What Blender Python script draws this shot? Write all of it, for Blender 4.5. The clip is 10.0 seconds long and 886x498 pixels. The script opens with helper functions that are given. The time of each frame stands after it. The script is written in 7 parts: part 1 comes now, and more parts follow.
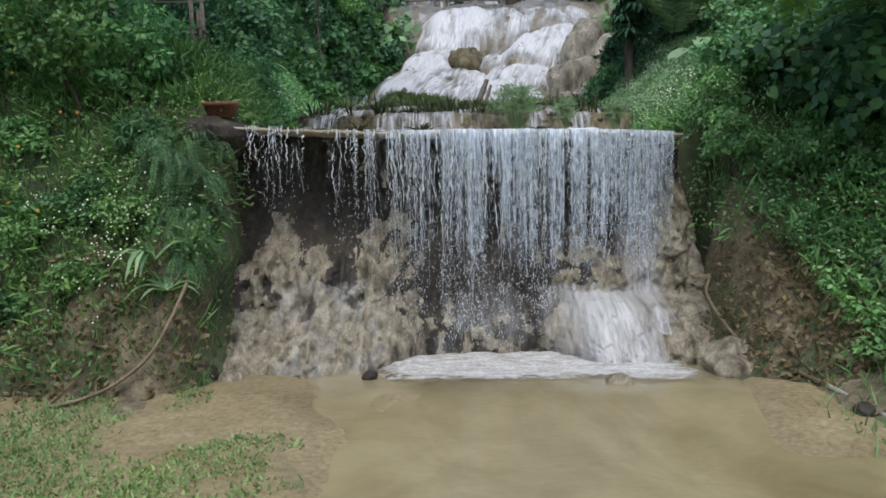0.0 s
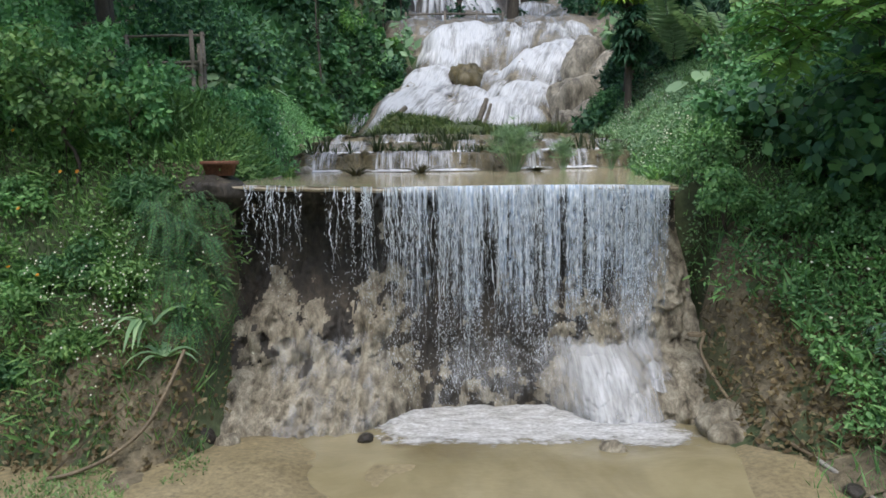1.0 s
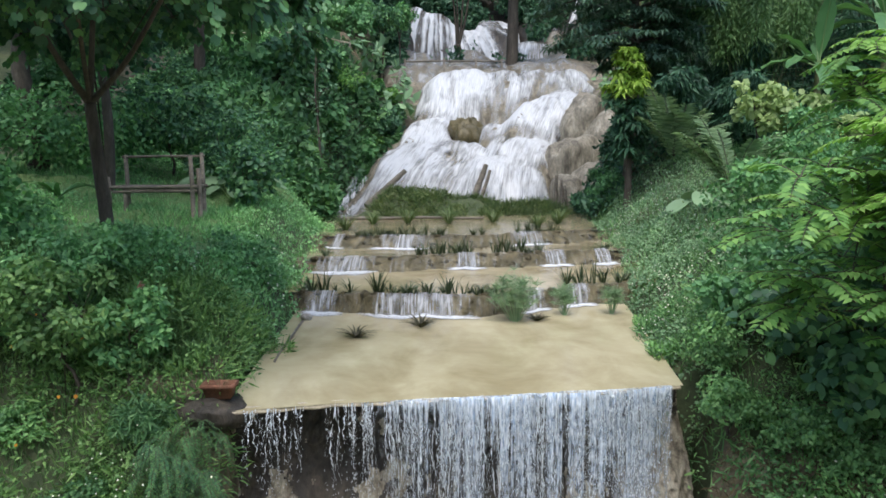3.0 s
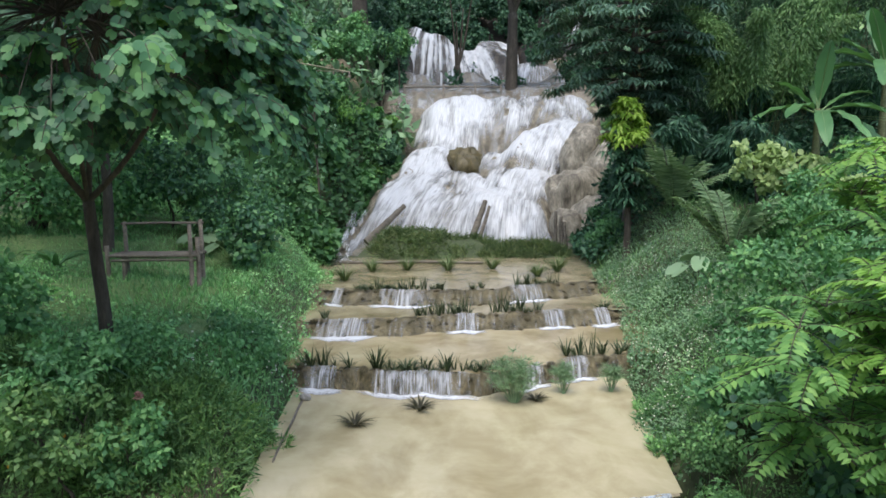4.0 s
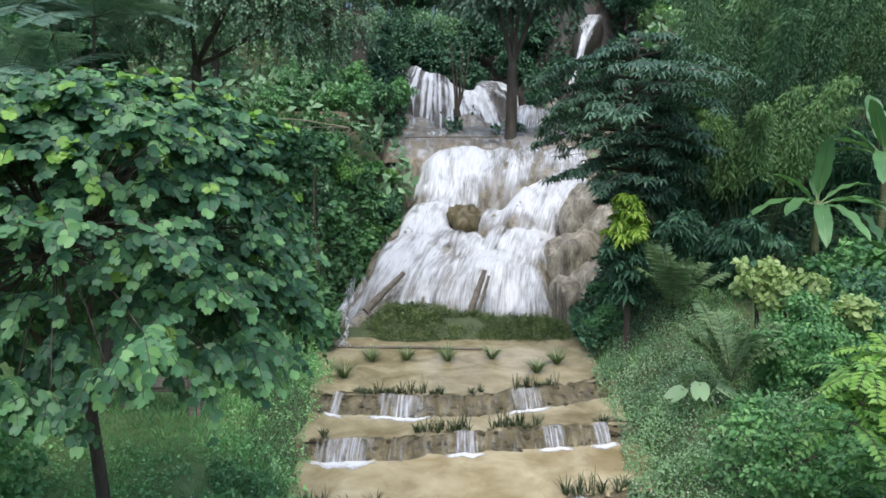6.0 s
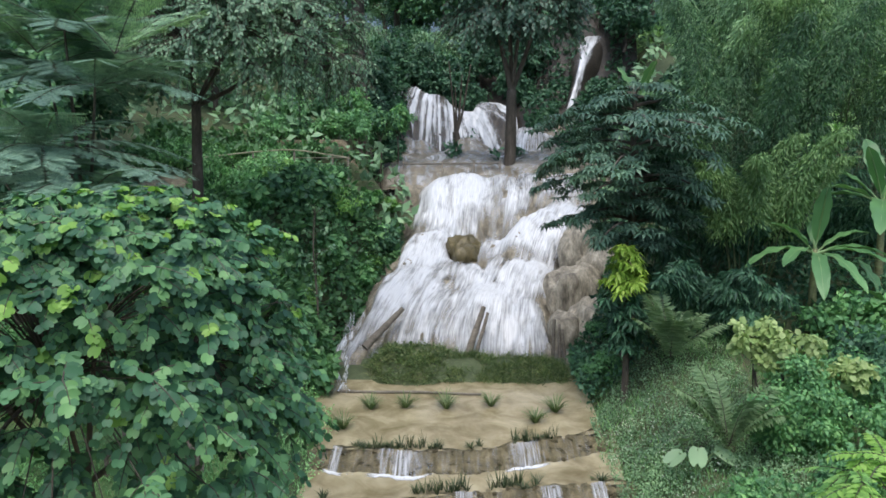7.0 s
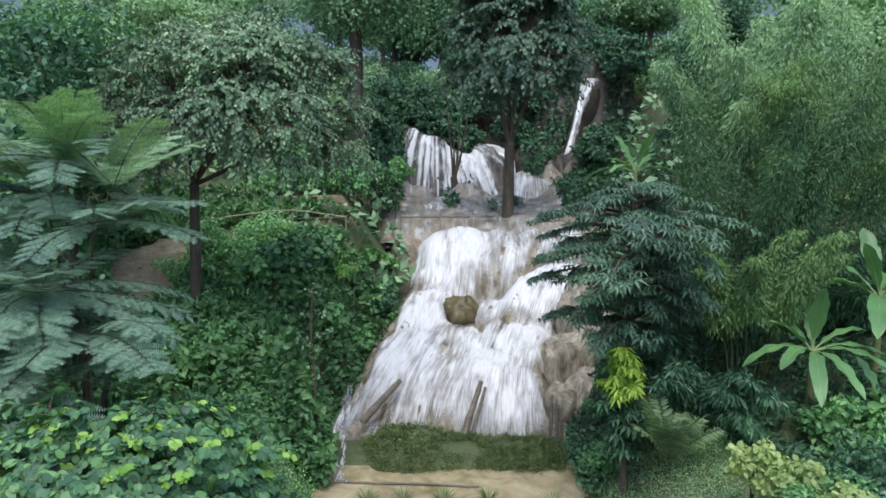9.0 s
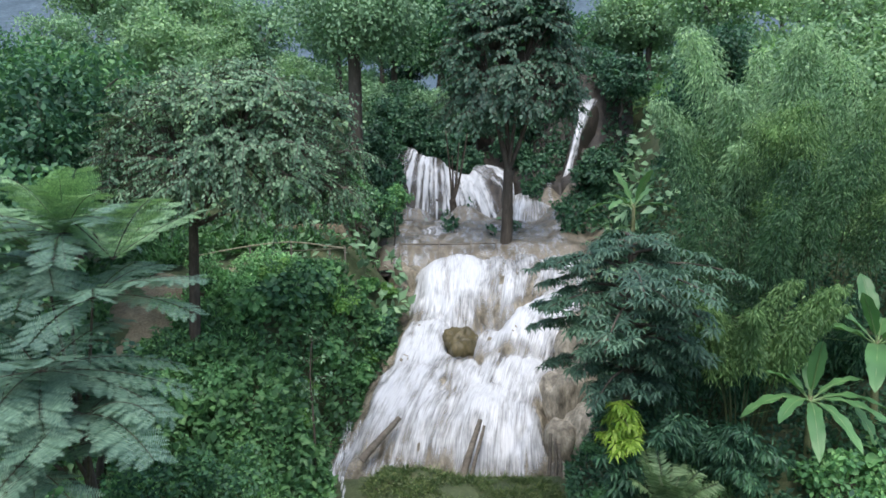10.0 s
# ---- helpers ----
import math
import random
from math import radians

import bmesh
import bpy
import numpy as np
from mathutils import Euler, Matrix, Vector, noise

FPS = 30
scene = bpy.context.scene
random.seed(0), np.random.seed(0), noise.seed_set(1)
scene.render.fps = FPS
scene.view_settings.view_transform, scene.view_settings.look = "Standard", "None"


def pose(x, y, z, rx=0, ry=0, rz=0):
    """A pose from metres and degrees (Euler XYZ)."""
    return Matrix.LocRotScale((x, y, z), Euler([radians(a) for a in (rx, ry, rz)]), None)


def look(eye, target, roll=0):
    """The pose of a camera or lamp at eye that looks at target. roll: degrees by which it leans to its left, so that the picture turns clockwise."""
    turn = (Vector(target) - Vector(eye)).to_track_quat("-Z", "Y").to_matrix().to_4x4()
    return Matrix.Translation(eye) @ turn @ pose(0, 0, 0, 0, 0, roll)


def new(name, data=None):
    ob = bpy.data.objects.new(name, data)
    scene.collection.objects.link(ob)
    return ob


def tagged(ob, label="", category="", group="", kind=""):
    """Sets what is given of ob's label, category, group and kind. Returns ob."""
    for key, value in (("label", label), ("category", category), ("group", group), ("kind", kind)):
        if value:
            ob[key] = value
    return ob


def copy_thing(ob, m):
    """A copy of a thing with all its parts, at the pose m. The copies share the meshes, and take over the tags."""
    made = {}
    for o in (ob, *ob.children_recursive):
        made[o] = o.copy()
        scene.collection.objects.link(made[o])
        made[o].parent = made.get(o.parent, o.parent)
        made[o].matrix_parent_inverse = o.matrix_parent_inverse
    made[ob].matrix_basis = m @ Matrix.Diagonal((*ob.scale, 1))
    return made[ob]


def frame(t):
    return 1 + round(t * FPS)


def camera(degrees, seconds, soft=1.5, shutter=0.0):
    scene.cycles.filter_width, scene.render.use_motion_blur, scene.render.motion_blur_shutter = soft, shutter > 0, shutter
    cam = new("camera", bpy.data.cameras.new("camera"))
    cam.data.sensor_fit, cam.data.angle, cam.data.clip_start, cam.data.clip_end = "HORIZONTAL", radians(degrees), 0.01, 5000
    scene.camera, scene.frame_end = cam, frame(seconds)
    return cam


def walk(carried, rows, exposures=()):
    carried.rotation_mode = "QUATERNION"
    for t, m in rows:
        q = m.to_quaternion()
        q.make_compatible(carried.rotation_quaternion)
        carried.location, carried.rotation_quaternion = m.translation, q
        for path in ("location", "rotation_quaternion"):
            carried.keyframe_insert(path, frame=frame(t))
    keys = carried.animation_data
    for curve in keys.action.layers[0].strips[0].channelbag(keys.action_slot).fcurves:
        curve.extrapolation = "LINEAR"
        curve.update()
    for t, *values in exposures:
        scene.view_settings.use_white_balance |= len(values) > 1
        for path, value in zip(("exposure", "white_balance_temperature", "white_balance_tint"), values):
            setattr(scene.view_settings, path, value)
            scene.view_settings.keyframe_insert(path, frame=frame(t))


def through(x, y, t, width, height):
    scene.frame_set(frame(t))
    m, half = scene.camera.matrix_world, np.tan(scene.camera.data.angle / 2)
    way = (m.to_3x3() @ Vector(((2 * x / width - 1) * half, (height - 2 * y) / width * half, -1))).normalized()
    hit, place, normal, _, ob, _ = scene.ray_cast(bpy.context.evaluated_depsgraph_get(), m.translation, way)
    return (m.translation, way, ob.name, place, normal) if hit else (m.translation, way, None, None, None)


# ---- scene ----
cam = camera(64.0, 10.0, 1.6)
PATH = [
    (0, (0.007, 0.045, 2.158), (-0.034, 2.025, 1.88), -1.1),
    (0.5, (0.035, 0.062, 2.421), (-0.007, 2.043, 2.146), -1.0),
    (1, (0.07, 0.075, 2.776), (0.026, 2.056, 2.503), -0.9),
    (1.5, (0.034, 0.12, 3.186), (-0.006, 2.101, 2.914), -0.8),
    (2, (0.009, 0.239, 3.768), (-0.027, 2.221, 3.498), -0.7),
    (2.5, (0.021, 0.349, 4.453), (-0.015, 2.33, 4.185), -0.6),
    (4, (0.073, 0.626, 6.403), (0.037, 2.608, 6.142), -0.7),
    (4.5, (0.057, 0.719, 7.003), (0.025, 2.702, 6.744), -0.6),
    (5, (0.064, 0.81, 7.615), (0.032, 2.793, 7.359), -0.5),
    (5.5, (0.06, 0.895, 8.212), (0.028, 2.879, 7.959), -0.5),
    (7, (0.098, 1.053, 10.107), (0.067, 3.038, 9.865), -0.5),
    (7.5, (0.112, 1.121, 10.75), (0.082, 3.106, 10.511), -0.5),
    (8, (0.121, 1.192, 11.386), (0.092, 3.178, 11.151), -0.4),
    (8.5, (0.1, 1.281, 12.034), (0.074, 3.267, 11.802), -0.3),
    (9, (0.086, 1.366, 12.706), (0.063, 3.353, 12.476), -0.3),
    (9.5, (0.08, 1.421, 13.43), (0.06, 3.407, 13.199), -0.3),
    (10, (0.112, 1.487, 14.146), (0.091, 3.474, 13.917), -0.4),
]
walk(cam, [(t, look(eye, target, roll)) for t, eye, target, roll in PATH], [(0, -0.18), (1, -0.08), (2, 0.06), (2.6, 0.13), (4, 0.1), (5.5, 0.19), (7, 0.1), (10, 0.16)])

# ---- world and light: overcast day, soft light from high and behind ----
world = bpy.data.worlds.new("overcast_sky")
scene.world = world
world.use_nodes = True
wn = world.node_tree.nodes
sky = wn.new("ShaderNodeTexSky")
sky.sky_type, sky.sun_disc = "NISHITA", False
sky.sun_elevation, sky.sun_rotation = radians(66), radians(183)
sky.air_density, sky.dust_density, sky.ozone_density = 1.0, 3.0, 1.5
wn["Background"].inputs["Strength"].default_value = 0.26
world.node_tree.links.new(sky.outputs["Color"], wn["Background"].inputs["Color"])
sun = new("sun", bpy.data.lights.new("sun", "SUN"))
sun.data.energy, sun.data.angle, sun.data.color = 1.65, radians(45), (1.0, 0.99, 0.96)
sun.matrix_world = look((-1, -3, 38), (0, 14, 0))

# ---- materials ----


def node_mat(name):
    m = bpy.data.materials.new(name)
    m.use_nodes = True
    nt = m.node_tree
    return m, nt, nt.nodes, nt.links, nt.nodes["Principled BSDF"]


def ramp(nt, src, stops):
    r = nt.nodes.new("ShaderNodeValToRGB")
    while len(r.color_ramp.elements) < len(stops):
        r.color_ramp.elements.new(0.5)
    for e, (p, c) in zip(r.color_ramp.elements, stops):
        e.position, e.color = p, (*c, 1)
    nt.links.new(src, r.inputs["Fac"])
    return r.outputs["Color"]


def noise_tex(nt, scale, detail=4, rough=0.6, stretch=None, distort=0.0, coords="Object"):
    tc = nt.nodes.new("ShaderNodeTexCoord")
    src = tc.outputs[coords]
    if stretch:
        mp = nt.nodes.new("ShaderNodeMapping")
        mp.inputs["Scale"].default_value = stretch
        nt.links.new(src, mp.inputs["Vector"])
        src = mp.outputs["Vector"]
    n = nt.nodes.new("ShaderNodeTexNoise")
    n.inputs["Scale"].default_value, n.inputs["Detail"].default_value = scale, detail
    n.inputs["Roughness"].default_value, n.inputs["Distortion"].default_value = rough, distort
    nt.links.new(src, n.inputs["Vector"])
    return n.outputs["Fac"]


def mix_col(nt, fac, a, b, mode="MIX"):
    m = nt.nodes.new("ShaderNodeMix")
    m.data_type, m.blend_type = "RGBA", mode
    for sock, v in ((m.inputs["Factor"], fac), (m.inputs[6], a), (m.inputs[7], b)):
        if isinstance(v, (float, int)):
            sock.default_value = v
        elif isinstance(v, tuple):
            sock.default_value = (*v, 1)
        else:
            nt.links.new(v, sock)
    return m.outputs[2]


def bump(nt, height, strength, dist, bsdf):
    b = nt.nodes.new("ShaderNodeBump")
    b.inputs["Strength"].default_value, b.inputs["Distance"].default_value = strength, dist
    nt.links.new(height, b.inputs["Height"])
    nt.links.new(b.outputs["Normal"], bsdf.inputs["Normal"])


def leaf_mat(name, dark, mid, light, rough=0.5, through=0.25, patch=0.35):
    """Leaves: each leaf has its own tone, and patches of the plant differ."""
    m, nt, nodes, links, b = node_mat(name)
    g = nodes.new("ShaderNodeNewGeometry")
    col = ramp(nt, g.outputs["Random Per Island"], [(0.0, dark), (0.55, mid), (1.0, light)])
    big = noise_tex(nt, patch, 2)
    tone = ramp(nt, big, [(0.3, (0.66, 0.7, 0.72)), (0.7, (1.22, 1.2, 1.05))])
    col = mix_col(nt, 1.0, col, tone, "MULTIPLY")
    links.new(col, b.inputs["Base Color"])
    b.inputs["Roughness"].default_value = rough
    b.inputs["Specular IOR Level"].default_value = 0.35
    t = nodes.new("ShaderNodeBsdfTranslucent")
    links.new(mix_col(nt, 1.0, col, (1.05, 1.15, 0.7), "MULTIPLY"), t.inputs["Color"])
    mx = nodes.new("ShaderNodeMixShader")
    mx.inputs[0].default_value = through
    links.new(b.outputs[0], mx.inputs[1])
    links.new(t.outputs[0], mx.inputs[2])
    links.new(mx.outputs[0], nodes["Material Output"].inputs["Surface"])
    return m


def rough_mat(name, stops, scale, fine, rough=0.85, relief=0.4, dist=0.03, wet=None, stretch=None):
    """Stone, soil, bark: broad stains, grain and relief."""
    m, nt, nodes, links, b = node_mat(name)
    broad = noise_tex(nt, scale, 6, 0.65, stretch, 0.4)
    grain = noise_tex(nt, fine, 5, 0.7, stretch)
    col = ramp(nt, broad, stops)
    tone = ramp(nt, grain, [(0.3, (0.55, 0.55, 0.55)), (0.7, (1.25, 1.22, 1.18))])
    links.new(mix_col(nt, 1.0, col, tone, "MULTIPLY"), b.inputs["Base Color"])
    if wet:
        links.new(ramp(nt, broad, [(0.35, (wet,) * 3), (0.65, (rough,) * 3)]), b.inputs["Roughness"])
    else:
        b.inputs["Roughness"].default_value = rough
    bump(nt, grain, relief, dist, b)
    return m


LEAF_WEED = leaf_mat("leaf_weed", (0.085, 0.215, 0.1), (0.142, 0.34, 0.148), (0.21, 0.45, 0.195))
LEAF_BANK = leaf_mat("leaf_bank", (0.085, 0.185, 0.066), (0.165, 0.325, 0.115), (0.28, 0.46, 0.17), patch=1.1)
LEAF_SHADE = leaf_mat("leaf_shade", (0.092, 0.215, 0.09), (0.18, 0.385, 0.15), (0.29, 0.52, 0.21), patch=1.1)
LEAF_SLOPE = leaf_mat("leaf_slope", (0.05, 0.135, 0.062), (0.09, 0.215, 0.095), (0.15, 0.31, 0.13), patch=0.7)
LEAF_PALE = leaf_mat("leaf_pale", (0.12, 0.23, 0.13), (0.21, 0.37, 0.21), (0.33, 0.5, 0.31), patch=0.7)
LEAF_DARK = leaf_mat("leaf_dark", (0.023, 0.075, 0.050), (0.056, 0.149, 0.087), (0.118, 0.255, 0.146))
LEAF_BAU = leaf_mat("leaf_orchid_tree", (0.043, 0.12, 0.074), (0.093, 0.232, 0.12), (0.181, 0.378, 0.15), patch=0.6)
LEAF_TREE = leaf_mat("leaf_dark_layered", (0.05, 0.108, 0.08), (0.085, 0.17, 0.122), (0.13, 0.23, 0.168), rough=0.45)
LEAF_VINE = leaf_mat("leaf_vine", (0.075, 0.21, 0.09), (0.15, 0.36, 0.14), (0.25, 0.48, 0.19), patch=0.9)
# pale leaf tone with distance haze put into the colour; also for light young leaves
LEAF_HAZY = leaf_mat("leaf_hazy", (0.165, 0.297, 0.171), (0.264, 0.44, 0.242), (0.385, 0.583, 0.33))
LEAF_GREY = leaf_mat("leaf_grey_green", (0.09, 0.18, 0.114), (0.162, 0.294, 0.186), (0.288, 0.444, 0.3), patch=0.5)
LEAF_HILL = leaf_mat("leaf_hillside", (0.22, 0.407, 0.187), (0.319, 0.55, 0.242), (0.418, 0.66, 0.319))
LEAF_YOUNG = leaf_mat("leaf_young", (0.16, 0.34, 0.07), (0.26, 0.49, 0.1), (0.36, 0.58, 0.16), through=0.35)
LEAF_LIME = leaf_mat("leaf_lime", (0.1, 0.24, 0.08), (0.18, 0.385, 0.11), (0.28, 0.5, 0.15), through=0.3)
LEAF_YSHRUB = leaf_mat("leaf_yellow_shrub", (0.24, 0.36, 0.13), (0.33, 0.45, 0.18), (0.42, 0.53, 0.24))
LEAF_TOP = leaf_mat("leaf_lime_top", (0.2, 0.36, 0.05), (0.36, 0.55, 0.08), (0.5, 0.68, 0.14), through=0.35)
LEAF_PALM = leaf_mat("leaf_palm", (0.13, 0.22, 0.11), (0.2, 0.32, 0.17), (0.29, 0.42, 0.24), through=0.35)
# darkened so that deep shade between the clumps sits in the leaf colour
LEAF_BAMBOO = leaf_mat("leaf_bamboo", (0.03, 0.08, 0.042), (0.062, 0.15, 0.07), (0.11, 0.225, 0.1))
LEAF_CULMS = leaf_mat("leaf_tall_bamboo", (0.05, 0.115, 0.06), (0.095, 0.2, 0.095), (0.16, 0.3, 0.14))
# lighter, bluer greens imitate aerial haze on the far growth
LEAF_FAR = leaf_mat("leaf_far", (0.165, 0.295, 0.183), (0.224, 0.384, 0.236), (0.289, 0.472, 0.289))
LEAF_CANE = leaf_mat("leaf_cane_top", (0.11, 0.22, 0.085), (0.175, 0.32, 0.125), (0.25, 0.41, 0.17))
LEAF_BLUE = leaf_mat("leaf_feathery", (0.11, 0.205, 0.17), (0.175, 0.3, 0.24), (0.26, 0.4, 0.32))
MIDRIB = leaf_mat("midrib", (0.22, 0.34, 0.16), (0.28, 0.42, 0.2), (0.34, 0.48, 0.24))
LEAF_BANANA = leaf_mat("leaf_banana", (0.08, 0.2, 0.085), (0.13, 0.29, 0.12), (0.19, 0.38, 0.17), rough=0.35)
LEAF_GRASS = leaf_mat("leaf_grass", (0.125, 0.31, 0.13), (0.245, 0.52, 0.23), (0.41, 0.72, 0.35), patch=0.8)
LEAF_TURF = leaf_mat("leaf_turf", (0.17, 0.27, 0.12), (0.25, 0.39, 0.17), (0.33, 0.48, 0.22), patch=0.8)
LEAF_IRIS = leaf_mat("leaf_iris", (0.04, 0.062, 0.033), (0.08, 0.115, 0.058), (0.16, 0.175, 0.09), patch=3.0)
LEAF_SEDGE = leaf_mat("leaf_sedge", (0.17, 0.3, 0.17), (0.27, 0.42, 0.25), (0.38, 0.52, 0.33))
LEAF_ROSETTE = leaf_mat("leaf_rosette", (0.035, 0.035, 0.022), (0.075, 0.07, 0.04), (0.17, 0.15, 0.09), patch=3.0)
LEAF_STALK = leaf_mat("leaf_stalk", (0.05, 0.04, 0.022), (0.1, 0.08, 0.045), (0.17, 0.14, 0.08))
LEAF_MOUND = leaf_mat("leaf_mound", (0.06, 0.115, 0.042), (0.135, 0.21, 0.085), (0.25, 0.29, 0.14), patch=1.1)
LEAF_DRY = leaf_mat("leaf_dry", (0.100, 0.070, 0.040), (0.180, 0.140, 0.080), (0.300, 0.250, 0.160))
PETAL_WHITE = leaf_mat("petal_white", (0.600, 0.620, 0.550), (0.750, 0.750, 0.700), (0.850, 0.850, 0.800))
PETAL_ORANGE = leaf_mat("petal_orange", (0.500, 0.200, 0.020), (0.600, 0.280, 0.030), (0.700, 0.400, 0.050))
PETAL_RED = leaf_mat("petal_red", (0.350, 0.010, 0.020), (0.500, 0.020, 0.030), (0.600, 0.040, 0.050))
PETAL_PINK = leaf_mat("petal_pink", (0.600, 0.300, 0.300), (0.700, 0.400, 0.400), (0.800, 0.550, 0.520))
SOIL = rough_mat("soil", [(0.3, (0.05, 0.075, 0.035)), (0.55, (0.08, 0.11, 0.05)), (0.78, (0.15, 0.135, 0.075))], 0.9, 12)
TURF = rough_mat("turf", [(0.3, (0.1, 0.19, 0.07)), (0.5, (0.16, 0.28, 0.1)), (0.75, (0.25, 0.36, 0.15))], 0.9, 26, 0.95, 1.0, 0.04)
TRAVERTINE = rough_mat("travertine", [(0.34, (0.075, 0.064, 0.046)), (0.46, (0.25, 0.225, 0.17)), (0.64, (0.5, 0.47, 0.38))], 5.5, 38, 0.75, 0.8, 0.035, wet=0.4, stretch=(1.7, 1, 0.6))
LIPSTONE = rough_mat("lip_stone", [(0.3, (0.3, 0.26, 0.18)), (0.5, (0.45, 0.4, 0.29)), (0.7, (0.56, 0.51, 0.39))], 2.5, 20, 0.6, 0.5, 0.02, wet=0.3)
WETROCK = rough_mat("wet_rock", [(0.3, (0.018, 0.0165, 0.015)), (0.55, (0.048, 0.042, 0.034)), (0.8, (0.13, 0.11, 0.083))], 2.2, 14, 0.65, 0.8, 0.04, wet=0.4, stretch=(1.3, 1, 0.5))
CASCADE = rough_mat("cascade_rock", [(0.3, (0.055, 0.048, 0.034)), (0.48, (0.21, 0.19, 0.142)), (0.7, (0.44, 0.41, 0.33))], 1.3, 7, 0.6, 1.0, 0.1, wet=0.3, stretch=(1.2, 1, 0.6))
SHELF = rough_mat("silted_shelf", [(0.3, (0.09, 0.078, 0.056)), (0.5, (0.19, 0.168, 0.125)), (0.7, (0.3, 0.272, 0.21))], 0.9, 8, 0.5, 0.5, 0.05, wet=0.25)
DAM = rough_mat("dam_stone", [(0.3, (0.05, 0.044, 0.022)), (0.52, (0.165, 0.142, 0.078)), (0.75, (0.33, 0.29, 0.18))], 2.5, 16, 0.55, 1.0, 0.05, wet=0.25, stretch=(1.6, 1, 0.5))
EARTH = rough_mat("bare_earth", [(0.3, (0.09, 0.077, 0.05)), (0.55, (0.215, 0.187, 0.125)), (0.75, (0.38, 0.34, 0.245))], 2.0, 14, 0.95, 0.9, 0.06)
MUD = rough_mat("mud", [(0.3, (0.195, 0.162, 0.09)), (0.55, (0.29, 0.247, 0.145)), (0.8, (0.38, 0.33, 0.21))], 1.2, 18, 0.7, 0.25, 0.015, wet=0.45)
BARK = rough_mat("bark", [(0.3, (0.05, 0.042, 0.034)), (0.55, (0.1, 0.085, 0.068)), (0.8, (0.18, 0.16, 0.13))], 3, 22, 0.9, 0.7, 0.02, stretch=(1, 1, 0.25))
PALE_BARK = rough_mat("pale_bark", [(0.3, (0.16, 0.15, 0.12)), (0.55, (0.27, 0.255, 0.21)), (0.8, (0.38, 0.36, 0.3))], 3, 22, 0.9, 0.5, 0.02, stretch=(1, 1, 0.25))
WOOD = rough_mat("weathered_wood", [(0.3, (0.1, 0.09, 0.075)), (0.55, (0.2, 0.182, 0.152)), (0.8, (0.32, 0.295, 0.25))], 4, 30, 0.85, 0.5, 0.01, stretch=(0.3, 1, 1))
TERRACOTTA = rough_mat("terracotta", [(0.3, (0.16, 0.07, 0.045)), (0.6, (0.26, 0.12, 0.075)), (0.8, (0.3, 0.18, 0.12))], 6, 40, 0.8, 0.3, 0.005)
PIPE = rough_mat("grey_pipe", [(0.3, (0.25, 0.24, 0.22)), (0.6, (0.42, 0.41, 0.38)), (0.8, (0.5, 0.48, 0.45))], 3, 30, 0.5, 0.2, 0.004)
HOSE = rough_mat("brown_hose", [(0.3, (0.12, 0.095, 0.06)), (0.6, (0.23, 0.185, 0.12)), (0.8, (0.32, 0.27, 0.19))], 5, 40, 0.55, 0.2, 0.004)
# aerial haze over the far hills is mixed into this bluish base colour
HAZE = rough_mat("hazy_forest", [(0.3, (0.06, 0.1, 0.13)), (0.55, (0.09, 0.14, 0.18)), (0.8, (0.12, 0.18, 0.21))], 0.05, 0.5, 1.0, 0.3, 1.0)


def muddy_water(name, a, b_col, ripple, rough, bottom=0.18):
    """Silty water: broad clouds of silt, streaks along the flow, and the bottom dimly seen."""
    m, nt, nodes, links, b = node_mat(name)
    n = noise_tex(nt, 0.9, 4, 0.6, None, 0.8)
    silt = ramp(nt, n, [(0.3, a), (0.7, b_col)])
    bed = noise_tex(nt, 0.9, 5, 0.6, (1.2, 0.9, 1), 0.4)
    tone = ramp(nt, bed, [(0.36, (1 - bottom, 1 - bottom * 1.1, 1 - bottom * 1.3)), (0.56, (1.0, 1.0, 1.0)), (0.72, (1.06, 1.07, 1.1))])
    links.new(mix_col(nt, 1.0, silt, tone, "MULTIPLY"), b.inputs["Base Color"])
    b.inputs["Roughness"].default_value = rough
    r = noise_tex(nt, 11, 4, 0.55, (1, 1.8, 1), 0.4)
    bump(nt, r, ripple, 0.02, b)
    return m


POOL = muddy_water("muddy_pool_water", (0.45, 0.4, 0.25), (0.58, 0.53, 0.36), 0.07, 0.06, 0.24)
WETPOOL = muddy_water("thin_terrace_water", (0.22, 0.185, 0.105), (0.48, 0.43, 0.29), 0.22, 0.06, 0.24)
MIDPOOL = muddy_water("terrace_pool_water", (0.34, 0.28, 0.16), (0.52, 0.46, 0.3), 0.12, 0.06, 0.3)
LOWPOOL = muddy_water("brown_stream_water", (0.245, 0.21, 0.115), (0.355, 0.316, 0.19), 0.2, 0.14)


def whitewater(name, stretch, lo, hi, colour=(0.72, 0.76, 0.8), scale=1.0):
    """Rushing water: white streaks with gaps through which the rock shows."""
    m, nt, nodes, links, b = node_mat(name)
    s = noise_tex(nt, scale, 5, 0.62, stretch, 0.3)
    f = noise_tex(nt, 1.1, 3, 0.5)
    add = nodes.new("ShaderNodeMath")
    add.operation = "ADD"
    links.new(s, add.inputs[0])
    sub = nodes.new("ShaderNodeMath")
    sub.operation = "MULTIPLY_ADD"
    sub.inputs[1].default_value, sub.inputs[2].default_value = 0.45, -0.22
    links.new(f, sub.inputs[0])
    links.new(sub.outputs[0], add.inputs[1])
    a = nodes.new("ShaderNodeMapRange")
    a.inputs["From Min"].default_value, a.inputs["From Max"].default_value = lo, hi
    links.new(add.outputs[0], a.inputs["Value"])
    links.new(a.outputs["Result"], b.inputs["Alpha"])
    b.inputs["Base Color"].default_value = (*colour, 1)
    b.inputs["Roughness"].default_value = 0.35
    bump(nt, s, 0.3, 0.05, b)
    return m


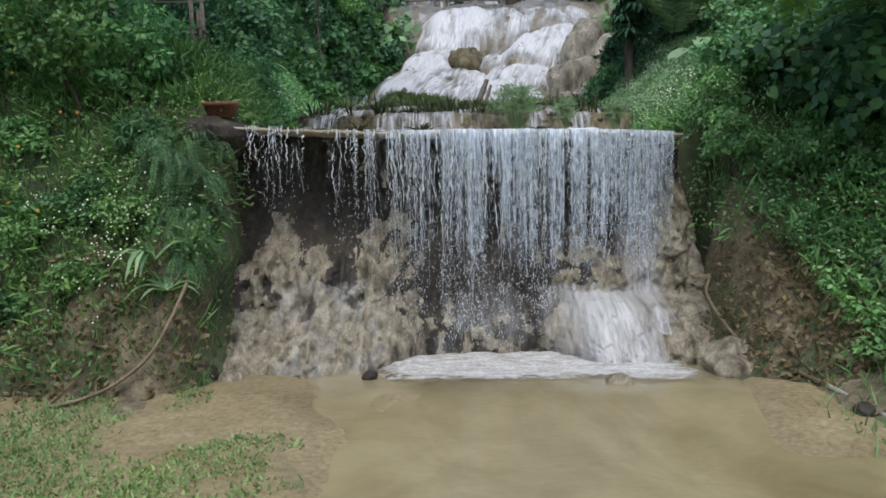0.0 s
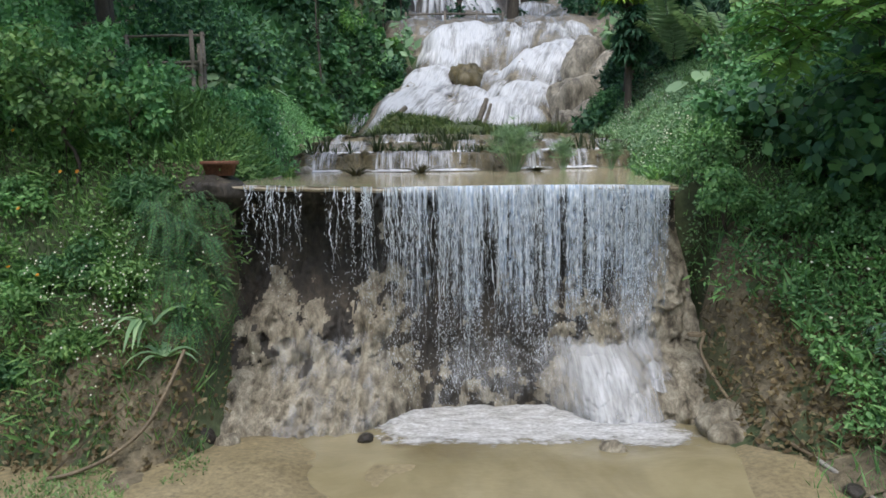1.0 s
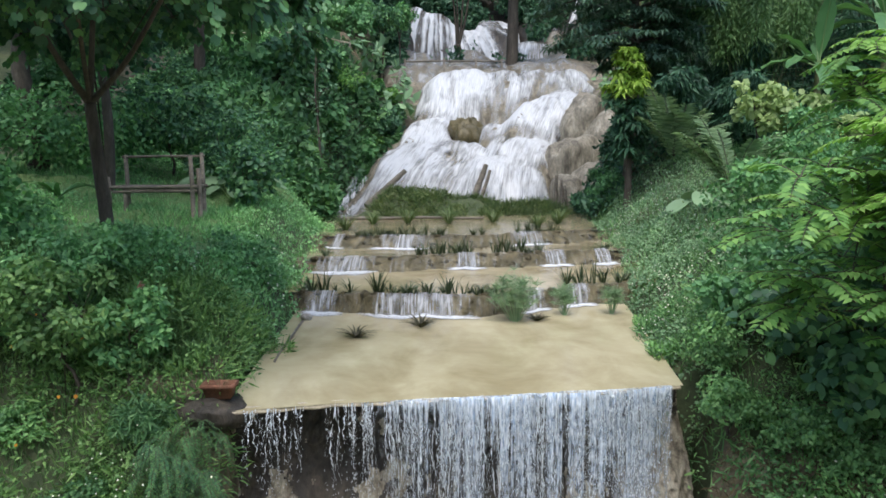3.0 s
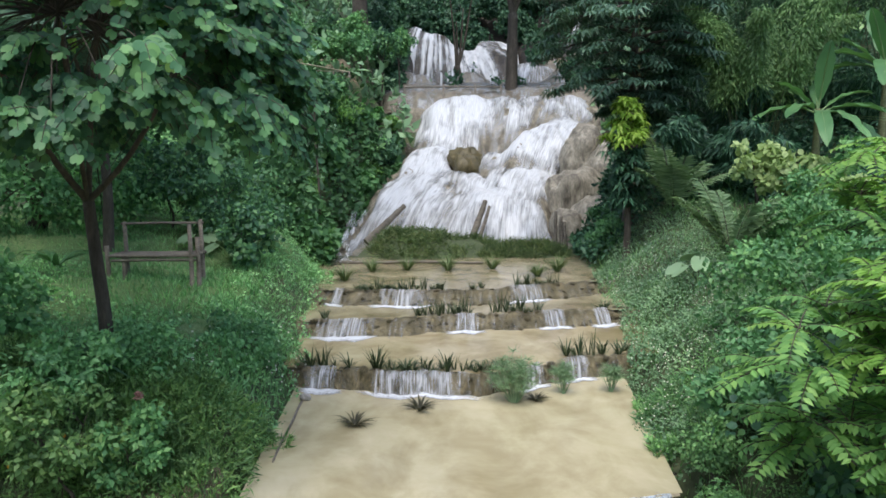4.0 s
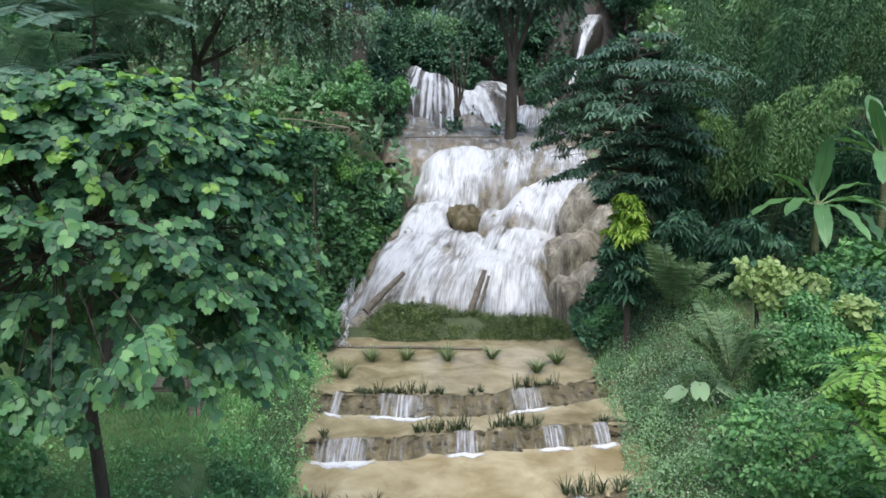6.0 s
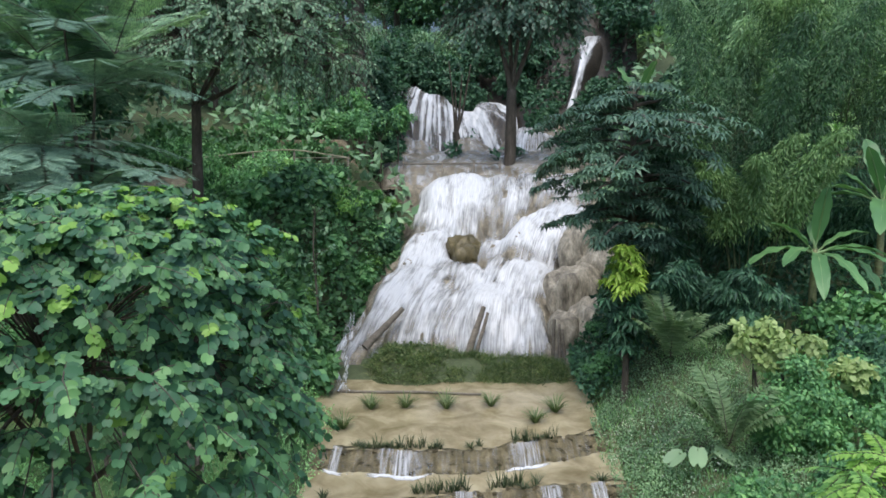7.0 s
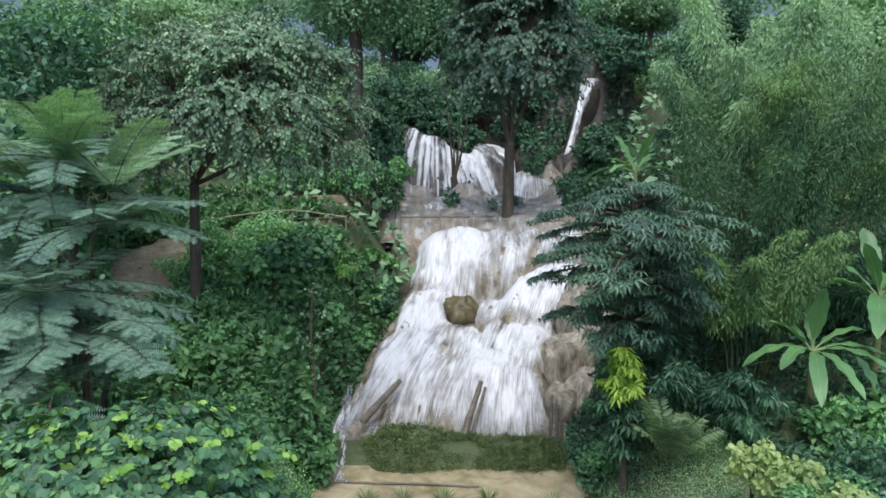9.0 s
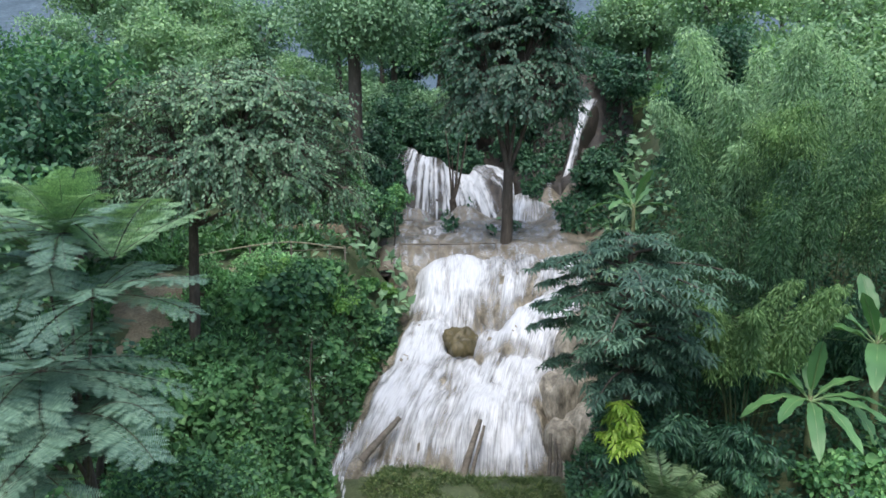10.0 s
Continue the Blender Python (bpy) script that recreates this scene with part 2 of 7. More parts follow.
RUNNEL = whitewater("runnel_water", (9, 0.8, 0.7), 0.4, 0.72, scale=1.8)

SHALLOW = whitewater("shallow_water", (2.2, 0.9, 0.5), 0.44, 0.95, scale=1.6)


def flow_mat(name, cover, full, fineness=1.0, long=1.0, rim_loss=0.4, low=(0.42, 0.45, 0.48), relief=0.35, hem=0.0):
    """Water on a sheet: white threads along the flow, thin towards the sides and torn at the hem."""
    m, nt, nodes, links, b = node_mat(name)

    def streak(uv_scale, scale, detail):
        uvn = nodes.new("ShaderNodeUVMap")
        uvn.uv_map = "flow"
        mp = nodes.new("ShaderNodeMapping")
        mp.inputs["Scale"].default_value = uv_scale
        links.new(uvn.outputs[0], mp.inputs["Vector"])
        n = nodes.new("ShaderNodeTexNoise")
        n.inputs["Scale"].default_value, n.inputs["Detail"].default_value, n.inputs["Distortion"].default_value = scale, detail, 0.15
        links.new(mp.outputs[0], n.inputs["Vector"])
        return n.outputs["Fac"]

    def op(kind, x, y):
        n = nodes.new("ShaderNodeMath")
        n.operation = kind
        for sock, v in ((n.inputs[0], x), (n.inputs[1], y)):
            if isinstance(v, (int, float)):
                sock.default_value = v
            else:
                links.new(v, sock)
        return n.outputs[0]

    fine, wide, patch = streak((5.5, 0.35 * long, 1), 1.6 * fineness, 4), streak((1.3, 0.16 * long, 1), 1.3 * fineness, 3), streak((1.1, 0.8, 1), 0.9 * fineness, 4)
    ed = nodes.new("ShaderNodeUVMap")
    ed.uv_map = "edge"
    sp = nodes.new("ShaderNodeSeparateXYZ")
    links.new(ed.outputs[0], sp.inputs[0])
    rim = op("POWER", op("ABSOLUTE", sp.outputs[0], 0.0), 3.0)
    amount = op("ADD", op("ADD", op("MULTIPLY", fine, 0.9), op("MULTIPLY", wide, 0.9)), op("MULTIPLY", patch, 0.8))
    amount = op("SUBTRACT", amount, op("MULTIPLY", rim, rim_loss))
    if hem:
        amount = op("SUBTRACT", amount, op("MULTIPLY", op("POWER", op("ABSOLUTE", sp.outputs[1], 0.0), 4.0), hem))
    a = nodes.new("ShaderNodeMapRange")
    a.inputs["From Min"].default_value, a.inputs["From Max"].default_value = cover, full
    links.new(amount, a.inputs["Value"])
    links.new(a.outputs["Result"], b.inputs["Alpha"])
    links.new(ramp(nt, fine, [(0.32, low), (0.6, (0.7, 0.73, 0.77))]), b.inputs["Base Color"])
    b.inputs["Roughness"].default_value = 0.4
    bump(nt, fine, relief, 0.06, b)
    return m


SPLASH = flow_mat("splash_water", 0.95, 2.3, 2.4, 4.5, 0.6, (0.6, 0.63, 0.66))
SPLASH_THIN = flow_mat("thin_splash_water", 1.15, 2.7, 2.6, 4.5, 0.6, (0.55, 0.58, 0.6))
SPLASH_FULL = flow_mat("splash_full_water", 0.82, 1.75, 2.2, 4.0, 0.8, (0.6, 0.63, 0.66))
SPILL = flow_mat("spill_water", 1.08, 1.75, 8.0, 0.7, 0.5, (0.5, 0.52, 0.54), 0.2)
SPILL_THIN = flow_mat("thin_spill_water", 1.36, 2.3, 8.0, 0.7, 0.0, (0.42, 0.44, 0.44), 0.2)
FOAM_RIM = flow_mat("foam_rim_water", 0.6, 1.2, 2.6, 9.0, 1.0, (0.62, 0.65, 0.68))


THIN = flow_mat("thin_water", 0.9, 1.5, 1.3, 0.7, 0.4, (0.5, 0.53, 0.56), 0.2)


def strand_mat():
    m, nt, nodes, links, b = node_mat("falling_water")
    b.inputs["Base Color"].default_value = (0.86, 0.94, 1.0, 1)
    b.inputs["Roughness"].default_value = 0.12
    b.inputs["Alpha"].default_value = 0.9
    return m


STRAND = strand_mat()


def cascade_flow(name="cascade_flow", scales=((11.0, 0.6, 2.2), (4.5, 0.35, 1.6), (1.1, 0.8, 1.5)), gains=(0.55, 0.75, 0.8), span=(1.34, 2.02), tones=((0.46, 0.49, 0.53), (0.62, 0.65, 0.68))):
    """Silky water: long fine streaks; the sheet carries how much water runs at each place."""
    m, nt, nodes, links, b = node_mat(name)

    def streak(uv_scale, scale, detail):
        uvn = nodes.new("ShaderNodeUVMap")
        uvn.uv_map = "flow"
        mp = nodes.new("ShaderNodeMapping")
        mp.inputs["Scale"].default_value = uv_scale
        links.new(uvn.outputs[0], mp.inputs["Vector"])
        n = nodes.new("ShaderNodeTexNoise")
        n.inputs["Scale"].default_value, n.inputs["Detail"].default_value, n.inputs["Distortion"].default_value = scale, detail, 0.06
        links.new(mp.outputs[0], n.inputs["Vector"])
        return n.outputs["Fac"]

    fine, wide, patch = (streak((sx_, sy_, 1), sc_, 5) for sx_, sy_, sc_ in scales)
    ed = nodes.new("ShaderNodeUVMap")
    ed.uv_map = "edge"
    sp = nodes.new("ShaderNodeSeparateXYZ")
    links.new(ed.outputs[0], sp.inputs[0])
    total = sp.outputs[0]
    for src, gain in zip((fine, wide, patch), gains):
        mad = nodes.new("ShaderNodeMath")
        mad.operation = "MULTIPLY_ADD"
        mad.inputs[1].default_value = gain
        links.new(src, mad.inputs[0])
        links.new(total, mad.inputs[2])
        total = mad.outputs[0]
    a = nodes.new("ShaderNodeMapRange")
    a.inputs["From Min"].default_value, a.inputs["From Max"].default_value = span
    links.new(total, a.inputs["Value"])
    links.new(a.outputs["Result"], b.inputs["Alpha"])
    links.new(ramp(nt, fine, [(0.3, tones[0]), (0.6, tones[1])]), b.inputs["Base Color"])
    b.inputs["Roughness"].default_value = 0.45
    bump(nt, fine, 0.06, 0.04, b)
    return m


CASCADE_FLOW = cascade_flow()
FOAM_FLOW = cascade_flow("foam_flow", ((7.0, 12.0, 3.0), (3.0, 6.0, 2.2), (1.4, 2.8, 2.0)), (0.9, 0.9, 0.9), (1.36, 2.4), ((0.6, 0.62, 0.63), (0.74, 0.76, 0.78)))
# the curtain's blue low tone paints in the sky's reflection
CURTAIN_FLOW = cascade_flow("curtain_flow", ((13.0, 1.8, 3.4), (9.0, 0.3, 2.6), (9.0, 4.5, 2.4)), (0.9, 1.0, 0.9), (1.62, 2.5), ((0.27, 0.43, 0.66), (0.8, 0.88, 0.96)))

# ---- geometry tools ----
RNG = np.random.default_rng(7)


def interp(v, pts):
    xs, ys = zip(*pts)
    return np.interp(v, xs, ys)


def smooth(v):
    v = np.clip(v, 0, 1)
    return v * v * (3 - 2 * v)


def vnoise(x, y, z=0.0, seed=0):
    """Value noise in 3D on arrays, 0 to 1."""
    x, y, z = np.broadcast_arrays(np.asarray(x, float), np.asarray(y, float), np.asarray(z, float))
    i, j, k = np.floor(x).astype(np.int64), np.floor(y).astype(np.int64), np.floor(z).astype(np.int64)
    u, v, w = smooth(x - i), smooth(y - j), smooth(z - k)

    def h(a, b, c):
        n = (a * 374761393 + b * 668265263 + c * 2147483647 + seed * 974711) & 0xFFFFFFFF
        n = ((n ^ (n >> 13)) * 1274126177) & 0xFFFFFFFF
        return ((n ^ (n >> 16)) & 0xFFFF) / 65535.0

    out = 0
    for a in (0, 1):
        for b in (0, 1):
            for c in (0, 1):
                out = out + h(i + a, j + b, k + c) * (u if a else 1 - u) * (v if b else 1 - v) * (w if c else 1 - w)
    return out


def fbm(x, y, z=0.0, octaves=4, seed=0):
    s, amp, tot = 0, 1.0, 0
    for o in range(octaves):
        f = 2.0**o
        s = s + amp * vnoise(np.asarray(x) * f, np.asarray(y) * f, np.asarray(z) * f, seed + o)
        tot += amp
        amp *= 0.5
    return s / tot


class Geo:
    """Gathers vertices and faces as arrays and makes one mesh of them."""

    def __init__(self):
        self.v, self.f, self.n = [], [], 0

    def add(self, verts, faces):
        verts = np.asarray(verts, float).reshape(-1, 3)
        self.v.append(verts)
        self.f.append(np.asarray(faces, np.int64) + self.n)
        self.n += len(verts)
        return self

    def scatter(self, proto, at, along, up, size, width=None):
        """A copy of the small shape proto (its length along y, its face along z) at each place."""
        pv, pf = proto
        at, along, up = np.atleast_2d(at), np.atleast_2d(along), np.atleast_2d(up)
        n = len(at)
        size = np.broadcast_to(np.asarray(size, float), (n,))
        wide = size if width is None else np.broadcast_to(np.asarray(width, float), (n,))
        y = along / (np.linalg.norm(along, axis=1, keepdims=True) + 1e-9)
        x = np.cross(y, up)
        x /= np.linalg.norm(x, axis=1, keepdims=True) + 1e-9
        z = np.cross(x, y)
        p = pv[None]
        out = at[:, None] + x[:, None] * (p[..., 0:1] * wide[:, None, None]) + y[:, None] * (p[..., 1:2] * size[:, None, None]) + z[:, None] * (p[..., 2:3] * size[:, None, None])
        faces = (pf[None] + (np.arange(n) * len(pv))[:, None, None]).reshape(-1, pf.shape[1])
        return self.add(out, faces)

    def grid(self, x, y, z):
        """A sheet from 2D arrays."""
        r, c = x.shape
        k = np.arange(r * c).reshape(r, c)
        return self.add(np.stack([x, y, z], -1), np.stack([k[:-1, :-1], k[:-1, 1:], k[1:, 1:], k[1:, :-1]], -1).reshape(-1, 4))

    def tube(self, path, radii, sides=7):
        """A round limb along a path."""
        p = np.asarray(path, float)
        r = np.broadcast_to(np.asarray(radii, float), (len(p),))
        d = np.gradient(p, axis=0)
        d /= np.linalg.norm(d, axis=1, keepdims=True) + 1e-9
        ref = np.where(np.abs(d[:, 2:3]) > 0.9, np.array([[1.0, 0, 0]]), np.array([[0, 0, 1.0]]))
        a = np.cross(d, ref)
        a /= np.linalg.norm(a, axis=1, keepdims=True) + 1e-9
        b = np.cross(d, a)
        t = np.linspace(0, 2 * math.pi, sides, endpoint=False)
        ring = p[:, None] + r[:, None, None] * (np.cos(t)[None, :, None] * a[:, None] + np.sin(t)[None, :, None] * b[:, None])
        k = np.arange(len(p) * sides).reshape(len(p), sides)
        q = np.stack([k[:-1], np.roll(k[:-1], -1, 1), np.roll(k[1:], -1, 1), k[1:]], -1).reshape(-1, 4)
        self.add(ring, q)
        for row, pt in ((k[0], p[0]), (k[-1], p[-1])):
            base = self.n
            self.add([pt], np.zeros((0, 4), int))
            off = row + base - len(p) * sides - (1 if row is k[-1] else 0)
            self.f.append(np.stack([off, np.roll(off, -1), np.full(sides, base)], -1))
        return self

    def mesh(self, name, material, shade=True):
        me = bpy.data.meshes.new(name)
        v = np.concatenate(self.v)
        loops, sizes = [], []
        for f in self.f:
            if len(f):
                loops.append(f.reshape(-1))
                sizes.append(np.full(len(f), f.shape[1]))
        loops, sizes = np.concatenate(loops), np.concatenate(sizes)
        me.vertices.add(len(v))
        me.vertices.foreach_set("co", v.astype(np.float32).ravel())
        me.loops.add(len(loops))
        me.loops.foreach_set("vertex_index", loops.astype(np.int32))
        me.polygons.add(len(sizes))
        me.polygons.foreach_set("loop_start", np.r_[0, np.cumsum(sizes)[:-1]].astype(np.int32))
        if shade:
            me.polygons.foreach_set("use_smooth", np.ones(len(sizes), bool))
        me.update(calc_edges=True)
        me.materials.append(material)
        return me


def thing(name, geo, material, label, category, group="", kind="", shade=True):
    return tagged(new(name, geo.mesh(name, material, shade)), label, category, group, kind)


def holder(name, at, label, category, group=""):
    ob = tagged(new(name), label, category, group)
    ob.empty_display_size = 0.2
    ob.matrix_basis = pose(*at)
    return ob


def part(name, geo, material, parent, label="", shade=True):
    """One mesh under a thing; its coordinates are the thing's own."""
    ob = new(name, geo.mesh(name, material, shade))
    ob.parent = parent
    if label:
        ob["label"] = label
    return ob


def unit(v):
    return v / (np.linalg.norm(v, axis=-1, keepdims=True) + 1e-9)


def sheet(geo, name, material, parent, uv, edge):
    """A water sheet that knows its flow: metres across and along, and its place between its edges."""
    ob = part(name, geo, material, parent)
    me = ob.data
    idx = np.empty(len(me.loops), np.int32)
    me.loops.foreach_get("vertex_index", idx)
    for key, val in (("flow", uv), ("edge", edge)):
        layer = me.uv_layers.new(name=key)
        layer.data.foreach_set("uv", val.reshape(-1, 2)[idx].astype(np.float32).ravel())
    return ob


# small shapes: a leaf lies along y, faces z
OVATE = (np.array([[0, 0, 0], [0.3, 0.42, 0.06], [0, 1, -0.1], [-0.3, 0.42, 0.06]]), np.array([[0, 1, 2], [0, 2, 3]]))
BROAD = (np.array([[0, 0, 0], [0.34, 0.22, 0.05], [0.38, 0.6, 0.04], [0, 1, -0.12], [-0.38, 0.6, 0.04], [-0.34, 0.22, 0.05], [0, 0.5, -0.03]]),
         np.array([[0, 1, 6], [1, 2, 6], [2, 3, 6], [3, 4, 6], [4, 5, 6], [5, 0, 6]]))
half_ = [(0.3, -0.04, 0.02), (0.5, 0.2, 0.07), (0.54, 0.55, 0.08), (0.42, 0.86, 0.04), (0.2, 0.99, 0.0)]
rim_ = [(0, 0, 0)] + half_ + [(0, 0.72, -0.05)] + [(-x_, y_, z_) for x_, y_, z_ in half_[::-1]]
LOBED = (np.array(rim_ + [(0, 0.36, -0.05)]), np.array([[k, (k + 1) % 12, 12] for k in range(12)]))
LANCE = (np.array([[0, 0, 0], [0.09, 0.35, 0.02], [0, 1, -0.12], [-0.09, 0.35, 0.02]]), np.array([[0, 1, 2], [0, 2, 3]]))
BLADE = (np.array([[-0.03, 0, 0], [0.03, 0, 0], [0.025, 0.55, 0.0], [-0.025, 0.55, 0.0], [0, 1, -0.25]]), np.array([[0, 1, 2], [0, 2, 3], [3, 2, 4]]))
DROP = (np.array([[0.5, 0, 0], [-0.25, 0, 0.43], [-0.25, 0, -0.43], [0, 1, 0], [0, -1, 0]]), np.array([[0, 1, 3], [1, 2, 3], [2, 0, 3], [1, 0, 4], [2, 1, 4], [0, 2, 4]]))

pv, pf = [], []
for k in range(8):
    a_ = 2 * math.pi * k / 8
    c_, s_, l_ = math.cos(a_), math.sin(a_), (1.0, 0.8, 0.95, 0.7)[k % 4]
    o_ = len(pv)
    pv += [[0.06 * c_, 0.06 * s_, 0.02], [0.5 * l_ * c_ - 0.12 * s_, 0.5 * l_ * s_ + 0.12 * c_, 0.03], [l_ * c_, l_ * s_, -0.3 - 0.1 * (k % 3)], [0.5 * l_ * c_ + 0.12 * s_, 0.5 * l_ * s_ - 0.12 * c_, 0.03], [0.55 * l_ * c_, 0.55 * l_ * s_, -0.03]]
    pf += [[o_, o_ + 1, o_ + 4], [o_ + 1, o_ + 2, o_ + 4], [o_ + 2, o_ + 3, o_ + 4], [o_ + 3, o_, o_ + 4]]
WHORL = (np.array(pv), np.array(pf))

pv, pf = [], []
for k in range(14):
    yk = 0.05 + 0.066 * k
    wk = 0.25 * math.sin(0.5 + 2.5 * k / 14)
    for sg in (-1, 1):
        pf.append([len(pv), len(pv) + 1, len(pv) + 2])
        pv += [[0, yk, 0], [sg * wk, yk + 0.05, 0.02], [0, yk + 0.05, 0]]
PINNA = (np.array(pv), np.array(pf))

def spline(pts, n=40):
    pts = np.asarray(pts, float)
    s = np.linspace(0, len(pts) - 1, n)
    i = np.clip(s.astype(int), 0, len(pts) - 2)
    f = (s - i)[:, None]
    g4 = lambda j: pts[np.clip(i + j, 0, len(pts) - 1)]
    a0, a1, a2, a3 = g4(-1), g4(0), g4(1), g4(2)
    return 0.5 * (2 * a1 + (a2 - a0) * f + (2 * a0 - 5 * a1 + 4 * a2 - a3) * f**2 + (3 * a1 - a0 - 3 * a2 + a3) * f**3)


# ---- the lie of the land ----
LIP = [(-2.6, 7.56), (-2.25, 7.66), (-1.29, 8.0), (-0.67, 8.13), (0.0, 8.24), (0.62, 8.31), (1.29, 8.45), (1.97, 8.56), (2.7, 8.8), (3.0, 8.86)]
LIP_Z = [(-2.6, 2.46), (-2.25, 2.437), (-1.29, 2.392), (-0.67, 2.366), (0.62, 2.362), (1.29, 2.352), (1.97, 2.336), (2.7, 2.306), (3.0, 2.3)]
BED = [(4, 0.02), (6.0, 0.0), (8.2, -0.32), (9.6, -0.32), (9.65, 2.1), (12.3, 2.12), (12.9, 2.45), (15.2, 2.5), (16.3, 2.72), (17.6, 2.75), (18.8, 2.95), (21, 3.0), (26, 2.85), (27.3, 2.5),
       (28.2, 4.0), (29.9, 4.7), (30.4, 5.3), (33.0, 5.8), (33.8, 6.1), (34.5, 7.5), (36.0, 8.0), (36.7, 9.1), (38.6, 9.45), (40.5, 9.6), (46.5, 10.6), (48, 12.0), (52, 14.3), (56, 16.1), (61, 17.6), (80, 22), (120, 26)]
LEFT_EDGE = [(8, -2.3), (11, -2.4), (13, -2.6), (16, -2.85), (20, -3.3), (24, -4.1), (28, -5.0), (31, -3.6), (34, -2.5), (38, -2.4), (40, -3.4), (46, -3.8), (60, -4.5), (120, -4.5)]
RIGHT_EDGE = [(8, 2.6), (9, 2.75), (10, 2.75), (12.5, 3.0), (14, 3.35), (17, 3.7), (20, 3.7), (24, 4.0), (28, 4.6), (31, 5.9), (34, 7.0), (38, 7.8), (40, 8.0), (46, 9.5), (60, 12), (120, 12)]
LEFT_TOP = [(5.9, 0.06), (6.6, 0.95), (8.0, 2.55), (9.8, 3.15), (13, 3.65), (16, 4.05), (22, 4.7), (26, 6.9), (29, 8.0), (33.5, 9.1), (36, 9.7), (38, 11.2), (45, 14), (60, 19), (80, 23), (120, 26)]
RIGHT_TOP = [(6.0, 0.05), (8.8, 1.75), (9.6, 2.7), (11, 2.95), (15, 3.35), (18.3, 4.0), (21, 4.6), (25, 6.0), (30, 8.8), (36, 12.0), (45, 16.0), (60, 20), (80, 23), (120, 26)]


def land(x, y):
    """Height of the ground: a stream bed that climbs in steps between two banks."""
    bed = interp(y, BED) - 1.6 * smooth((y - 26.6) / 1.6) * smooth((66 - y) / 3)
    le, re = interp(y, LEFT_EDGE), interp(y, RIGHT_EDGE)
    re = re + 1.6 * (vnoise(np.asarray(y) * 0.4, 0.0, 0.0, 101) - 0.15) * smooth((4.2 - y) / 2.0)
    lt, rt = interp(y, LEFT_TOP), interp(y, RIGHT_TOP)
    wl = interp(y, [(8.5, 0.4), (9.5, 0.9), (14, 1.4), (24, 2.4), (33, 2.6), (40, 4)])
    wr = interp(y, [(8.5, 0.6), (9.5, 1.0), (14, 1.6), (24, 2.6), (40, 4)])
    dl, dr = le - x, x - re
    side_l = interp(y, [(6, 0.0), (9, 0.22), (13, 0.08), (22, 0.12), (30, 0.12), (60, 0.25)])
    side_r = interp(y, [(4.5, 0.35), (7, 0.4), (10, 0.32), (20, 0.16), (60, 0.25)])
    zl = np.maximum(lt, bed) + np.clip(dl - wl, 0, 14) * side_l
    zr = np.maximum(rt, bed) + np.clip(dr - wr * 0.6, 0, 14) * side_r
    z = bed + (zl - bed) * smooth(dl / wl) + (zr - bed) * smooth(dr / wr)
    z = z + (fbm(x * 0.8, y * 0.8, 0, 3, 5) - 0.5) * 0.8 * np.clip(np.maximum(dl, dr) * 0.6, 0, 1) * np.clip((y - 5.5) * 0.6, 0, 1)
    return z


def slope_normal(x, y):
    e = 0.12
    return unit(np.stack([-(land(x + e, y) - land(x - e, y)) / (2 * e), -(land(x, y + e) - land(x, y - e)) / (2 * e), np.ones_like(x)], -1))


xs = np.unique(np.concatenate([np.linspace(-70, -12, 30), np.linspace(-12, 14, 105), np.linspace(14, 70, 28)]))
ys = np.unique(np.concatenate([np.linspace(-40, 3, 20), np.linspace(3, 42, 150), np.linspace(42, 120, 60), [9.6, 9.65]]))
gx, gy = np.meshgrid(xs, ys)
ground = thing("ground", Geo().grid(gx, gy, land(gx, gy)), SOIL, "dark overgrown soil of a stepped stream valley", "ground", kind="structure")

# far hills close the view
a = np.linspace(0, 2 * math.pi, 120)
rr = np.array([130, 260, 420, 700, 1500, 4000.0])
ang, rad = np.meshgrid(a, rr)
hz = np.array([30, 80, 190, 300, 200, 0])[:, None] * (0.55 + 0.5 * fbm(np.cos(ang) * 3 + 9, np.sin(ang) * 3 + 9, rad * 0.003, 4, 3)) * np.clip(0.25 + 0.75 * np.sin(ang), 0.1, 1)
backdrop = thing("backdrop", Geo().grid(rad * np.cos(ang), rad * np.sin(ang), hz - 4), HAZE, "wooded hills far off, with bluish haze painted into their colour", "hills", kind="structure")

# ---- lower stream ----
mx_, my_ = np.meshgrid(np.linspace(-9, 5.4, 160), np.linspace(-12, 7.9, 190))
mz = np.where(my_ < 6, 0.03, 0.03 - 0.15 * (my_ - 6)) + 0.05 * smooth((-0.9 - mx_ - 0.25 * (my_ - 5) + 0.5 * (fbm(mx_, my_, 0, 3, 2) - 0.5)) / 0.6) - 0.04 * smooth((mx_ + 0.4) / 0.6) + 0.1 * smooth((mx_ - 2.2 - 0.25 * (my_ - 5.6)) / 0.5) * smooth((my_ - 4.4) / 0.5)
mz += 0.02 * (fbm(mx_ * 3, my_ * 3, 0, 3, 9) - 0.5)
rim = np.minimum(np.minimum(mx_ + 9, 5.4 - mx_), my_ + 12) / 1.2 + 2.2 * (fbm(mx_ * 0.7, my_ * 0.7, 0, 3, 77) - 0.5)
thing("sand_bank", Geo().grid(mx_, my_, mz + 0.01 - 0.25 * (1 - smooth(rim)) * (my_ < 5.0)), MUD, "wet tan mud and sand beside the shallow stream", "mud", kind="structure")
wx, wy = np.meshgrid(np.linspace(-4.4, 10, 70), np.linspace(-24, 8.3, 130))
wz = np.where(wy < 6, 0.045, 0.045 - 0.15 * (wy - 6)) + 0.006 * (fbm(wx * 5, wy * 5, 0, 2, 4) - 0.5)
